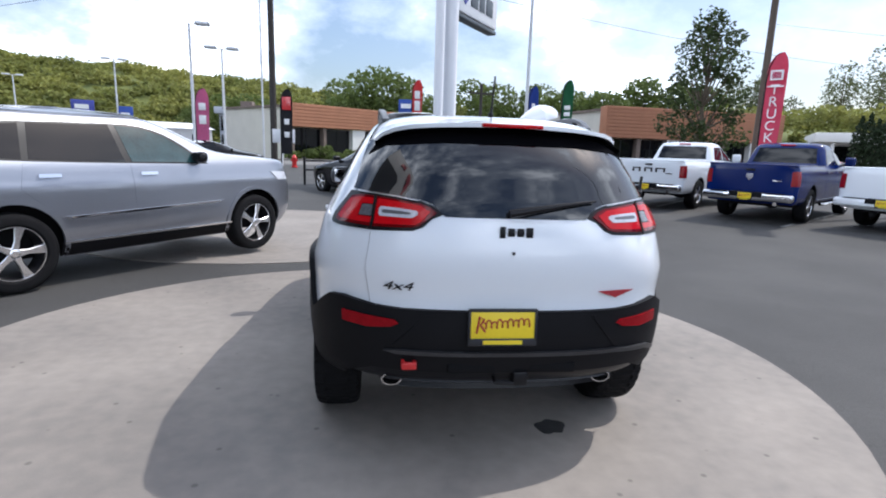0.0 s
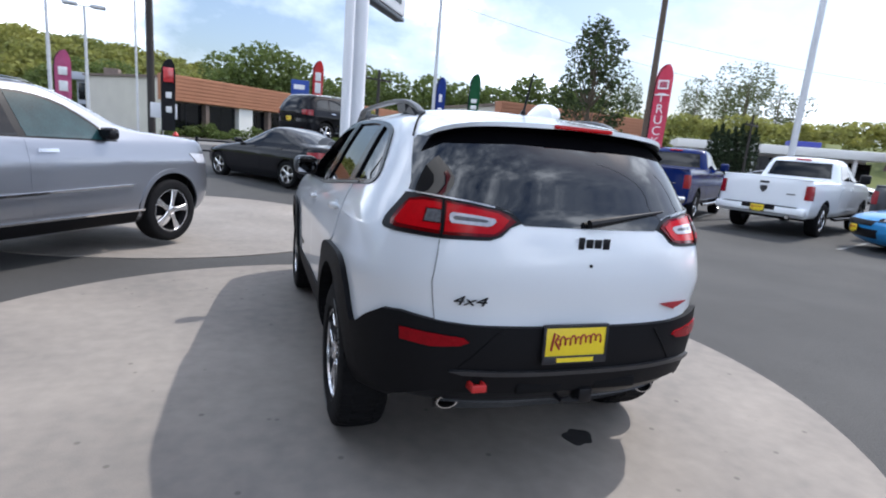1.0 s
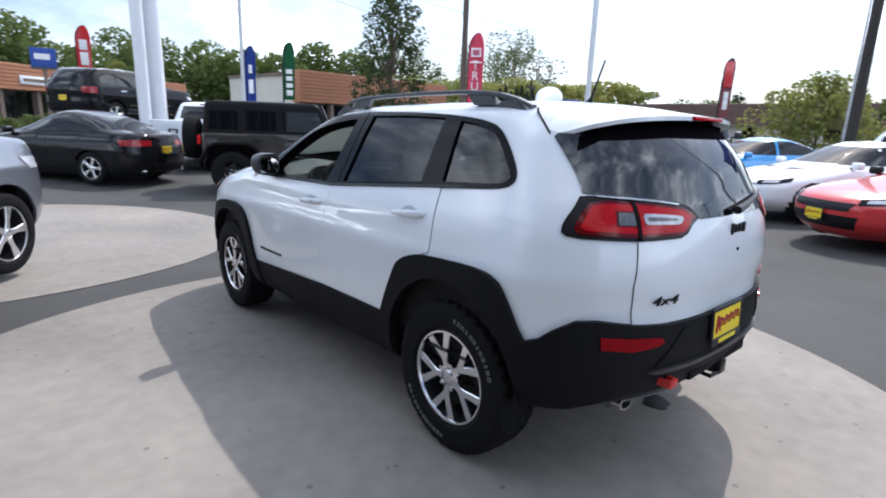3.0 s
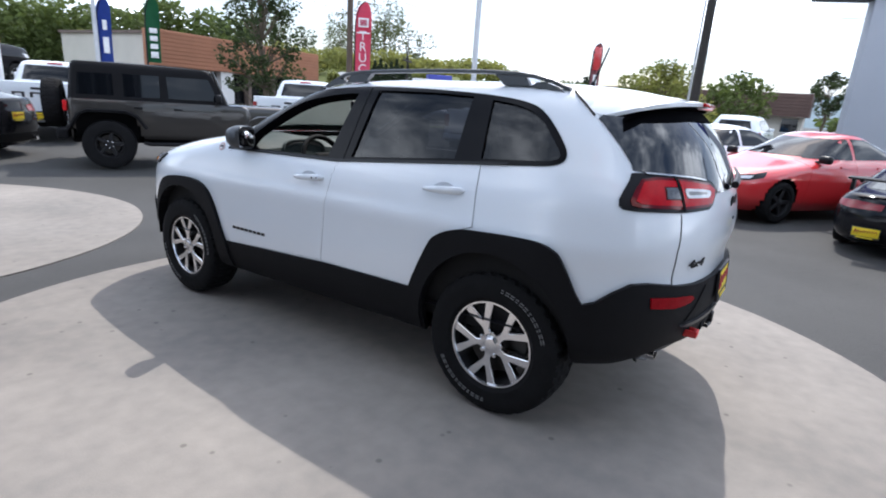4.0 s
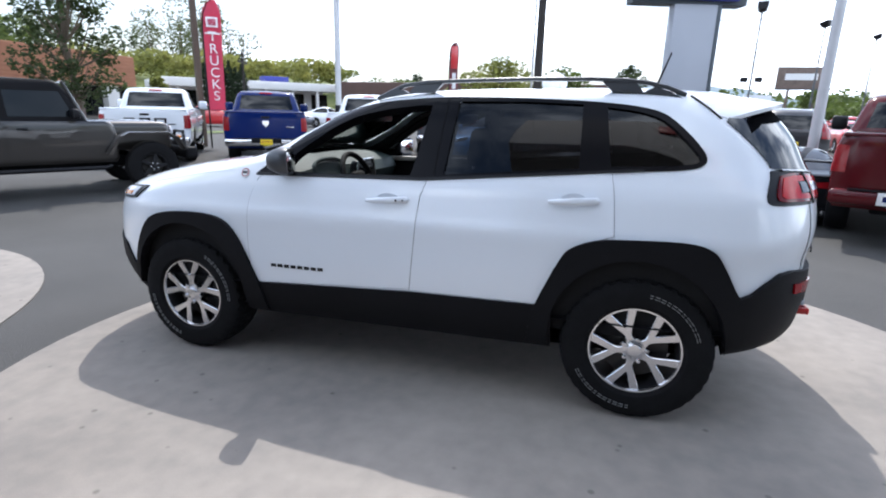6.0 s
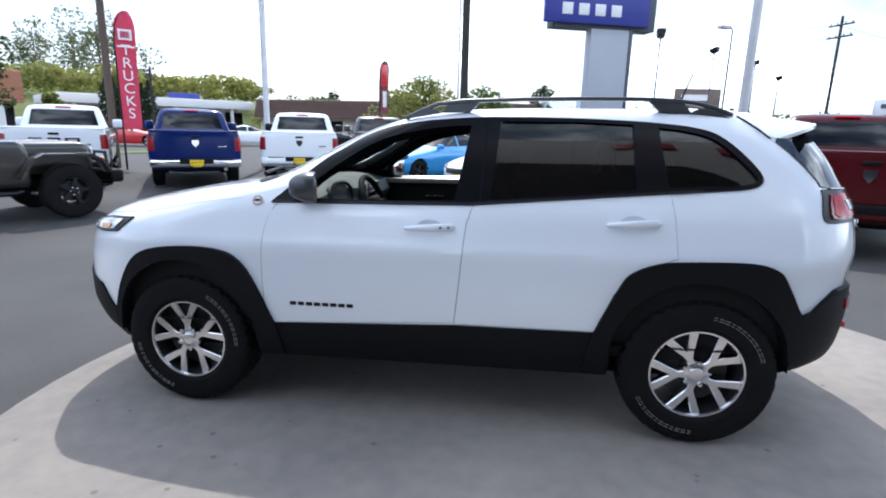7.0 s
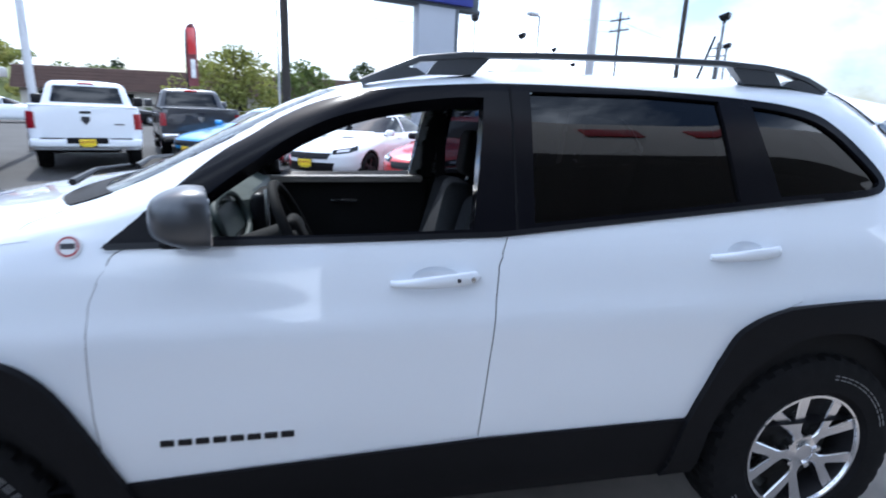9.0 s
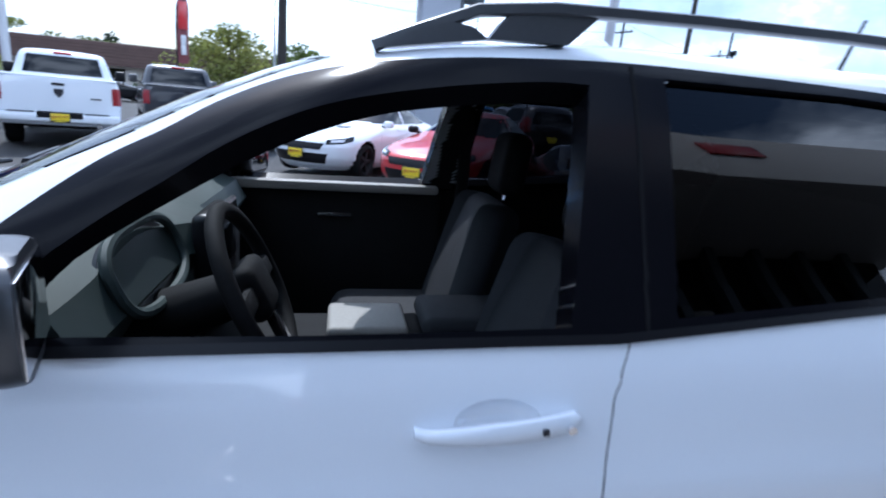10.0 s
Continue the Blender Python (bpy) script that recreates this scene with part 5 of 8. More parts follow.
def side_mirror(car, x, y, z, mat):
    for s in (-1, 1):
        mm = part("wing_mirror", box((s * x, y - 0.07, z - 0.06), (s * (x + 0.20), y + 0.06, z + 0.07), 0.045, 3), mat, car)
        part("mirror_arm", tube([(s * (x - 0.06), y, z - 0.05), (s * (x + 0.05), y, z - 0.03)], 0.025, 8), SATIN, mm)


SALOON = [(0.17, 0.78, -0.80, 3.44), (0.28, 0.86, -0.94, 3.58), (0.42, 0.90, -1.0, 3.66), (0.58, 0.91, -1.01, 3.67), (0.70, 0.915, -1.0, 3.60), (0.78, 0.905, -0.99, 3.42),
          (0.86, 0.89, -0.97, 3.08), (0.93, 0.865, -0.96, 2.66), (0.98, 0.835, -0.95, 2.34), (1.03, 0.805, -0.90, 2.16), (1.07, 0.785, -0.62, 2.05), (1.14, 0.75, -0.42, 1.88), (1.24, 0.70, -0.18, 1.64), (1.34, 0.64, 0.10, 1.36),
          (1.41, 0.57, 0.36, 1.12), (1.45, 0.44, 0.55, 0.94), (1.47, 0.2, 0.7, 0.8)]


def saloon(m, body, label, wheelkind="plain", wing=False, stripes=False, group="", plate_front=True, tall=1.0, long=1.0, name="car", plate_at=(0.0, 0.72)):
    """A four-door saloon."""
    lv = [(z * tall, w, yr * long, yf * long) for z, w, yr, yf in SALOON]
    h = Hull(lv, lr=0.6, lf=1.0, nr=2.8, nf=2.4)
    car = thing(name, m, label, "car", group)
    zs = [lv[0][0] + (lv[-1][0] - lv[0][0]) * k / 40 for k in range(41)]
    q, t = long, tall
    wb = 2.70 * q
    arches = [h.place(arch(0.0, 0.36, 0.36), 0.06), h.place(arch(wb, 0.36, 0.36), 0.06)]
    us = np.concatenate([np.linspace(-3, -2.2, 16, endpoint=False), np.linspace(-2.2, -0.8, 70, endpoint=False), np.linspace(-0.8, 0.8, 30, endpoint=False), np.linspace(0.8, 2.2, 70, endpoint=False), np.linspace(2.2, 3, 17)])
    part("body", h.shell(zs, us, openings=sum([both(a) for a in arches], [])), body, car)
    part("wheel_well_liner", box((-0.74, -0.42, 0.24), (0.74, wb + 0.42, 0.72)), SEAL, car)
    fr = [(y * q, z * t) for y, z in ((1.96, 1.03), (1.02, 1.035), (0.98, 1.375), (1.18, 1.35), (1.55, 1.25))]
    rr = [(y * q, z * t) for y, z in ((0.95, 1.04), (0.91, 1.378), (0.55, 1.375), (0.15, 1.28), (-0.22, 1.09), (0.0, 1.055))]
    glass_bits(car, h, [fr, rr], [(x, z * t) for x, z in ((-0.66, 1.05), (-0.52, 1.36), (0.52, 1.36), (0.66, 1.05))], [(x, z * t) for x, z in ((-0.60, 1.10), (-0.46, 1.36), (0.46, 1.36), (0.60, 1.10))])
    for right in (False, True):
        for d in ([(2.10, 1.0), (0.99, 1.01), (0.99, 0.32), (2.2, 0.32)], [(0.97, 1.01), (-0.05, 1.03), (0.36, 0.62), (0.42, 0.32), (0.97, 0.32)]):
            part("door", h.panel([("s", y * q, z * t) for y, z in d], 0.003, 0.006, 0.12, 0.08, right), body, car)
        part("tail_lamp", h.panel([("s", -0.62 * q, 0.90 * t), ("r", -0.66, 0.92 * t), ("r", -0.34, 0.90 * t), ("r", -0.36, 0.80 * t), ("r", -0.70, 0.78 * t), ("s", -0.68 * q, 0.80 * t)], 0.008, 0.012, 0.1, 0.05, right), LAMPRED, car)
        part("headlamp", h.panel([("s", 2.98 * q, 0.80 * t), ("f", -0.72, 0.76 * t), ("f", -0.50, 0.72 * t), ("f", -0.52, 0.64 * t), ("f", -0.74, 0.67 * t), ("s", 3.10 * q, 0.72 * t)], 0.010, 0.012, 0.08, 0.04, right), DARKGLASS, car)
        part("lamp_glass", h.panel([("f", -0.74, 0.735 * t), ("f", -0.58, 0.715 * t), ("f", -0.58, 0.675 * t), ("f", -0.74, 0.695 * t)], 0.014, 0.006, 0.08, 0.04, right), CLEARLENS, car)
        for y in (1.2, 0.22):
            part("handle", h.panel([("s", y * q, 0.90 * t), ("s", (y + 0.2) * q, 0.90 * t), ("s", (y + 0.2) * q, 0.93 * t), ("s", y * q, 0.93 * t)], 0.02, 0.02, 0.1, 0.05, right), body, car)
    part("grille", h.panel([("f", -0.50, 0.66 * t), ("f", 0.50, 0.66 * t), ("f", 0.44, 0.55 * t), ("f", -0.44, 0.55 * t)], 0.008, 0.02, 0.1, 0.05), SATIN, car, "dark front grille")
    part("lower_grille", h.panel([("f", -0.56, 0.48 * t), ("f", 0.56, 0.48 * t), ("f", 0.50, 0.30 * t), ("f", -0.50, 0.30 * t)], 0.008, 0.02, 0.1, 0.05), SATIN, car)
    part("rear_bumper_trim", h.panel([("r", -0.6, 0.42 * t), ("r", 0.6, 0.42 * t), ("r", 0.6, 0.26 * t), ("r", -0.6, 0.26 * t)], 0.008, 0.02, 0.1, 0.05), PLASTIC, car)
    for s in (-0.55, 0.5):
        part("exhaust_tip", tube([(s, -0.98 * q, 0.30), (s, -0.80 * q, 0.30)], 0.04, 14), CHROME, car)
    side_mirror(car, 0.80, 1.86 * q, 1.03 * t, SATIN if body in (RED, BLACK) else body)
    if plate_front:
        dealer_plate(car, pose(0, 3.70 * q, 0.47 * t, 0, 0, 180), 0.30, 0.15)
    dealer_plate(car, pose(plate_at[0], -1.03 * q, plate_at[1] * t), 0.30, 0.15)
    if wing:
        sp = bmesh.new()
        add_box(sp, (-0.80, -1.02, 1.15), (0.80, -0.74, 1.185), 0.014)
        for s in (-0.74, 0.74):
            add_box(sp, (s - 0.02, -0.95, 0.98), (s + 0.02, -0.78, 1.16), 0.008)
        part("rear_wing", sp, SATIN, car, "black boot-lid wing")
    if stripes:
        for x in (-0.3, 0.3):
            part("hood_vent", h.panel([("f", x - 0.12, 0.945 * t), ("f", x + 0.12, 0.945 * t), ("f", x + 0.10, 0.92 * t), ("f", x - 0.10, 0.92 * t)], 0.006, 0.008, 0.1, 0.05), SATIN, car)
    for x in (-0.80, 0.80):
        for y in (0, wb):
            wheel(car, wheelkind, x, y, 0.335, 0.225, 0.225, 0.3, False)
    return car


def big_suv(m, body, label, name="suv", tail_tall=False, group=""):
    """A larger five-door estate of the off-road sort."""
    blunt = {1.00: 0.03, 1.06: 0.13, 1.12: 0.30, 1.17: 0.44, 1.21: 0.34, 1.245: 0.10}
    lv = [(z * 1.075, w * 1.045, yr * 1.06 - 0.05, (yf + blunt.get(z, 0.0)) * 1.072) for z, w, yr, yf in CH_LEVELS]
    h = Hull(lv, lr=0.62, lf=((1.18, 1.38), (0.85, 0.36)), nr=3.2, nf=3.2)
    car = thing(name, m, label, "car", group)
    zs = np.linspace(0.28, lv[-1][0], 60)
    arches = [h.place(arch(0.0, 0.42, 0.42), 0.06), h.place(arch(2.915, 0.42, 0.42), 0.06)]
    us = np.concatenate([np.linspace(-3, -2.3, 16, endpoint=False), np.linspace(-2.3, -0.7, 90, endpoint=False), np.linspace(-0.7, 0.7, 30, endpoint=False), np.linspace(0.7, 2.3, 90, endpoint=False), np.linspace(2.3, 3, 17)])
    part("body", h.shell(zs, us, openings=sum([both(grow(a, 0.03)) for a in arches], []), cap="top"), body, car)
    part("wheel_well_liner", box((-0.76, -0.46, 0.30), (0.76, 3.38, 0.85)), SEAL, car)
    fr = [(2.12, 1.235), (1.22, 1.25), (1.16, 1.64), (1.45, 1.62), (1.70, 1.54), (1.95, 1.38)]
    rr = [(1.14, 1.25), (1.09, 1.645), (0.30, 1.63), (0.22, 1.28)]
    qq = [(0.16, 1.28), (0.23, 1.625), (-0.10, 1.59), (-0.35, 1.50), (-0.42, 1.32)]
    band = [(2.20, 1.22), (1.2, 1.235), (0.2, 1.262), (-0.40, 1.295), (-0.46, 1.33), (-0.39, 1.52), (-0.12, 1.61), (0.25, 1.645), (1.1, 1.665), (1.45, 1.645), (1.72, 1.56), (1.97, 1.40)]
    for right in (False, True):
        part("window_surround", h.panel(rounded([("s", y, z) for y, z in band], 2), 0.002, 0.004, 0.12, 0.08, right), SATIN, car)
        part("front_side_window", h.panel([("s", y, z) for y, z in fr], 0.005, 0.006, 0.12, 0.08, right), TEALGLASS, car, "teal tinted front glass")
    glass_bits(car, h, [rr, qq], [(x, z) for x, z in ((-0.64, 1.37), (-0.48, 1.67), (0.48, 1.67), (0.64, 1.37))], [(-0.62, 1.25), (-0.50, 1.60), (0.50, 1.60), (0.62, 1.25)])
    for right in (False, True):
        for d in ([(2.30, 1.20), (1.19, 1.22), (1.20, 0.50), (2.36, 0.50)], [(1.17, 1.22), (0.16, 1.25), (0.10, 1.0), (0.42, 0.70), (0.50, 0.50), (1.18, 0.50)]):
            dd = part("door", h.panel([("s", y, z) for y, z in d], 0.003, 0.006, 0.10, 0.06, right), body, car)
        for y in (1.28, 0.26):
            part("handle", h.panel([("s", y, 1.10), ("s", y + 0.20, 1.10), ("s", y + 0.20, 1.135), ("s", y, 1.135)], 0.028, 0.028, 0.1, 0.05, right), CHROME, car)
        part("side_moulding", h.panel([("s", 2.30, 0.70), ("s", 0.52, 0.66), ("s", 0.46, 0.71), ("s", 2.36, 0.755)], 0.028, 0.03, 0.1, 0.05, right), body, car)
        part("moulding_strip", h.panel([("s", 2.30, 0.752), ("s", 0.50, 0.710), ("s", 0.50, 0.690), ("s", 2.30, 0.730)], 0.034, 0.03, 0.1, 0.05, right), CHROME, car, "bright strip on the side moulding")
        part("sill", h.panel([("s", 2.5, 0.44), ("s", 0.42, 0.44), ("s", 0.42, 0.30), ("s", 2.5, 0.30)], 0.010, 0.02, 0.1, 0.05, right), PLASTIC, car, "dark plastic sill")
        part("sill_strip", h.panel([("s", 2.5, 0.455), ("s", 0.44, 0.455), ("s", 0.44, 0.435), ("s", 2.5, 0.435)], 0.016, 0.012, 0.1, 0.05, right), CHROME, car)
        ht = 1.42 if tail_tall else 1.20
        part("tail_lamp", h.panel([("s", -0.58, ht), ("r", -0.80, ht), ("r", -0.62, ht - 0.02), ("r", -0.66, 1.02), ("s", -0.62, 1.0)], 0.008, 0.012, 0.1, 0.05, right), LAMPRED, car)
        part("headlamp", h.panel([("s", 3.22, 1.10), ("f", -0.75, 1.08), ("f", -0.55, 1.05), ("f", -0.56, 0.97), ("s", 3.34, 0.98)], 0.010, 0.012, 0.08, 0.04, right), CLEARLENS, car)
        for cy in (0.0, 2.915):
            lip = [("s", cy + 0.495 * math.cos(a), 0.42 + 0.495 * math.sin(a)) for a in np.linspace(-0.25, math.pi + 0.25, 22)]
            part("arch_lip", h.panel(lip, 0.010, 0.03, 0.06, 0.05, right, cuts=[arch(cy, 0.42, 0.445)]), body, car)
        rail = bmesh.new()
        s = 1 if right else -1
        add_sweep(rail, [(s * 0.60, 1.55, 1.715), (s * 0.61, 1.40, 1.765), (s * 0.62, 0.6, 1.79), (s * 0.61, -0.1, 1.765), (s * 0.60, -0.25, 1.72)], 0.03, 0.025)
        part("roof_rail", rail, CHROME, car, "bright roof rail")
    part("grille", h.panel([("f", -0.50, 1.04), ("f", 0.50, 1.04), ("f", 0.48, 0.90), ("f", -0.48, 0.90)], 0.008, 0.02, 0.1, 0.05), SATIN, car)
    part("rear_bumper", h.panel([("r", -0.80, 0.72), ("r", 0.80, 0.72), ("r", 0.78, 0.36), ("r", -0.78, 0.36)], 0.02, 0.03, 0.1, 0.06), PLASTIC, car)
    side_mirror(car, 0.84, 2.06, 1.30, BLACK if body is SILVER else body)
    dealer_plate(car, pose(0, -0.97, 0.86), 0.30, 0.15)
    for x in (-0.83, 0.83):
        for y in (0, 2.915):
            wheel(car, "plain", x, y, 0.392, 0.265, 0.255, 0.25, False)
    return car


BOX_LOW = [(0.46, 0.93, -1.18, 4.30), (0.56, 0.985, -1.22, 4.46), (0.75, 1.0, -1.22, 4.52), (0.95, 1.005, -1.22, 4.50), (1.10, 1.0, -1.22, 4.44), (1.22, 0.985, -1.22, 4.30), (1.30, 0.965, -1.22, 4.0), (1.335, 0.95, -1.21, 3.55)]
BOX_CAB = [(1.20, 0.985, 0.98, 3.30), (1.33, 0.95, 1.0, 3.12), (1.45, 0.905, 1.04, 2.90), (1.65, 0.845, 1.13, 2.55), (1.80, 0.79, 1.22, 2.28), (1.87, 0.73, 1.30, 2.10), (1.905, 0.60, 1.45, 1.90), (1.92, 0.30, 1.6, 1.75)]


def pickup(m, body, label, chrome=True, letters=False, white_plate=False, group="pickups in the row"):
    """A crew-cab pickup with an open bed."""
    truck = thing("pickup_truck", m, label, "pickup", group)
    lo, cab = Hull(BOX_LOW, lr=0.16, lf=0.7, nr=4.5, nf=3.2), Hull(BOX_CAB, lr=0.25, lf=0.5, nr=4.0, nf=3.4)
    us = np.concatenate([np.linspace(-3, -2.2, 12, endpoint=False), np.linspace(-2.2, -0.9, 80, endpoint=False), np.linspace(-0.9, 0.9, 30, endpoint=False), np.linspace(0.9, 2.2, 80, endpoint=False), np.linspace(2.2, 3, 13)])
    wb = 3.57
    arches = [lo.place(arch(0.0, 0.44, 0.46, 0.3), 0.06), lo.place(arch(wb, 0.44, 0.46, 0.3), 0.06)]
    part("body", lo.shell(np.linspace(0.46, 1.335, 34), us, openings=sum([both(a) for a in arches], [])), body, truck)
    part("cab", cab.shell(np.linspace(1.25, 1.92, 26), COARSE_U), body, truck)
    part("wheel_well_liner", box((-0.80, -0.52, 0.38), (0.80, wb + 0.5, 1.0)), SEAL, truck)
    part("bed_cover", box((-0.86, -1.12, 1.325), (0.86, 0.92, 1.345), 0.008), SATIN, truck, "black bed opening")
    rails = bmesh.new()
    for s in (-1, 1):
        add_box(rails, (s * 0.84, -1.20, 1.32), (s * 0.955, 0.96, 1.365), 0.02)
    add_box(rails, (-0.95, -1.215, 1.32), (0.95, -1.10, 1.368), 0.02)
    part("bed_rail", rails, body if body is not WHITE else body, truck)
    glass_bits(truck, cab, [[(2.62, 1.36), (1.98, 1.37), (1.96, 1.76), (2.15, 1.75)], [(1.92, 1.37), (1.90, 1.765), (1.36, 1.75), (1.22, 1.39)]],
               [(-0.76, 1.40), (-0.62, 1.80), (0.62, 1.80), (0.76, 1.40)], [(-0.74, 1.40), (-0.66, 1.78), (0.66, 1.78), (0.74, 1.40)])
    part("brake_lamp", box((-0.17, 1.22, 1.835), (0.17, 1.27, 1.87), 0.008), REDLENS, truck, "high red brake lamp")
    y = -1.225
    gate = part("tailgate", lo.panel([("r", -0.80, 1.325), ("r", 0.80, 1.325), ("r", 0.80, 0.72), ("r", -0.80, 0.72)], 0.006, 0.008, 0.08, 0.08), body, truck)
    part("tailgate_latch", box((-0.10, y - 0.02, 1.20), (0.10, y + 0.01, 1.25), 0.012), SATIN, gate)
    if letters:
        for x, w in ((-0.34, 0.24), (0.0, 0.24), (0.34, 0.28)):
            bm = bmesh.new()
            add_box(bm, (x - w / 2, y - 0.016, 1.02), (x - w / 2 + 0.055, y, 1.14), 0.008)
            add_box(bm, (x + w / 2 - 0.055, y - 0.016, 1.02), (x + w / 2, y, 1.14), 0.008)
            add_box(bm, (x - w / 2, y - 0.016, 1.105), (x + w / 2, y, 1.14), 0.008)
            part("tailgate_mark", bm, INKBLACK, gate, "large dark tailgate mark")
    else:
        bm = prism([(-0.075, 0.08), (0.075, 0.08), (0.075, 0.0), (0.0, -0.085), (-0.075, 0.0)], 0, 0.016)
        part("tailgate_badge", bm, CHROME if body is not WHITE else INKBLACK, gate, "shield-shaped badge", pose(0, y - 0.004, 1.06, 90, 0, 0))
    part("side_badge", box((0.50, y - 0.010, 0.98), (0.68, y, 1.005), 0.003), CHROME if body is not WHITE else INKBLACK, gate)
    bump = bmesh.new()
    add_box(bump, (-0.98, -1.40, 0.52), (0.98, -1.20, 0.70), 0.05, 3)
    bmesh.ops.delete(bump, geom=[f for f in bump.faces if f.calc_center_median().y > -1.19], context="FACES")
    bp = part("rear_bumper", bump, CHROME if chrome else body, truck, "chrome rear bumper" if chrome else "")
    part("step_pad", box((-0.36, -1.405, 0.60), (0.36, -1.21, 0.712), 0.01), PLASTIC, bp)
    for x in (-0.6, 0.6):
        part("bumper_pad", box((x - 0.2, -1.395, 0.695), (x + 0.2, -1.24, 0.708), 0.005), PLASTIC, bp)
    if white_plate:
        pl = part("number_plate", box((-0.155, -0.005, -0.075), (0.155, 0.005, 0.075), 0.003), OFFWHITE, truck, "white plate with plain dark bars", pose(-0.35, -1.415, 0.62))
        for dx in (-0.06, 0.05):
            part("plate_print", box((dx - 0.045, -0.008, -0.03), (dx + 0.045, -0.004, 0.035)), BLUE, pl)
        part("hitch_ball", lathe([(0, 0.02), (0.05, 0.02), (0.06, 0.03), (0.10, 0.024), (0.11, 0.005)], 16, "Z"), CHROME, truck, "chrome hitch ball", pose(-0.1, -1.52, 0.46))
        part("hitch_bar", box((-0.14, -1.56, 0.42), (-0.06, -1.2, 0.47), 0.01), STEEL, truck)
    else:
        dealer_plate(truck, pose(0, -1.42, 0.625), 0.30, 0.15)
    for s in (-1, 1):
        part("tail_lamp", lo.panel([("s", -1.06, 1.22), ("r", -0.95, 1.22), ("r", -0.86, 1.21), ("r", -0.86, 0.89), ("r", -0.95, 0.89), ("s", -1.06, 0.89)], 0.010, 0.014, 0.08, 0.06, s > 0), LAMPRED, truck)
        part("headlamp", lo.panel([("s", 4.02, 1.16), ("f", -0.80, 1.14), ("f", -0.62, 1.14), ("f", -0.62, 0.96), ("s", 4.10, 0.96)], 0.010, 0.014, 0.08, 0.06, s > 0), CLEARLENS, truck)
        for o in ([(2.92, 1.30), (1.95, 1.31), (1.95, 0.58), (2.96, 0.58)], [(1.93, 1.31), (1.10, 1.31), (1.10, 0.58), (1.93, 0.58)]):
            part("door", lo.panel([("s", a, b) for a, b in o], 0.003, 0.006, 0.1, 0.08, s > 0), body, truck)
        for a in (2.05, 1.2):
            part("handle", lo.panel([("s", a, 1.16), ("s", a + 0.2, 1.16), ("s", a + 0.2, 1.20), ("s", a, 1.20)], 0.03, 0.03, 0.1, 0.05, s > 0), CHROME if chrome else body, truck)
        part("side_step", tube([(s * 1.0, 0.8, 0.42), (s * 1.02, 1.0, 0.40), (s * 1.02, 2.9, 0.40), (s * 1.0, 3.05, 0.42)], 0.04, 10), CHROME if chrome else SATIN, truck)
        mm = part("wing_mirror", box((s * 1.0, 2.56, 1.34), (s * 1.24, 2.68, 1.58), 0.05, 3), SATIN if not chrome else body, truck)
        part("mirror_arm", tube([(s * 0.90, 2.62, 1.36), (s * 1.06, 2.62, 1.40)], 0.03, 8), SATIN, mm)
    part("grille", lo.panel([("f", -0.56, 1.18), ("f", 0.56, 1.18), ("f", 0.52, 0.82), ("f", -0.52, 0.82)], 0.012, 0.03, 0.1, 0.08), CHROME if chrome else SATIN, truck)
    part("exhaust_tip", tube([(0.62, -1.32, 0.47), (0.62, -1.0, 0.47)], 0.045, 14), CHROME, truck)
    part("rear_axle", tube([(-0.8, 0, 0.40), (0.8, 0, 0.40)], 0.08, 10), SEAL, truck)
    part("underframe", box((-0.55, -1.15, 0.40), (0.55, 4.1, 0.62), 0.03), SEAL, truck)
    for x in (-0.86, 0.86):
        for yy in (0, wb):
            wheel(truck, "plain", x, yy, 0.405, 0.255, 0.275, 0.5, False)
    return truck


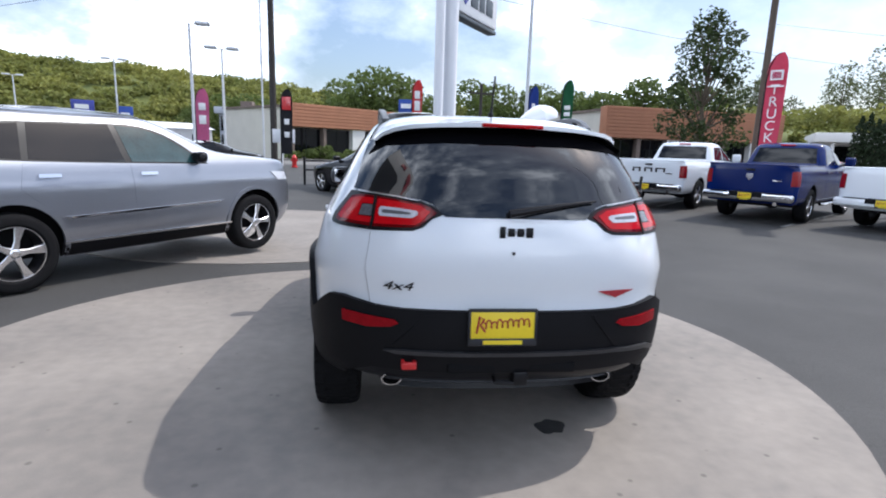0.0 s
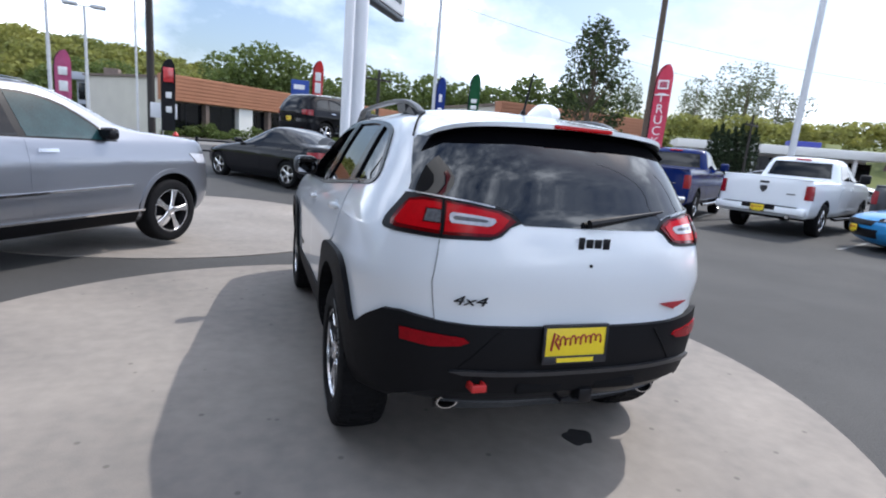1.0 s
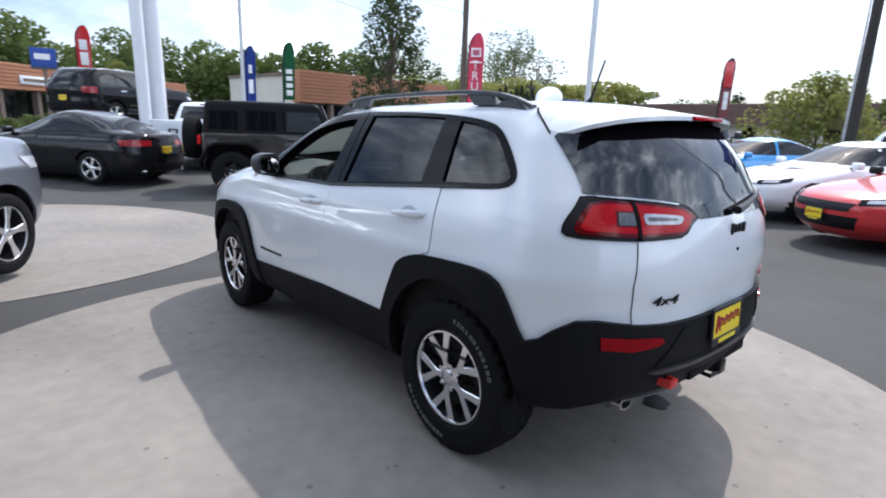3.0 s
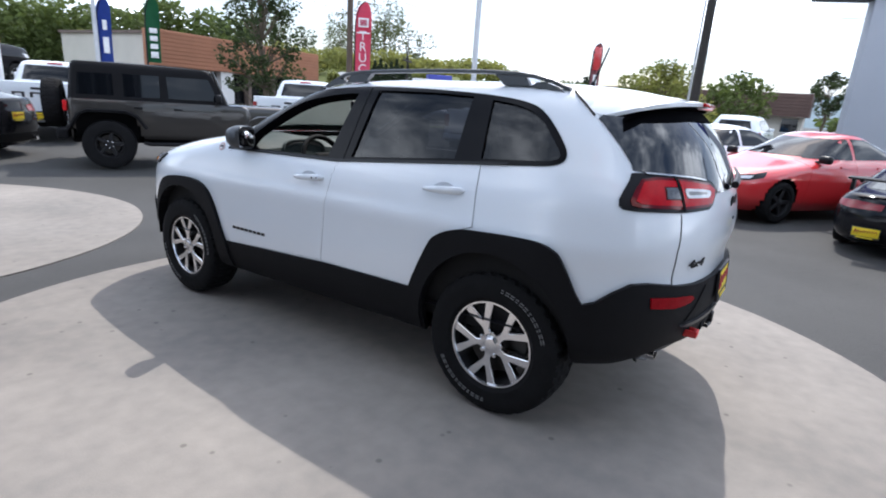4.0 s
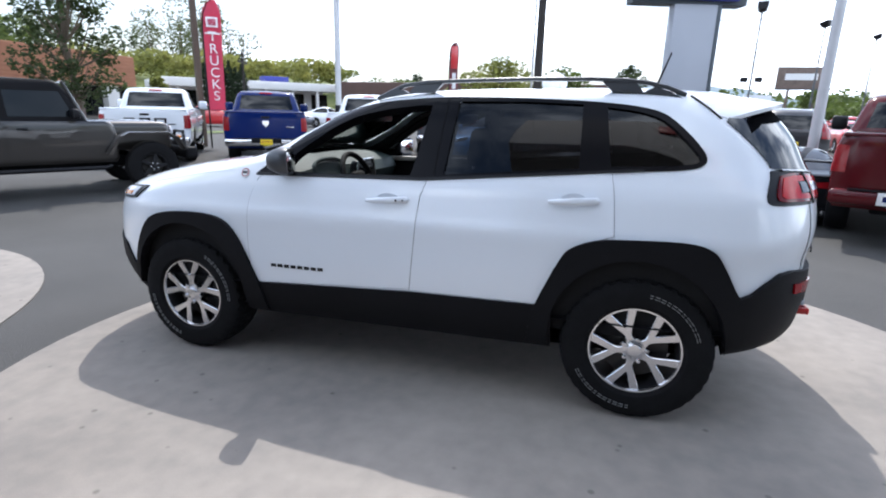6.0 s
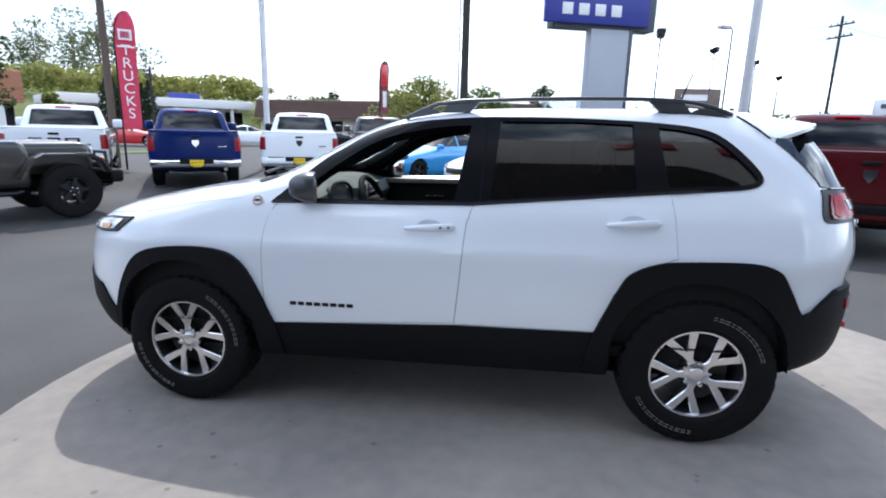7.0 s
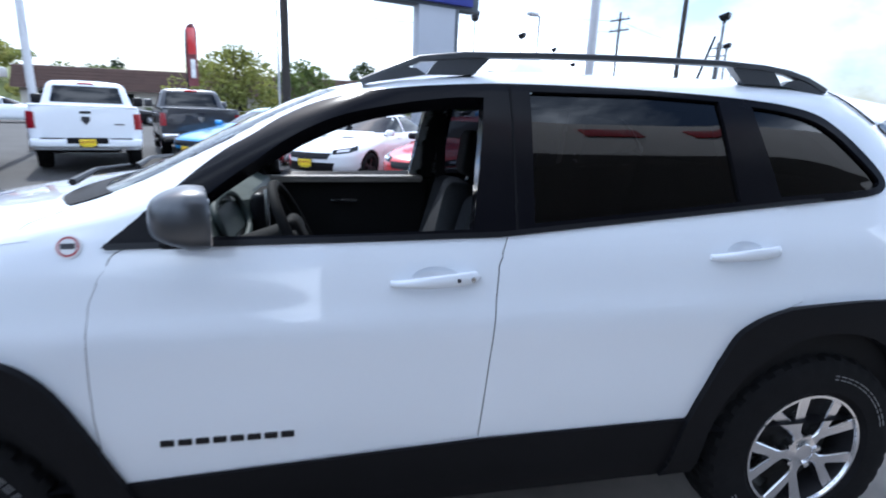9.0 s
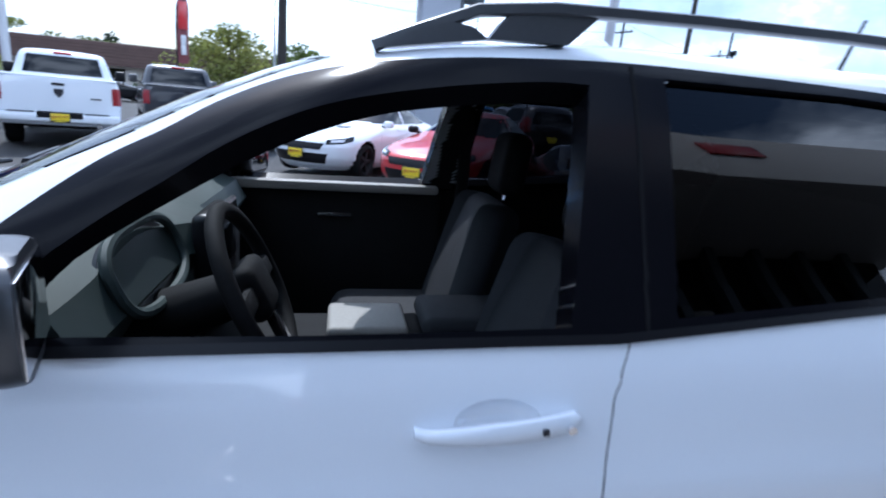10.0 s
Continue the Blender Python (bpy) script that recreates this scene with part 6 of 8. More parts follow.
def open_jeep(m, body, label):
    """A boxy four-door off-roader with a hard top and a spare wheel on its tail."""
    car = thing("off_roader", m, label, "car")
    tub = Hull([(0.52, 0.74, -0.60, 2.46), (0.60, 0.77, -0.62, 2.50), (0.90, 0.785, -0.62, 2.50), (1.14, 0.78, -0.62, 2.46), (1.20, 0.765, -0.61, 2.38)], lr=0.12, lf=0.14, nr=4, nf=4)
    nose = Hull([(0.70, 0.55, 1.9, 3.42), (0.85, 0.58, 1.9, 3.44), (1.10, 0.575, 1.9, 3.42), (1.17, 0.55, 1.9, 3.36), (1.20, 0.46, 1.9, 3.2), (1.215, 0.3, 1.95, 3.0)], lr=0.1, lf=0.16, nr=4, nf=4)
    top = Hull([(1.17, 0.765, -0.61, 2.12), (1.25, 0.755, -0.60, 2.06), (1.55, 0.725, -0.56, 1.90), (1.76, 0.70, -0.53, 1.78), (1.83, 0.66, -0.48, 1.70), (1.855, 0.5, -0.3, 1.5), (1.862, 0.2, 0.2, 1.0)], lr=0.14, lf=0.14, nr=4, nf=4)
    us = np.concatenate([np.linspace(-3, -2, 14, endpoint=False), np.linspace(-2, -1, 60, endpoint=False), np.linspace(-1, 1, 28, endpoint=False), np.linspace(1, 2, 60, endpoint=False), np.linspace(2, 3, 15)])
    a0 = [tub.place([("s", y, z) for y, z in ((0.54, 0.5), (0.44, 0.93), (0.30, 1.0), (-0.36, 1.0), (-0.48, 0.93), (-0.56, 0.5))], 0.05)]
    part("body", tub.shell(np.linspace(0.52, 1.20, 26), us, openings=sum([both(a) for a in a0], [])), body, car)
    part("hood", nose.shell(np.linspace(0.70, 1.215, 20), us), body, car)
    part("hard_top", top.shell(np.linspace(1.17, 1.862, 24), us), PLASTIC, car, "black hard top")
    part("wheel_well_liner", box((-0.62, -0.52, 0.5), (0.62, 0.5, 0.98)), SEAL, car)
    panes = [[(1.86, 1.27), (1.00, 1.27), (0.98, 1.66), (1.70, 1.66)], [(0.86, 1.27), (0.28, 1.27), (0.28, 1.66), (0.86, 1.66)], [(0.12, 1.28), (-0.44, 1.28), (-0.40, 1.64), (0.12, 1.65)]]
    glass_bits(car, top, panes, [(-0.64, 1.28), (-0.62, 1.72), (0.62, 1.72), (0.64, 1.28)], [(-0.5, 1.30), (-0.5, 1.66), (0.5, 1.66), (0.5, 1.30)])
    for right in (False, True):
        s = 1 if right else -1
        for o in ([(1.96, 1.19), (0.94, 1.19), (0.94, 0.62), (1.96, 0.62)], [(0.92, 1.19), (0.22, 1.19), (0.42, 1.02), (0.56, 0.66), (0.92, 0.62)]):
            d = part("door", tub.panel([("s", y, z) for y, z in o], 0.010, 0.014, 0.1, 0.08, right), body, car)
        for a in (1.08, 0.42):
            part("handle", box((s * 0.785, a, 1.06), (s * 0.825, a + 0.14, 1.10), 0.012), SATIN, car)
        for yy, y0, y1 in ((0.0, -0.60, 0.60), (2.947, 2.28, 3.52)):
            fl = bmesh.new()
            pts = [(s * 0.84, y0 - 0.02, 0.66), (s * 0.84, y0 + 0.16, 0.94), (s * 0.84, y0 + 0.30, 1.01), (s * 0.84, y1 - 0.30, 1.01), (s * 0.84, y1 - 0.14, 0.93), (s * 0.84, y1, 0.72)]
            add_sweep(fl, pts, 0.30, 0.05)
            part("fender_flare", fl, PLASTIC if yy < 1 else body, car, "broad flat fender")
        part("side_step", tube([(s * 0.80, 0.55, 0.46), (s * 0.84, 0.65, 0.44), (s * 0.84, 2.2, 0.44), (s * 0.80, 2.3, 0.46)], 0.035, 10), SATIN, car)
        part("headlamp", lathe([(0, 0.09), (0.03, 0.085), (0.04, 0.03)], 20), CLEARLENS, car, m=pose(s * 0.40, 3.42, 1.02, 0, 0, 90))
        part("turn_lamp", box((s * 0.66, 3.42, 0.90), (s * 0.80, 3.50, 0.96), 0.02), AMBER, car)
        part("tail_lamp", box((s * 0.66, -0.66, 0.98), (s * 0.77, -0.60, 1.16), 0.01), REDLENS, car)
        mm = part("wing_mirror", box((s * 0.82, 1.80, 1.24), (s * 1.02, 1.90, 1.40), 0.03, 3), SATIN, car)
        part("mirror_arm", tube([(s * 0.74, 1.86, 1.26), (s * 0.88, 1.86, 1.28)], 0.02, 8), SATIN, mm)
    part("windscreen_frame", tube([(-0.72, 2.02, 1.22), (-0.66, 1.78, 1.80), (0.66, 1.78, 1.80), (0.72, 2.02, 1.22)], 0.03, 8), body, car)
    fb = part("front_bumper", box((-0.80, 3.56, 0.52), (0.80, 3.78, 0.74), 0.05, 3), PLASTIC, car)
    part("bumper_hoop", tube([(-0.32, 3.72, 0.72), (-0.22, 3.74, 1.0), (0.22, 3.74, 1.0), (0.32, 3.72, 0.72)], 0.03, 10), SATIN, fb)
    part("winch", box((-0.3, 3.6, 0.72), (0.3, 3.74, 0.84), 0.03), SATIN, fb)
    part("rear_bumper", box((-0.78, -0.80, 0.50), (0.78, -0.62, 0.68), 0.04, 3), PLASTIC, car)
    part("underframe", box((-0.45, -0.6, 0.42), (0.45, 3.5, 0.62), 0.03), SEAL, car)
    g = wheel_meshes("black", 0.43, 0.225, 0.30)
    sp = part("spare_wheel", g["barrel"], None, car, m=pose(0.05, -0.86, 1.08, 0, 0, 90))
    part("tyre", g["tyre"], None, sp)
    for k in range(5):
        part("spoke", g["spoke"], None, sp, m=Matrix.Rotation(k * math.tau / 5, 4, "X"))
    for x in (-0.80, 0.80):
        for yy in (0, 2.947):
            wheel(car, "black", x, yy, 0.43, 0.225, 0.30, 0.2)
    return car


big_suv(on_ground(-4.75, 2.94, 35.7), SILVER, "silver five-door off-road estate parked half on a concrete pad", "suv")
pickup(on_ground(9.15, 9.27, 55.5), BLUE, "dark blue crew-cab pickup seen from its tailgate")
pickup(on_ground(11.24, 7.31, 68.8), WHITE, "white crew-cab pickup with a body-coloured bumper", chrome=False)
pickup(on_ground(7.98, 11.99, 51.9), WHITE, "white crew-cab pickup with dark tailgate marks", letters=True)
pickup(on_ground(14.6, 5.85, 70), CHARCOAL, "charcoal crew-cab pickup with a black bed cover")
pickup(on_ground(2.62, 15.06, 30), WHITE, "white pickup with dark tailgate marks beside the grey off-roader", letters=True)
open_jeep(on_ground(2.13, 10.7, 117) @ Matrix.Diagonal((1.05, 1.05, 1.06, 1)), GREYPAINT, "dark warm-grey boxy off-roader with black hard top")
saloon(on_ground(0.23, 12.76, -36.3) @ Matrix.Diagonal((1.06, 1.11, 1.07, 1)), BLACK, "black four-door saloon parked near the road", tall=1.02, long=1.03)
big_suv(on_ground(0.6, 18.9, 55, 1.05), BLACK, "dark charcoal off-road estate raised on a display ramp", "suv")
ramp = thing("display_ramp", on_ground(0.6, 18.9, 55), "dark steel display ramp under a raised car", "ramp")
for rx in (-0.78, 0.78):
    part("track", box((rx - 0.22, -0.9, 0.95), (rx + 0.22, 3.9, 1.05), 0.02), SATIN, ramp)
    for ry in (-0.7, 1.45, 3.6):
        part("post", box((rx - 0.07, ry - 0.07, 0), (rx + 0.07, ry + 0.07, 0.95), 0.01), SATIN, ramp)
saloon(on_ground(-10.8, 29.5, 75), BLACK, "black saloon parked along the road edge")
saloon(on_ground(-12.6, 33.0, 67), WHITE, "white saloon behind the black one")
saloon(on_ground(9.75, -1.54, -56.5), RED, "red compact saloon facing the white car", "black", group="compact saloons in a row")
saloon(on_ground(11.55, 0.42, -58), WHITE, "white compact saloon with dark hood vents", "black", stripes=True, group="compact saloons in a row")
saloon(on_ground(14.2, 3.1, -58), SKYBLUE, "bright blue low coupe beside the white saloon", "black", tall=0.99, long=1.06)
saloon(on_ground(6.2, -2.42, 100) @ Matrix.Diagonal((0.95, 0.95, 0.82, 1)), BLACK, "black coupe with a tall rear wing", "plain", wing=True, long=1.0, tall=0.9, plate_at=(-0.46, 0.42))
pickup(on_ground(5.05, -3.75, 110), MAROON, "maroon pickup with a white plate and hitch ball", chrome=False, white_plate=True)
big_suv(on_ground(14.0, -4.4, 95), CHARCOAL, "dark estate car with tall red tail lamps", "estate_car", tail_tall=True)
big_suv(on_ground(20.5, 1.6, 92), WHITE, "white off-road estate in the far row", "suv")


# ---- the place around the lot ----
LEAF = material("leaf_green", (0.13, 0.17, 0.042), rough=0.75, alt=(0.085, 0.12, 0.03), scale=0.7, fine=3, islands=0.22, leafy=0.4)
LEAFDARK = material("dark_leaf_green", (0.065, 0.09, 0.028), rough=0.75, alt=(0.03, 0.05, 0.016), scale=0.7, fine=3, islands=0.35, leafy=0.4)
LEAFPALE = material("pale_leaf_green", (0.34, 0.33, 0.085), rough=0.8, alt=(0.12, 0.15, 0.04), scale=0.03, fine=0.25, islands=0.28, leafy=0.4)
HILLGREEN = material("sunlit_hill_green", (0.15, 0.17, 0.045), rough=0.95, alt=(0.075, 0.095, 0.025), scale=0.06, fine=0.5, detail=9)
# paled olive: distance haze mixed into the leaf colour
OLIVE = material("hazy_olive_leaf", (0.15, 0.17, 0.08), rough=0.8, alt=(0.09, 0.11, 0.05), scale=0.7, fine=3, islands=0.2, leafy=0.45)
CONIFER = material("conifer_green", (0.03, 0.05, 0.016), rough=0.8, alt=(0.015, 0.028, 0.01), scale=1.0, fine=6, islands=0.3)
BARK = material("bark", (0.11, 0.085, 0.06), rough=0.9, vary=0.35, scale=8, bump=0.6, bump_scale=30)
WOODPOLE = material("weathered_pole_wood", (0.10, 0.078, 0.06), rough=0.9, vary=0.3, scale=3, stretch=(8, 8, 0.5), bump=0.4, bump_scale=20)
DARKPOLE = material("dark_pole_wood", (0.035, 0.03, 0.027), rough=0.85, vary=0.3, scale=3, stretch=(8, 8, 0.5))
POLEGREY = material("galvanised_pole", (0.55, 0.56, 0.58), rough=0.5, metal=0.4, vary=0.08)
SIGNWHITE = material("white_sign_metal", (0.72, 0.73, 0.76), rough=0.45, vary=0.05, scale=0.8)
PYLON = material("pylon_grey", (0.40, 0.42, 0.47), rough=0.5, vary=0.06, scale=0.6)
PYLONDARK = material("pylon_edge", (0.07, 0.085, 0.10), rough=0.5)
SIGNBLUE = material("sign_blue", (0.03, 0.04, 0.26), rough=0.4, vary=0.06)
TERRACOTTA = material("terracotta_cladding", (0.36, 0.16, 0.088), rough=0.8, vary=0.12, scale=1.2, fine=14)
BROWNROOF = material("brown_shingle", (0.085, 0.05, 0.04), rough=0.85, vary=0.2, scale=1.0, fine=10)
PLASTER = material("pale_plaster", (0.55, 0.52, 0.46), rough=0.85, vary=0.08, scale=0.8)
WALLWHITE = material("white_wall_paint", (0.74, 0.73, 0.71), rough=0.6, vary=0.05, scale=0.5)
STONE = material("brown_stone", (0.17, 0.13, 0.11), rough=0.9, vary=0.3, scale=3)
FLAGRED = material("flag_crimson", (0.60, 0.10, 0.17), rough=0.8, vary=0.08)
FLAGGREEN = material("flag_green", (0.02, 0.13, 0.055), rough=0.8)
FLAGBLUE = material("flag_blue", (0.03, 0.07, 0.30), rough=0.8)
FLAGBLACK = material("flag_black", (0.02, 0.02, 0.025), rough=0.8)
FLAGDUSK = material("flag_dusky_red", (0.26, 0.11, 0.12), rough=0.8)
FLAGPINK = material("flag_pink", (0.55, 0.16, 0.30), rough=0.8)
# blue-grey in place of green: distance haze painted into the hill colour
HILLHAZE = material("hazed_far_hill", (0.16, 0.21, 0.24), rough=1.0, vary=0.12, scale=0.01)


def along(az, dist, eye=(-2.5, 0.0)):
    """A place on the plan in a direction (degrees from y towards x) at a distance."""
    return eye[0] + dist * math.sin(radians(az)), eye[1] + dist * math.cos(radians(az))


def leaves(bm, rng, centre, radii, count, size):
    """Small bent leaves in a clump, denser near its skin."""
    c = Vector(centre)
    for _ in range(count):
        d = Vector((rng.gauss(0, 1), rng.gauss(0, 1), rng.gauss(0, 1))).normalized()
        r = rng.uniform(0.35, 1.0) ** 0.5
        p = c + Vector((d.x * radii[0], d.y * radii[1], d.z * radii[2])) * r
        a = Vector((rng.gauss(0, 1), rng.gauss(0, 1), rng.gauss(0, 0.6))).normalized()
        b = a.cross(Vector((rng.gauss(0, 1), rng.gauss(0, 1), rng.gauss(0, 1)))).normalized()
        s = size * rng.uniform(0.6, 1.4)
        k = a.cross(b) * (s * 0.25)
        bm.faces.new([bm.verts.new(q) for q in (p - a * s, p + b * s * 0.6 + k, p + a * s, p - b * s * 0.6 + k)])


def tree(m, height, spread, label, mat=LEAF, seed=1, clumps=34, count=130, leaf=0.16, bare=0.22, name="tree", slim=1.0):
    """A tapered trunk with limbs and an uneven crown of leaf clumps."""
    rng = random.Random(seed)
    t = thing(name, m, label, "tree")
    wood, crown = bmesh.new(), bmesh.new()
    trunk = [(0.04 * height * rng.uniform(-0.3, 0.3) * k, 0.04 * height * rng.uniform(-0.3, 0.3) * k, height * 0.9 * k / 6) for k in range(7)]
    add_tube(wood, trunk, [height * 0.022 * (1 - 0.14 * k) for k in range(7)], 9)
    for i in range(clumps):
        k = bare + (1 - bare) * (i + rng.random()) / clumps
        reach = spread * (math.sin(math.pi * min(1, (k - bare) / (1 - bare) * 0.86 + 0.14)) ** 0.7) * rng.uniform(0.35, 1.0)
        a = i * 2.4 + rng.uniform(-0.5, 0.5)
        base = Vector(trunk[min(6, int(k * 0.8 * 6))])
        tip = Vector((math.cos(a) * reach * slim, math.sin(a) * reach * slim, height * k))
        add_tube(wood, [base, (base + tip) / 2 + Vector((0, 0, -0.02 * height)), tip], [height * 0.008, height * 0.005, height * 0.002], 5)
        s = spread * rng.uniform(0.20, 0.36)
        leaves(crown, rng, tip, (s, s, s * rng.uniform(0.6, 1.0)), count, leaf)
    part("trunk", wood, BARK, t)
    part("crown", crown, mat, t, "uneven leafy crown with gaps", angle=180)
    return t


def woods(name, places, mat, label, seed, leaf=0.9, per=130):
    """Far trees, too many to count, as one sheet of clumps: rows of (x, y, ground, height, width)."""
    rng = random.Random(seed)
    bm = bmesh.new()
    for x, y, z, h, w in places:
        for k in range(5):
            q = rng.uniform(0.25, 0.85)
            leaves(bm, rng, (x + rng.uniform(-0.35, 0.35) * w, y + rng.uniform(-0.35, 0.35) * w, z + h * q), (w * 0.42, w * 0.42, h * 0.24), int(per / 5 * max(0.6, w * h / 100)), leaf)
    return tagged(part(name, bm, mat, angle=180), label, "woods", kind="stuff")


def ridge(name, az0, az1, dist, heights, depth, mat, label):
    """A far slope seen from the lot; heights go from its one end to the other."""
    bm = bmesh.new()
    n = 48
    rows = [[], [], [], []]
    for i in range(n + 1):
        k = i / n
        h = np.interp(k, np.linspace(0, 1, len(heights)), heights) * (1 + 0.05 * math.sin(k * 31) + 0.04 * math.sin(k * 67))
        for j, (d, q) in enumerate(((0, -0.3), (0.35, 0.55), (0.7, 0.95), (1.0, 1.0))):
            x, y = along(az0 + (az1 - az0) * k, dist + depth * d)
            rows[j].append(bm.verts.new((x, y, h * q if q > 0 else -0.5)))
    for a, b in zip(rows, rows[1:]):
        for i in range(n):
            bm.faces.new((a[i], b[i], b[i + 1], a[i + 1]))
    bm.normal_update()
    return tagged(part(name, bm, mat), label, "hill", kind="structure")


def height_at(el, dist):
    return 1.5 + dist * math.tan(radians(el))


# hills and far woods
ridge("backdrop", 78, 112, 900, [10, 40, 58, 62, 48, 30, 14], 250, HILLHAZE, "distant wooded hill, blue haze in its colour")
ridge("backdrop", -78, 3.3, 260, [30, 36, 38, 39, 39, 38, 34, 24], 120, HILLGREEN, "green wooded hillside beyond the road")
ridge("backdrop", 33, 66, 95, [3, 7.4, 8.4, 8.6, 8.2, 7.4, 4.0], 45, HILLGREEN, "bright green brushy bank behind the buildings")
rng0 = random.Random(5)
spots = []
for k in range(1000):
    az = rng0.uniform(-65, 2.8)
    d = rng0.uniform(258, 378)
    x, y = along(az, d)
    g = np.interp((az + 78) / 81.3, np.linspace(0, 1, 8), [30, 36, 38, 39, 39, 38, 34, 24]) * np.interp((d - 260) / 120, [0, 0.35, 0.7, 1.0], [0, 0.55, 0.95, 1.0])
    spots.append((x, y, g - 2.5, rng0.uniform(5, 9), rng0.uniform(9, 15)))
woods("far_woods", spots, LEAFPALE, "pale green woods on the hillside", 3, 1.0, 190)
spots = [(*along(az, d), 0, h * 1.2, w * 1.1) for az, d, h, w in ((1.7, 92, 14.5, 13), (-2.2, 120, 12, 10), (4.8, 130, 11, 9), (9.3, 100, 10, 8), (11.3, 118, 12.5, 9), (14.3, 105, 11.5, 10), (17.7, 100, 12.5, 9), (19.8, 112, 11, 9), (22.3, 100, 10.5, 9), (26.0, 95, 9.5, 9), (28.5, 105, 12, 8), (31.5, 100, 11, 8), (34.5, 108, 11, 8), (-5.7, 140, 11, 10), (-10.7, 150, 11, 12), (-15.7, 150, 11, 12), (7.3, 140, 12, 12), (13.3, 150, 13, 12), (21.3, 140, 13, 12), (27.5, 140, 13, 12))]
woods("far_woods", spots, LEAF, "green deciduous trees behind the shops", 4, 0.40, 2100)
spots = [(*along(az, 140 + 12 * math.sin(az)), 6, h, w) for az, h, w in ((36, 12, 6), (38, 14, 6), (41, 11, 6), (44.5, 17, 9), (47, 18, 9), (48.8, 17, 8), (51.2, 15, 7), (52.4, 13, 7))]
woods("far_woods", spots, OLIVE, "tall thin-crowned trees on the bank", 6, 0.30, 1000)
stems = bmesh.new()
for x, y, z, h, w in spots:
    for k in range(3):
        dx, dy = (k - 1) * w * 0.22, ((k * 7) % 3 - 1) * w * 0.2
        add_tube(stems, [(x + dx, y + dy, z - 6), (x + dx * 1.2, y + dy, z + h * 0.8)], [0.22, 0.06], 5)
tagged(part("far_trunks", stems, BARK), "thin far tree trunks on the bank", "woods", kind="stuff")
spots = [(*along(az, 100 + 14 * math.sin(az * 3)), 5.6 if 36 < az < 62 else 1, rng0.uniform(2.0, 3.4), rng0.uniform(4, 7)) for az in np.arange(33, 66, 0.55)]
woods("brush", spots, LEAFPALE, "bright green brush along the bank", 7, 0.36, 360)
spots = [(*along(az, rng0.uniform(150, 190)), 0, rng0.uniform(6, 10.5), rng0.uniform(8, 12)) for az in np.arange(56, 84, 0.9)]
spots += [(*along(az, rng0.uniform(95, 150)), 0, rng0.uniform(3.5, 6.5), rng0.uniform(6, 10)) for az in np.arange(92, 150, 0.8)]
woods("far_woods", spots, LEAF, "low green treeline beyond the lots", 8, 0.5, 500)
spots = [(*along(az, 320), 0, h, 9) for az, h in ((68, 17), (69, 20), (70, 18), (72, 15), (76.2, 19), (77.2, 22), (78.3, 20))]
woods("far_woods", spots, CONIFER, "dark conifer tops over the brown roof", 9, 1.2, 260)

# single trees
tree(pose(*along(37.3, 39), 0), 10.3, 3.2, "broad dark green street tree in front of the terracotta shop", LEAFDARK, 11, 40, 135, 0.13, 0.16)
tree(pose(*along(77.7, 46), 0), 5.1, 4.3, "wide bushy green tree beyond the pickups", LEAFPALE, 12, 30, 130, 0.17, 0.12)
tree(pose(*along(84.1, 52), 0), 4.9, 3.2, "rounded green tree beyond the pickups", LEAF, 13, 24, 130, 0.17, 0.14)
tree(pose(*along(90.7, 75), 0), 7.2, 2.4, "small tree with an open crown", LEAFDARK, 14, 18, 120, 0.16, 0.45)
for k, (az, d, h) in enumerate(((22.0, 60, 5.5), (11.0, 62, 6.0), (44.0, 50, 3.4), (99.0, 75, 4.6), (101.5, 78, 4.2), (106.2, 70, 4.4))):
    tree(pose(*along(az, d), 0), h, h * 0.34, "young yellow-green roadside tree", LEAFPALE if k < 3 else LEAF, 20 + k, 14, 110, 0.15, 0.2)


def conifer_hedge(az, dist, h, w, seed):
    rng = random.Random(seed)
    t = thing("conifer", pose(*along(az, dist), 0), "dense dark columnar conifer in a hedge", "tree", "columnar conifers")
    bm = bmesh.new()
    for k in range(9):
        q = k / 8
        r = w * (0.5 if q < 0.8 else 0.5 * (1 - q) / 0.2 * 0.8 + 0.08)
        leaves(bm, rng, (0, 0, h * (0.05 + 0.9 * q)), (r, r, h * 0.09), 170, 0.12)
    part("crown", bm, CONIFER, t, angle=180)
    part("trunk", tube([(0, 0, 0), (0, 0, h * 0.5)], 0.09, 8), BARK, t)


for k in range(7):
    conifer_hedge(48.2 + k * 0.56, 56, 5.0 + 0.3 * math.sin(k * 2.1), 1.25, 40 + k)


def shrub(x, y, r, h, seed, mat=LEAF, label="low clipped green shrub by the shops"):
    rng = random.Random(seed)
    bm = bmesh.new()
    for k in range(5):
        leaves(bm, rng, (rng.uniform(-0.4, 0.4) * r, rng.uniform(-0.4, 0.4) * r, h * 0.5), (r * 0.7, r * 0.7, h * 0.5), 90, 0.12)
    return tagged(part("shrub", bm, mat, None, "", pose(x, y, 0), angle=180), label, "shrub", "shrubs by the road")


for k in range(14):
    shrub(*along(-6.5 + k * 1.55, 48 + 1.2 * math.sin(k)), 0.9, 0.8 + 0.3 * (k % 3), 60 + k)
shrub(*along(45.6, 50), 1.3, 1.6, 80, LEAFPALE, "rounded yellow-green shrub by the hedge")
shrub(*along(70.0, 44), 1.0, 1.1, 81, LEAFDARK, "dark shrub at the foot of the brown building")
shrub(*along(73.0, 45), 1.0, 1.2, 82, LEAFDARK, "dark shrub at the foot of the brown building")


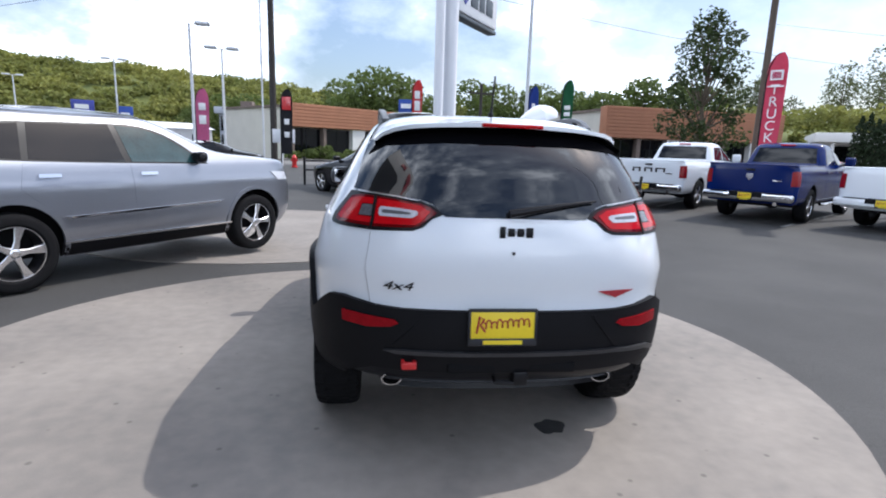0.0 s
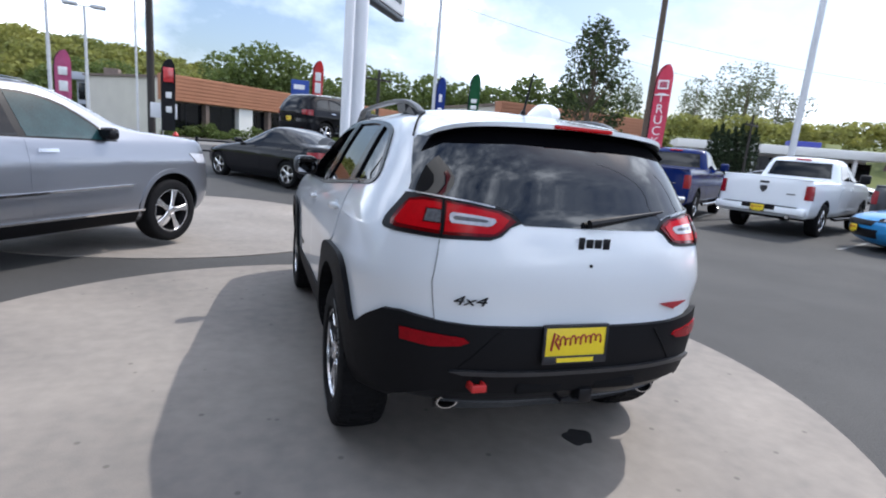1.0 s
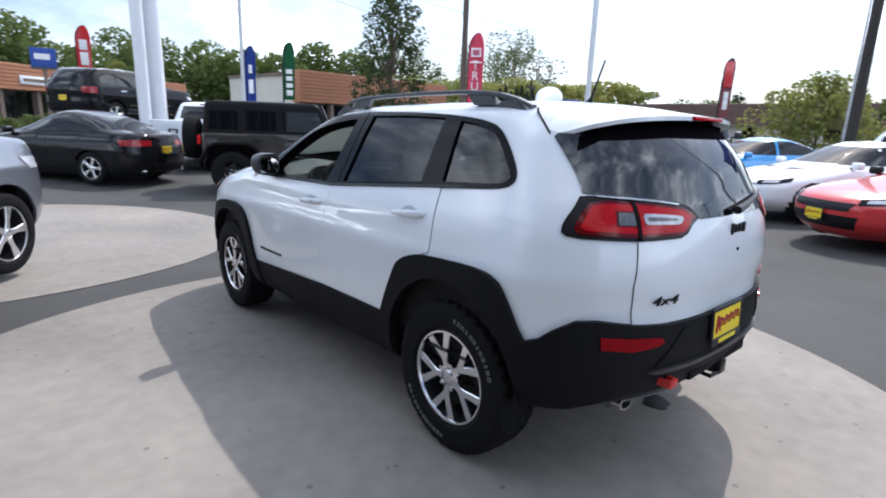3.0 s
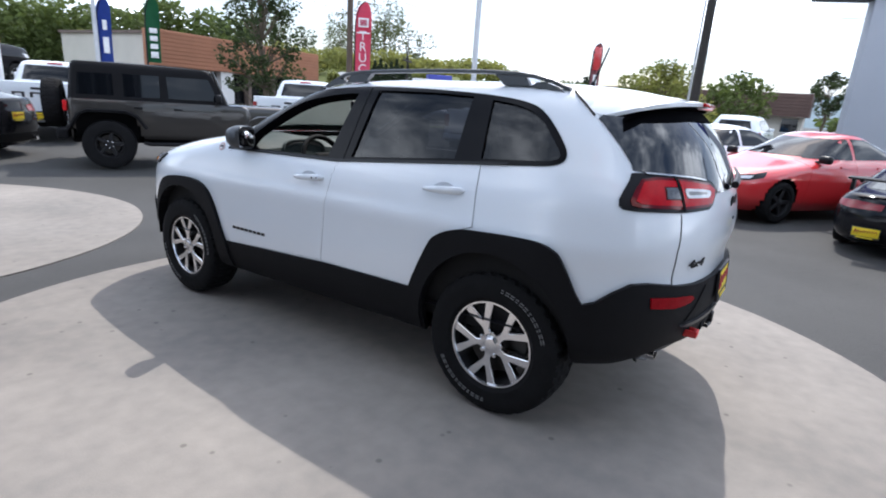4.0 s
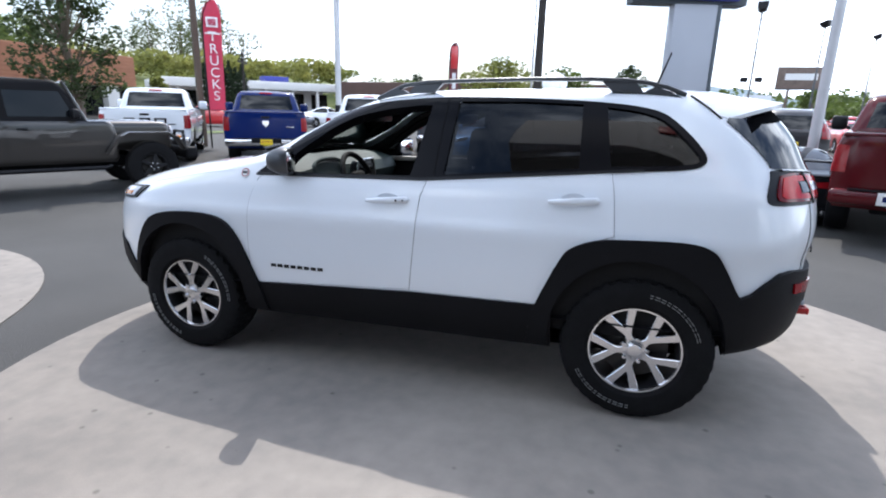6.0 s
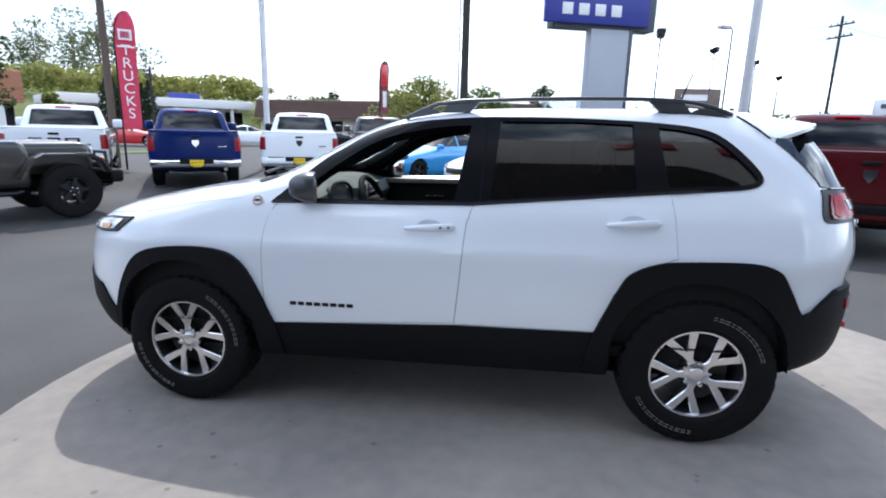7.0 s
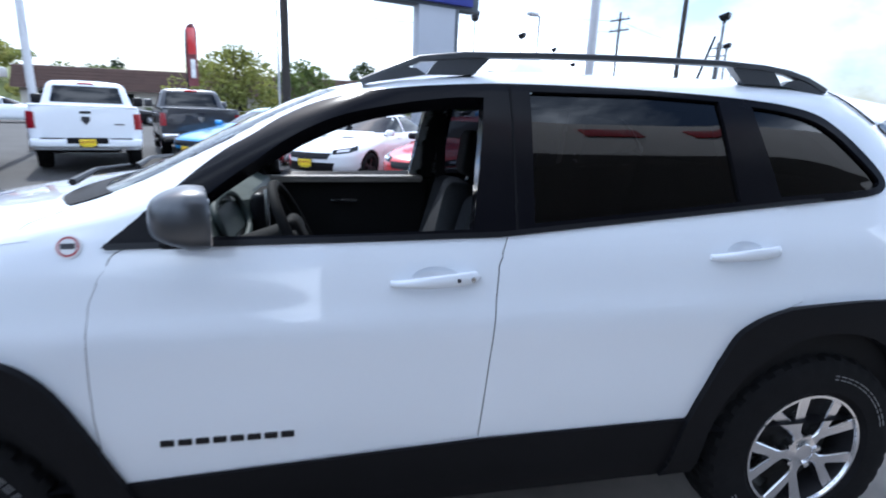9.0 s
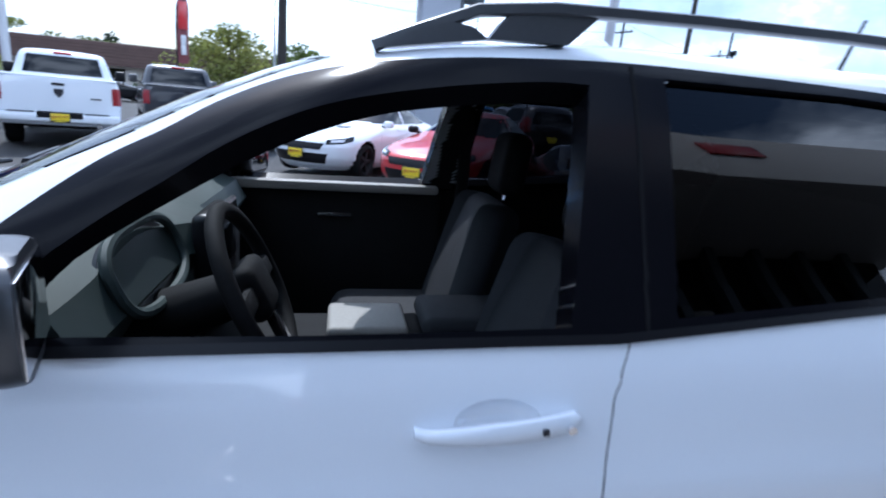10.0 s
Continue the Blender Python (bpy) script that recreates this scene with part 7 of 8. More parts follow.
# road, verge and painted lines
def strip(name, a, b, width, mat, lift, label, category, kind="structure"):
    a, b = Vector((*a, 0)), Vector((*b, 0))
    d = (b - a).normalized()
    s = Vector((-d.y, d.x, 0)) * width / 2
    n = max(1, int((b - a).length / 3))
    bm = bmesh.new()
    rows = [[bm.verts.new((p.x, p.y, ground_z(p.x, p.y) + lift)) for p in (a + (b - a) * k / n + s, a + (b - a) * k / n - s)] for k in range(n + 1)]
    for r0, r1 in zip(rows, rows[1:]):
        bm.faces.new((r0[0], r0[1], r1[1], r1[0]))
    bm.normal_update()
    if bm.faces[:][0].normal.z < 0:
        bmesh.ops.reverse_faces(bm, faces=bm.faces[:])
    return tagged(part(name, bm, mat), label, category, kind=kind)


strip("road", (-140, 24), (36, 46), 9, ROADMAT, 0.004, "pale grey street behind the lot", "road")
strip("road", (36, 46), (78, -50), 9, ROADMAT, 0.006, "pale grey street along the far side", "road")
strip("verge", (-60, 42), (20, 51.5), 4.5, GRASS, 0.02, "mown grass verge before the shops", "grass")
strip("verge", (14, 25), (26, 18), 2.2, GRASS, 0.02, "narrow grass strip beside the pickups", "grass")
LINE = material("worn_line_paint", (0.34, 0.34, 0.33), rough=0.8, alt=(0.12, 0.12, 0.12), scale=3, fine=40)
for a, b in (((7.6, 11.6), (11.0, 15.0)), ((8.6, 7.9), (12.6, 10.6)), ((10.3, 5.0), (15.2, 6.8))):
    strip("bay_line", a, b, 0.10, LINE, 0.003, "worn white parking line on asphalt", "line")
kerb = bmesh.new()
for k in range(40):
    x = -60 + 2 * k
    y = 39.4 + (x + 60) * 0.119
    add_box(kerb, (x, y - 0.08, -0.05), (x + 1.97, y + 0.08, 0.14), 0.02, 1)
tagged(part("kerb", kerb, CONCRETE), "pale concrete kerb along the verge", "kerb", kind="structure")


# ---- buildings ----
def facade(name, p0, p1, height, depth, label, category="building"):
    """An empty at the left end of a front wall, x along it, y into the building."""
    a, b = Vector((*p0, 0)), Vector((*p1, 0))
    yaw = math.degrees(math.atan2(b.y - a.y, b.x - a.x))
    return thing(name, pose(a.x, a.y, 0, 0, 0, yaw), label, category), (b - a).length


def shop(p0, p1, h, depth, band, mat, label, bays=9, ribs=True, sign=None):
    """A single-storey shop: a deep clad fascia over piers and dark glass."""
    b, w = facade("shop_building", p0, p1, h, depth, label)
    part("wall", box((0, 0.8, 0), (w, depth, h - 0.3)), PLASTER, b)
    fas = part("fascia", box((-0.3, -0.2, band), (w + 0.3, 0.9, h), 0.03), mat, b, "clad fascia band")
    part("roof", box((-0.2, 0.4, h - 0.35), (w + 0.2, depth, h - 0.15)), STONE, b)
    if ribs:
        n = int((h - band) / 0.28)
        for k in range(n):
            z = band + (k + 0.5) * (h - band) / n
            part("cladding_board", box((-0.32, -0.235, z - 0.10), (w + 0.32, -0.195, z + 0.10), 0.012, 1), mat, fas)
    step = w / bays
    for k in range(bays):
        x = k * step
        pale = k % 3 == 2
        part("pier", box((x, 0.0, 0), (x + (step * 0.45 if pale else 0.35), 0.82, band)), WALLWHITE if pale else STONE, b)
        x0 = x + (step * 0.45 if pale else 0.35) + 0.02
        win = part("shop_window", box((x0, 0.55, 0.35), (x + step - 0.02, 0.60, band - 0.1)), DARKGLASS, b)
        part("window_frame", box((x0, 0.50, 0.25), (x + step - 0.02, 0.62, 0.37)), SATIN, win)
        part("mullion", box(((x0 + x + step) / 2 - 0.04, 0.52, 0.35), ((x0 + x + step) / 2 + 0.04, 0.62, band - 0.1)), SATIN, win)
    if sign:
        s = part("shop_sign", box((w * sign, -0.30, band + 0.5), (w * sign + 3.2, -0.24, band + 1.2), 0.02), SIGNWHITE, b, "white shop sign with plain bars")
        part("sign_print", box((w * sign + 0.3, -0.32, band + 0.72), (w * sign + 2.9, -0.30, band + 0.98)), STONE, s)
    return b


shop(along(-6.9, 48), along(16.2, 75), 5.1, 12, 3.0, TERRACOTTA, "low shop with a terracotta fascia and dark glass", 10, True, 0.35)
shop(along(27.6, 46), along(42.1, 58), 5.4, 12, 2.8, TERRACOTTA, "terracotta-clad shop behind the street tree", 6, True, None)

# brown mansard building
bb, bw = facade("brown_roofed_building", along(61.0, 66), along(89.8, 58), 4.4, 10, "low plaster building with a brown mansard roof")
part("wall", box((0.4, 0.5, 0), (bw - 0.4, 10, 2.6)), PLASTER, bb)
man = bmesh.new()
prof = [(-0.5, 2.3), (-0.3, 2.35), (0.5, 4.35), (0.9, 4.4), (9.5, 4.4), (10.2, 2.4)]
for x in (0.0, bw):
    vs = [man.verts.new((x, y, z)) for y, z in prof]
    man.faces.new(vs)
vv = man.verts[:]
for k in range(len(prof)):
    man.faces.new((vv[k], vv[(k + 1) % len(prof)], vv[len(prof) + (k + 1) % len(prof)], vv[len(prof) + k]))
bmesh.ops.recalc_face_normals(man, faces=man.faces)
mroof = part("roof", man, BROWNROOF, bb, "brown shingled mansard roof")
for k in range(6):
    z = 2.5 + k * 0.3
    y = -0.3 + (z - 2.35) * 0.4
    part("shingle_course", box((0, -0.03, -0.02), (bw, 0.01, 0.14), m=Matrix.Translation((0, y, z)) @ Matrix.Rotation(radians(-22), 4, "X")), BROWNROOF, mroof)
for k in range(9):
    x = 2 + k * (bw - 4) / 8
    d = part("window", box((x, 0.44, 0.9), (x + 1.3, 0.52, 2.1)), DARKGLASS, bb)
    part("window_frame", box((x - 0.08, 0.42, 0.82), (x + 1.38, 0.48, 0.9)), WALLWHITE, d)
part("door", box((bw * 0.52, 0.42, 0), (bw * 0.52 + 1.0, 0.52, 2.1)), STONE, bb)

# white low building with a flat canopy
wb_, ww = facade("white_canopy_building", along(45.0, 64), along(60.4, 69), 4.0, 10, "long low white building with a flat canopy")
part("wall", box((0, 3.0, 0), (ww, 12, 3.6)), WALLWHITE, wb_)
part("canopy", box((-0.5, -0.5, 3.2), (ww + 0.5, 12.5, 4.1), 0.05), WALLWHITE, wb_, "white flat canopy roof")
for k in range(6):
    x = ww * (k + 0.3) / 6
    part("post", box((x, -0.2, 0), (x + 0.3, 0.1, 3.2)), WALLWHITE, wb_)
    part("dark_bay", box((x + 0.6, 2.9, 0.3), (x + ww / 6 - 0.4, 3.02, 2.9)), DARKGLASS, wb_)
part("roof_unit", box((ww * 0.62, 4, 4.1), (ww * 0.62 + 3, 6, 4.9), 0.05), SIGNBLUE, wb_, "blue roof unit")

# glass-fronted two-storey building and sheds on the far side of the street
gb, gw = facade("glass_fronted_building", along(-14.6, 78), along(-9.0, 76), 5.8, 9, "glass-fronted two-storey building with a stone pier")
part("wall", box((0, 0.3, 0), (gw, 9, 5.5)), PYLON, gb)
part("fascia", box((-0.4, -0.6, 5.2), (gw + 0.4, 9, 6.1), 0.05), PYLON, gb)
part("stone_pier", box((gw * 0.42, -0.9, 0), (gw * 0.62, 0.4, 6.9), 0.05), STONE, gb)
for k in range(5):
    for z in (0.4, 2.9):
        x = gw * k / 5 + 0.15
        if not gw * 0.38 < x + 0.6 < gw * 0.66:
            part("window", box((x, 0.2, z), (x + gw / 5 - 0.3, 0.31, z + 2.0), 0.02), DARKGLASS, gb)
sb, sw = facade("white_shed", along(-33, 84), along(-15.4, 92), 4, 9, "long white low shed beyond the street")
part("wall", box((0, 0, 0), (sw, 9, 3.3)), WALLWHITE, sb)
part("roof", prism([(-0.4, 3.2), (4.5, 4.2), (9.4, 3.2)], -0.4, sw + 0.4, Matrix(((0, 0, 1, 0), (1, 0, 0, 0), (0, 1, 0, 0), (0, 0, 0, 1)))), SIGNWHITE, sb)
for k in range(7):
    part("window", box((sw * (k + 0.2) / 7, -0.05, 1.0), (sw * (k + 0.2) / 7 + 2.2, 0.02, 2.4)), DARKGLASS, sb)
cb, cw = facade("block_building", along(121.6, 58), along(129, 56), 6, 8, "boxy building with grey, blue and white bands")
for k, (z0, z1, mt) in enumerate(((0, 1.6, STONE), (1.6, 2.6, SIGNWHITE), (2.6, 3.9, SIGNBLUE), (3.9, 5.0, SIGNWHITE))):
    part("wall_band", box((0, 0.02 * k, z0), (cw, 8, z1)), mt, cb)
for k in range(4):
    part("window", box((1 + k * cw / 4, -0.06, 0.4), (1 + k * cw / 4 + 1.2, 0.0, 1.4)), DARKGLASS, cb)

# the dealer's showroom behind the camera, which the side glass mirrors
db, dw = facade("showroom_building", (-6.2, 2.0), (-6.2, -12.0), 8, 10, "white showroom with a deep fascia over dark glass")
part("wall", box((0, -11, 0), (dw, -3.0, 10.3)), WALLWHITE, db)
part("fascia", box((-0.5, -3.2, 8.0), (dw + 0.5, 0.0, 10.6), 0.05), WALLWHITE, db, "deep white fascia")
for k in range(11):
    x = dw * k / 11
    part("showroom_window", box((x + 0.12, -3.0, 0.15), (x + dw / 11 - 0.02, -2.92, 8.0)), DARKGLASS, db)
    part("column", box((x - 0.12, -2.92, 0), (x + 0.12, -2.6, 8.0)), PYLONDARK, db)
for k in range(3):
    part("fascia_sign", box((dw * 0.20 + k * 2.6, 0.0, 9.2), (dw * 0.20 + k * 2.6 + 1.4, 0.1, 9.9), 0.05), RED, db, "plain red sign panel")


# ---- signs, poles, flags ----
def post(name, x, y, h, r, mat, label, category="pole"):
    t = thing(name, pose(x, y, ground_z(x, y)), label, category)
    part("shaft", tube([(0, 0, 0), (0, 0, h * 0.5), (0, 0, h)], [r, r * 0.9, r * 0.75], 14), mat, t)
    return t


def lamp_post(az, dist, h=10.0, heads=2, yaw=0, r=0.11, mat=POLEGREY, group="lot lamp posts"):
    x, y = along(az, dist)
    t = post("lamp_post", x, y, h, r, mat, "tall grey lot lamp post with box heads", "lamp post")
    tagged(t, group=group)
    for k in range(heads):
        m = Matrix.Rotation(radians(yaw + 180 * k), 4, "Z")
        part("arm", tube([(0, 0, h - 0.05), (0.7, 0, h + 0.02)], 0.04, 8), mat, t, m=m)
        hd = part("lamp_head", box((0.35, -0.28, h - 0.06), (1.25, 0.28, h + 0.14), 0.04), POLEGREY if heads else SATIN, t, m=m)
        part("lamp_lens", box((0.42, -0.22, h - 0.085), (1.18, 0.22, h - 0.055), 0.01), CLEARLENS, hd)
    part("base", lathe([(0, r * 2.4), (0.5, r * 2.4), (0.55, r * 1.2)], 16, "Z"), CONCRETE, t)
    return t


for az, d, h, n, yw in ((-16.1, 36, 8.8, 1, 10), (-13.4, 43, 8.5, 2, 10), (-23.3, 68, 10, 2, 20), (-30.9, 98, 10, 2, 20)):
    lamp_post(az, d, h, n, yw)


def flood_lamp(x, y, h, yaw, size=1.0, tilt=18, low=False):
    """A slim post with one deep flood head on top; low: a second, smaller pair of heads further down."""
    t = post("flood_lamp", x, y, h - 0.35 * size, 0.085, GUNMETAL, "slim dark grey lot post with one flood head", "lamp post")
    tagged(t, group="far lot flood lamps")
    bm = bmesh.new()
    lo, hi = [(-0.24, -0.30), (0.24, -0.30), (0.24, 0.30), (-0.24, 0.30)], [(-0.36, -0.44), (0.36, -0.44), (0.36, 0.44), (-0.36, 0.44)]
    a, b, c = ([bm.verts.new((x_, y_, z)) for x_, y_ in ring] for ring, z in ((lo, -0.42), (hi, -0.05), (hi, 0.10)))
    for r0, r1 in ((a, b), (b, c)):
        for k in range(4):
            bm.faces.new((r0[k], r0[(k + 1) % 4], r1[(k + 1) % 4], r1[k]))
    bm.faces.new(a[::-1])
    bm.faces.new(c)
    bmesh.ops.bevel(bm, geom=bm.edges[:], offset=0.05, segments=2, affect="EDGES")
    m = pose(0, 0, h, 0, 0, yaw) @ pose(0, 0, 0, tilt, 0, 0) @ Matrix.Scale(size, 4)
    head = part("lamp_head", bm, SATIN, t, "dark deep flood head", m)
    part("lamp_lens", box((-0.26, -0.34, 0.09), (0.26, 0.34, 0.115), 0.01), CLEARLENS, head)
    part("bracket", box((-0.10, -0.05, h - 0.62 * size), (0.10, 0.05, h - 0.30 * size), 0.02), SATIN, t)
    if low:
        for k in (-1, 1):
            part("low_head", box((k * 0.55 - 0.3, -0.22, h * 0.42), (k * 0.55 + 0.3, 0.22, h * 0.42 + 0.4), 0.08), SATIN, t, m=pose(0, 0, 0, 0, 0, yaw))
    return t


for x, y, h, yw, size, low in ((50.2, -10.5, 10.6, 80, 1.15, True), (52.0, -15.8, 9.4, 130, 0.9, False), (67.4, -25.2, 10.2, 150, 0.9, False), (70.6, -29.3, 8.8, 150, 0.9, False),
                               (23.9, -17.5, 6.9, 125, 0.6, False), (33.6, -25.1, 7.0, 125, 0.6, False), (45.2, -34.6, 7.1, 125, 0.65, False)):
    flood_lamp(x, y, h, yw, size, low=low)
lamp_post(107.3, 44, 9.0, 1, 120, 0.09, GUNMETAL)
lamp_tall = lamp_post(59.7, 20.4, 10.5, 2, 60, 0.11)
lamp_near = post("lamp_pole", 9.05, -3.6, 13, 0.10, POLEGREY, "pale grey lamp pole among parked cars")
part("base", lathe([(0, 0.3), (0.6, 0.3), (0.65, 0.15)], 16, "Z"), CONCRETE, lamp_near)
lamp_flag = post("lamp_pole", 5.57, 19.03, 9, 0.075, POLEGREY, "pale lamp pole carrying a blue flag")


def utility_pole(x, y, h, r, mat, label, arms=1):
    t = post("utility_pole", x, y, h, r, mat, label)
    for k in range(arms):
        z = h - 0.8 - 1.1 * k
        c = part("cross_arm", box((-1.3, -0.07, z - 0.07), (1.3, 0.07, z + 0.07), 0.01), mat, t, m=Matrix.Rotation(0.4, 4, "Z"))
        for q in (-1.1, -0.4, 0.4, 1.1):
            part("insulator", lathe([(z + 0.07, 0.03), (z + 0.15, 0.06), (z + 0.2, 0.03), (z + 0.26, 0.05)], 10, "Z"), SATIN, c, m=Matrix.Translation((q, 0, 0)))
    return t


utility_pole(-6.96, 32.1, 14, 0.21, DARKPOLE, "brown wooden utility pole by the street")
utility_pole(12.66, 14.5, 10, 0.125, WOODPOLE, "weathered wooden pole beside the crimson flag")
utility_pole(27.2, 4.57, 15, 0.23, DARKPOLE, "dark wooden pole beyond the pickups")
post("thin_pole", 27.9, 5.0, 13, 0.06, POLEGREY, "thin pale pole beside the dark pole")
utility_pole(*along(115.7, 65), 13, 0.16, DARKPOLE, "far dark utility pole with a cross arm", 2)
utility_pole(*along(120.6, 40), 14, 0.17, DARKPOLE, "dark utility pole behind the maroon pickup")
utility_pole(*along(125.0, 90), 13, 0.16, DARKPOLE, "far dark utility pole with a cross arm", 2)
utility_pole(*along(51.6, 48), 5.6, 0.10, DARKPOLE, "short dark pole by the hedge")
utility_pole(*along(14.0, 45), 7.0, 0.16, DARKPOLE, "short dark pole before the shops")
post("thin_pole", -8.4, 36.2, 12, 0.07, POLEGREY, "thin white pole next to the utility pole")

wires = bmesh.new()
for a, b, sag in (((-90, 75, 12.5), (-6.96, 32.1, 13.2), 1.2), ((-90, 75, 11.5), (-6.96, 32.1, 12.1), 1.3), ((-6.96, 32.1, 13.2), (70, 60, 13), 1.4), (along(91, 60) + (13,), along(115.7, 65) + (12.1,), 0.5), (along(115.7, 65) + (12.1,), along(125, 90) + (12.1,), 0.6), (along(85, 60) + (11.2,), along(115.7, 65) + (11.0,), 0.7), (along(40, 60) + (14,), along(64, 120) + (16,), 0.8)):
    a, b = Vector(a), Vector(b)
    add_tube(wires, [a + (b - a) * k / 12 - Vector((0, 0, sag * 4 * (k / 12) * (1 - k / 12))) for k in range(13)], 0.018, 4)
tagged(part("overhead_wires", wires, SATIN), "thin dark overhead wires between the poles", "wires", kind="stuff")

# dealer sign on two white posts
sg = thing("roadside_sign", pose(1.86, 16.8, 0, 0, 0, 55.5), "tall white sign panel on two white posts", "sign")
part("post", tube([(-0.28, 0.1, 0), (-0.28, 0.1, 12)], 0.17, 18), SIGNWHITE, sg)
part("post", tube([(0.22, -0.1, 0), (0.22, -0.1, 12)], 0.24, 18), SIGNWHITE, sg)
pn = part("sign_panel", box((0.45, -0.26, 6.35), (4.1, 0.26, 11.0), 0.12), SIGNWHITE, sg)
part("panel_rim", box((0.40, -0.20, 6.2), (4.15, 0.20, 6.34), 0.03), PYLONDARK, pn)
for x0, x1 in ((1.42, 2.05), (2.2, 2.7), (2.85, 3.5)):
    part("sign_mark", box((x0, -0.29, 6.72), (x1, -0.262, 7.34), 0.01), PYLONDARK, pn)
part("sign_shield", prism([(0.65, 7.45), (1.22, 7.45), (1.22, 6.92), (0.93, 6.66), (0.65, 6.92)], 0.262, 0.29, Matrix(((1, 0, 0, 0), (0, 0, -1, 0), (0, 1, 0, 0), (0, 0, 0, 1)))), SIGNBLUE, pn)

# grey pylon with a blue sign
py = thing("pylon_sign", pose(23.6, -1.7, 0, 0, 0, -70), "broad pale grey pylon with a blue sign panel", "sign")
part("pylon_shaft", box((0, -0.1, 0), (1.95, 0.5, 9.0), 0.04), PYLON, py)
part("pylon_edge", box((1.95, -0.12, 0), (2.12, 0.55, 9.0), 0.02), PYLONDARK, py)
sp_ = part("sign_panel", box((-2.4, -0.35, 6.4), (2.75, -0.1, 8.85), 0.03), SIGNBLUE, py, "blue sign panel")
part("panel_back", box((-1.9, -0.12, 6.25), (3.2, 0.7, 8.95), 0.03), PYLONDARK, py)
for k in range(4):
    part("sign_mark", box((-1.6 + k * 0.8, -0.38, 6.75), (-1.1 + k * 0.8, -0.34, 7.25), 0.01), OFFWHITE, sp_)


def board(az, dist, z0, z1, width, mat, label, posts=2, turn=0):
    x, y = along(az, dist)
    t = thing("billboard", pose(x, y, 0, 0, 0, -az + turn), label, "sign")
    b = part("board", box((-width / 2, -0.15, z0), (width / 2, 0.15, z1), 0.03), mat, t)
    part("board_rim", box((-width / 2 - 0.06, -0.10, z0 - 0.12), (width / 2 + 0.06, 0.12, z0 + 0.02)), PYLONDARK, b)
    part("print", box((-width * 0.35, -0.18, z0 + (z1 - z0) * 0.4), (width * 0.25, -0.15, z0 + (z1 - z0) * 0.7)), OFFWHITE if mat is not SIGNWHITE else PYLONDARK, b, "plain print bar")
    for k in range(posts):
        xx = (k - (posts - 1) / 2) * width * 0.5
        part("post", tube([(xx, 0.1, 0), (xx, 0.1, z0 + 0.1)], 0.13, 10), STONE, t)
    return t


board(105.3, 72, 4.7, 7.0, 5.2, STONE, "dark brown billboard on posts", 2, 12)
board(102.0, 60, 2.2, 3.6, 2.4, SIGNWHITE, "small white roadside sign board", 1)
board(120.6, 66, 3.9, 5.3, 4.0, SIGNWHITE, "grey-white roadside sign board", 1)
board(5.7, 47, 4.4, 5.7, 1.5, FLAGBLUE, "small blue and red shop sign board", 1)
board(-26.0, 60, 3.6, 5.0, 1.9, SIGNBLUE, "blue roadside sign board", 2)
board(-22.6, 62, 2.6, 4.7, 1.3, FLAGBLUE, "blue pillar sign board", 1)
small = thing("notice_board", pose(-6.2, 30.5, 0), "white notice board on a thin post", "sign")
part("post", tube([(0, 0, 0), (0, 0, 2.1)], 0.05, 8), SIGNWHITE, small)
part("board", box((-0.55, -0.04, 1.5), (0.75, 0.04, 2.3), 0.01), SIGNWHITE, small)
hyd = thing("fire_hydrant", pose(-5.7, 31.8, 0), "red fire hydrant at the foot of the pole", "hydrant")
part("barrel", lathe([(0, 0.2), (0.06, 0.2), (0.08, 0.14), (0.55, 0.14), (0.6, 0.17), (0.72, 0.1), (0.8, 0.03)], 16, "Z"), WARN, hyd)
part("outlet", tube([(-0.22, 0, 0.45), (0.22, 0, 0.45)], 0.07, 10), WARN, hyd)


def feather_flag(x, y, bottom, top, width, mat, label, turn=0, words=None, blaze=None):
    """A tall feather banner: a bent pole and a cloth with a rounded, slanted top."""
    t = thing("feather_flag", pose(x, y, ground_z(x, y), 0, 0, turn), label, "flag", "feather flags")
    h = top - bottom
    bend = [(-width / 2, 0, 0), (-width / 2, 0, bottom), (-width / 2, 0, top - 0.9), (-width * 0.42, 0, top - 0.45), (-width * 0.2, 0, top - 0.12), (width * 0.05, 0, top)]
    part("pole", tube(bend, [0.03, 0.03, 0.022, 0.018, 0.014, 0.01], 8), SATIN, t)
    n = 36
    bm = bmesh.new()
    rows = []
    for k in range(n + 1):
        q = 1 - (1 - k / n) ** 1.4
        z = bottom + h * q
        head = max(0.0, (z - (top - 1.15 * width)) / (1.15 * width))
        left = -width / 2 + 0.62 * width * (1 - math.sqrt(max(0.0, 1 - head ** 2.2)))
        right = width / 2 - 0.10 * width * (1 - q) - 0.30 * width * head ** 3
        rows.append([bm.verts.new((left + (right - left) * s / 5, 0.05 * math.sin(q * 7 + s * 0.9) * s / 5, z)) for s in range(6)])
    for a, b in zip(rows, rows[1:]):
        for s in range(5):
            bm.faces.new((a[s], a[s + 1], b[s + 1], b[s]))
    bmesh.ops.solidify(bm, geom=bm.faces[:], thickness=0.006)
    cloth = part("cloth", bm, mat, t)
    if words:
        for k, c in enumerate(words):
            z = top - h * 0.33 - k * h * 0.108
            part("letter", text_mesh(c, h * 0.125, 0.004, "letter", OFFWHITE), None, cloth, "white capital letter", pose(-0.02 * width, -0.075, z, 90, 0, 0))
    for zz, ww2, hh, mt in blaze or ():
        part("print", box((-width * ww2 / 2, -0.09, bottom + h * zz - hh / 2), (width * ww2 / 2, -0.07, bottom + h * zz + hh / 2), 0.01), mt, cloth)
    return t


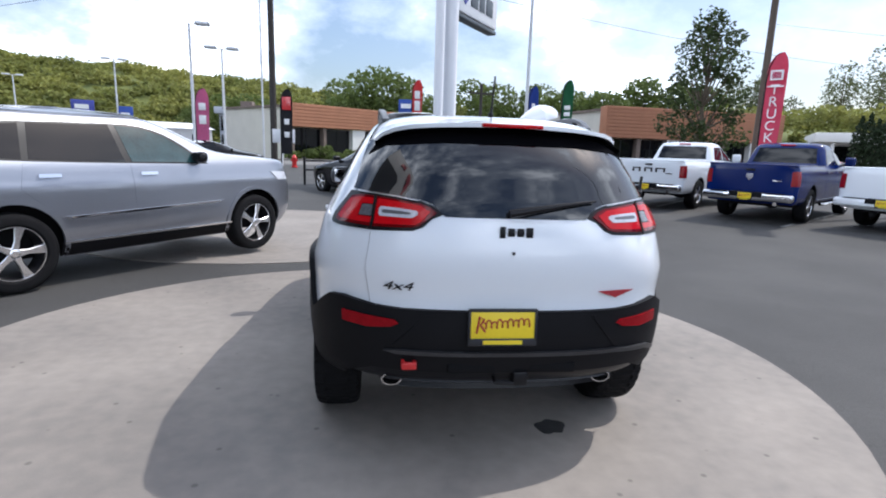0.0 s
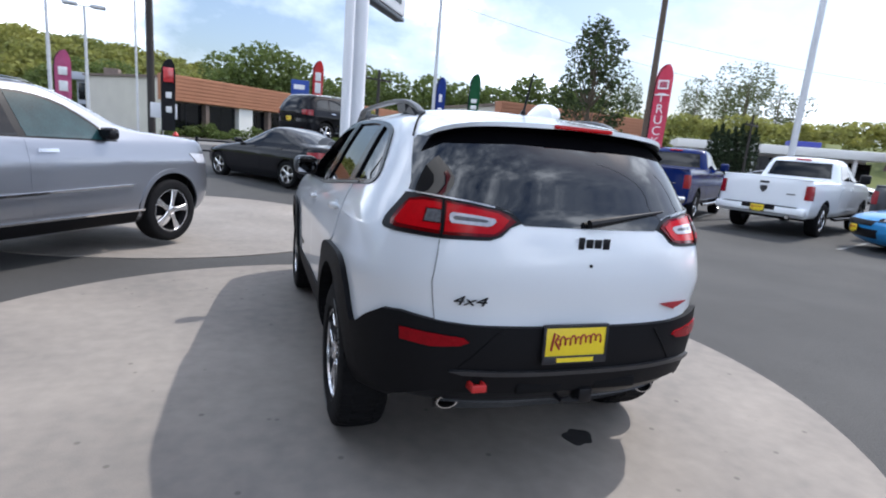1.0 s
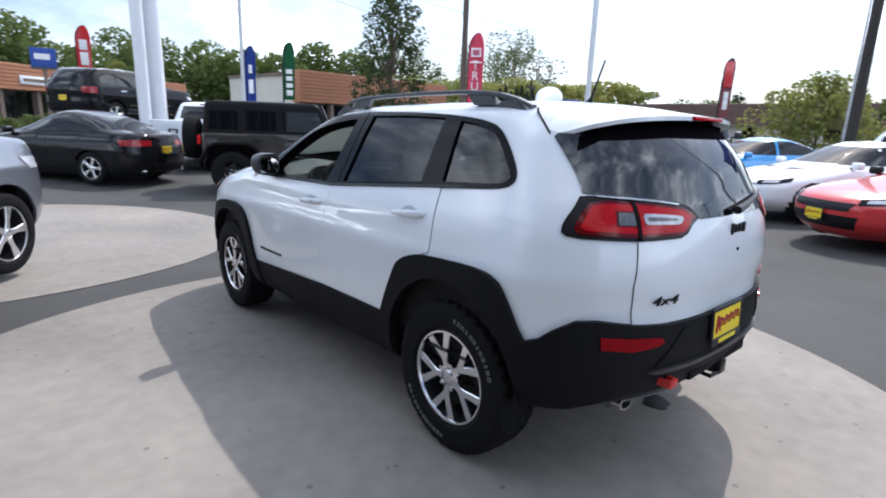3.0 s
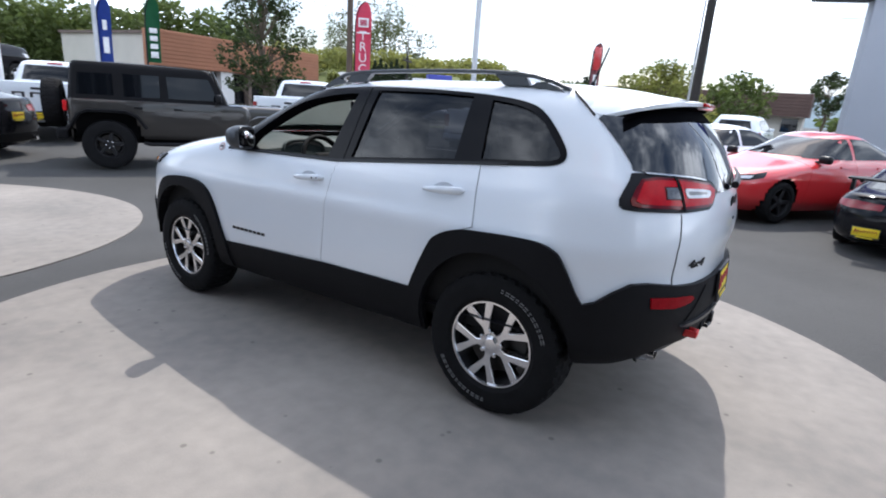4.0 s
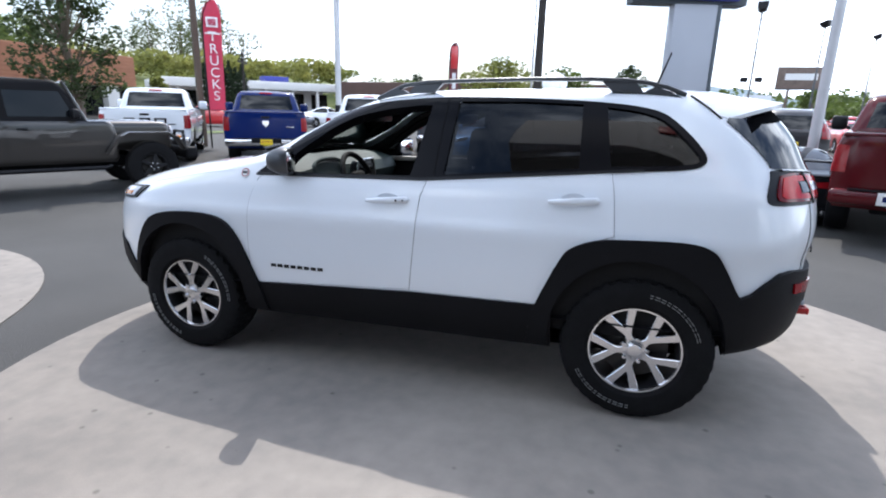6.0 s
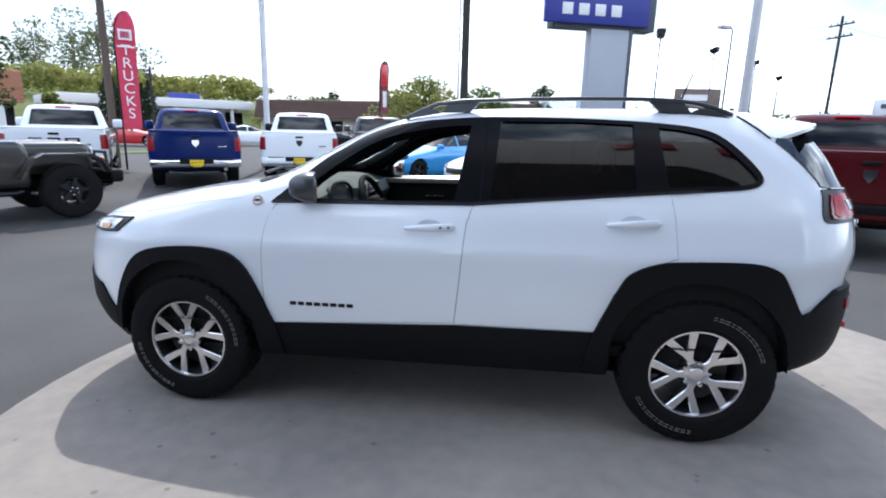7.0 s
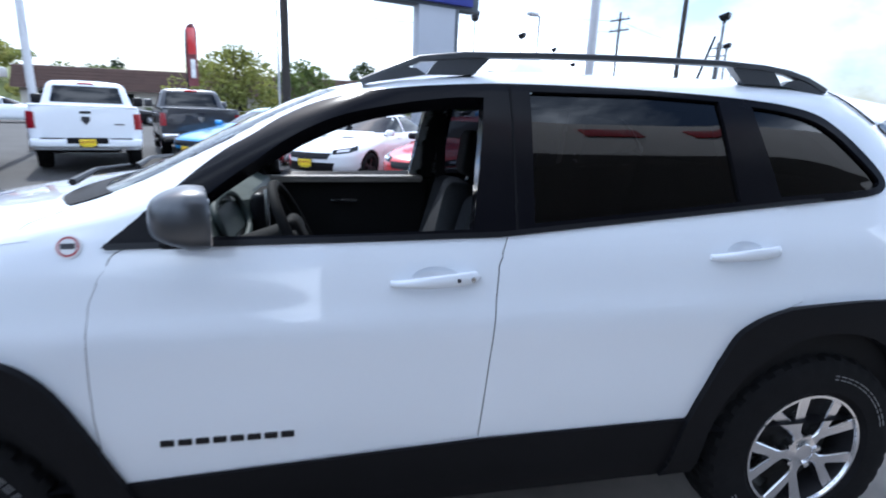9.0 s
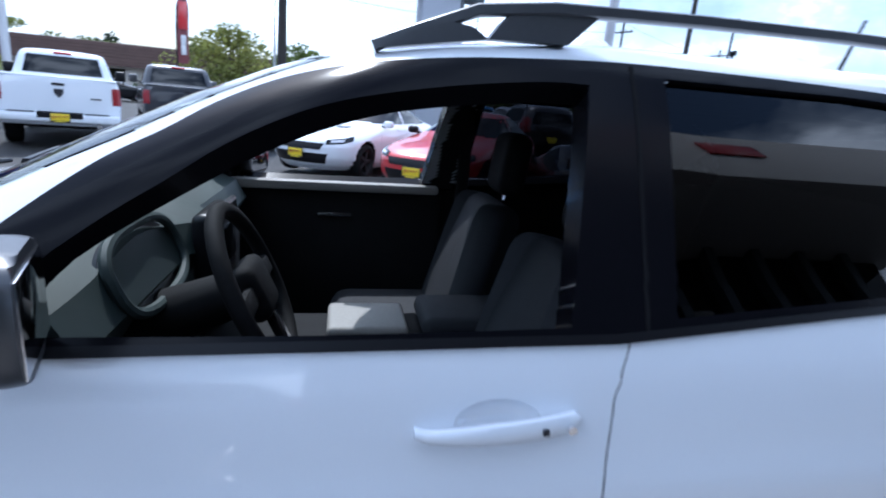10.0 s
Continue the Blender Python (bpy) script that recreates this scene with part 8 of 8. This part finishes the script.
feather_flag(12.3, 13.45, 1.3, 4.85, 0.60, FLAGRED, "crimson feather flag with white capital letters", -48, "TRUCKS", ((0.80, 0.62, 0.32, OFFWHITE), (0.80, 0.46, 0.22, FLAGRED), (0.70, 0.8, 0.05, OFFWHITE)))
feather_flag(7.02, 18.18, 2.2, 4.3, 0.46, FLAGGREEN, "green feather flag with white print bars", -25, None, ((0.12, 0.5, 0.2, OFFWHITE), (0.25, 0.5, 0.16, OFFWHITE), (0.37, 0.5, 0.16, OFFWHITE), (0.49, 0.5, 0.16, OFFWHITE)))
feather_flag(5.85, 19.0, 2.0, 4.1, 0.42, FLAGBLUE, "blue feather flag with white print bars", -20, None, ((0.3, 0.4, 0.5, OFFWHITE), (0.6, 0.3, 0.3, OFFWHITE)))
feather_flag(1.52, 25.4, 2.9, 4.9, 0.55, RED, "red and white feather flag by the shops", -10, None, ((0.35, 0.5, 0.5, OFFWHITE), (0.62, 0.5, 0.4, OFFWHITE)))
feather_flag(19.3, 7.03, 2.1, 4.25, 0.40, FLAGDUSK, "dark feather flag with a red top", -66, None, ((0.72, 0.7, 0.9, RED), (0.35, 0.4, 0.35, OFFWHITE), (0.2, 0.4, 0.3, OFFWHITE)))
feather_flag(-5.5, 28.0, 0.9, 4.4, 0.66, FLAGBLACK, "black and red feather flag by the utility pole", 5, None, ((0.78, 0.7, 0.7, RED), (0.5, 0.4, 0.3, OFFWHITE), (0.3, 0.4, 0.3, OFFWHITE)))
feather_flag(-10.45, 29.7, 1.5, 4.4, 0.75, FLAGPINK, "pink feather flag with white print bars", 10, None, ((0.4, 0.5, 0.5, OFFWHITE), (0.65, 0.5, 0.4, OFFWHITE)))

# low black rail fence by the black saloon
for k in range(3):
    f = thing("rail_fence", on_ground(-3.2 + 1.35 * k, 17.2 + 0.25 * k, 78), "low black metal rail fence section", "fence", "rail fence sections")
    for x in (0.0, 1.25):
        part("post", tube([(0, x, 0), (0, x, 1.0)], 0.045, 8), SATIN, f)
    for z in (0.55, 0.88):
        part("rail", tube([(0, 0, z), (0, 1.25, z)], 0.03, 8), SATIN, f)

# far rows of parked cars
FARCOLOURS = (WHITE, SILVER, CHARCOAL, RED, WHITE, SKYBLUE, SILVER, BLACK)
made = {}
rng1 = random.Random(9)
k = 0
for row in range(3):
    for i in range(9):
        x, y = 26 + row * 13 + rng1.uniform(-0.4, 0.4), -7.5 - i * 2.9 - row * 1.5
        col = FARCOLOURS[(i * 3 + row * 5) % 8]
        m = on_ground(x, y, 90 + rng1.uniform(-4, 4))
        key = (col.name, k % 3 == 0)
        if key in made:
            copy_thing(made[key], m)
        elif k % 3 == 0:
            made[key] = big_suv(m, col, "parked off-road estate in the far rows", "suv", group="cars in the far rows")
        else:
            made[key] = saloon(m, col, "parked saloon in the far rows", group="cars in the far rows")
        k += 1
for x, y, hd, col in ((33, 22, 150, WHITE), (30, 24.5, 150, SILVER), (34.5, 16.5, 150, BLACK), (27, 27.5, 150, RED)):
    key = (col.name, False)
    if key in made:
        copy_thing(made[key], on_ground(x, y, hd))
    else:
        made[key] = saloon(pose(x, y, 0, 0, 0, -hd), col, "parked saloon in the far rows", group="cars in the far rows")
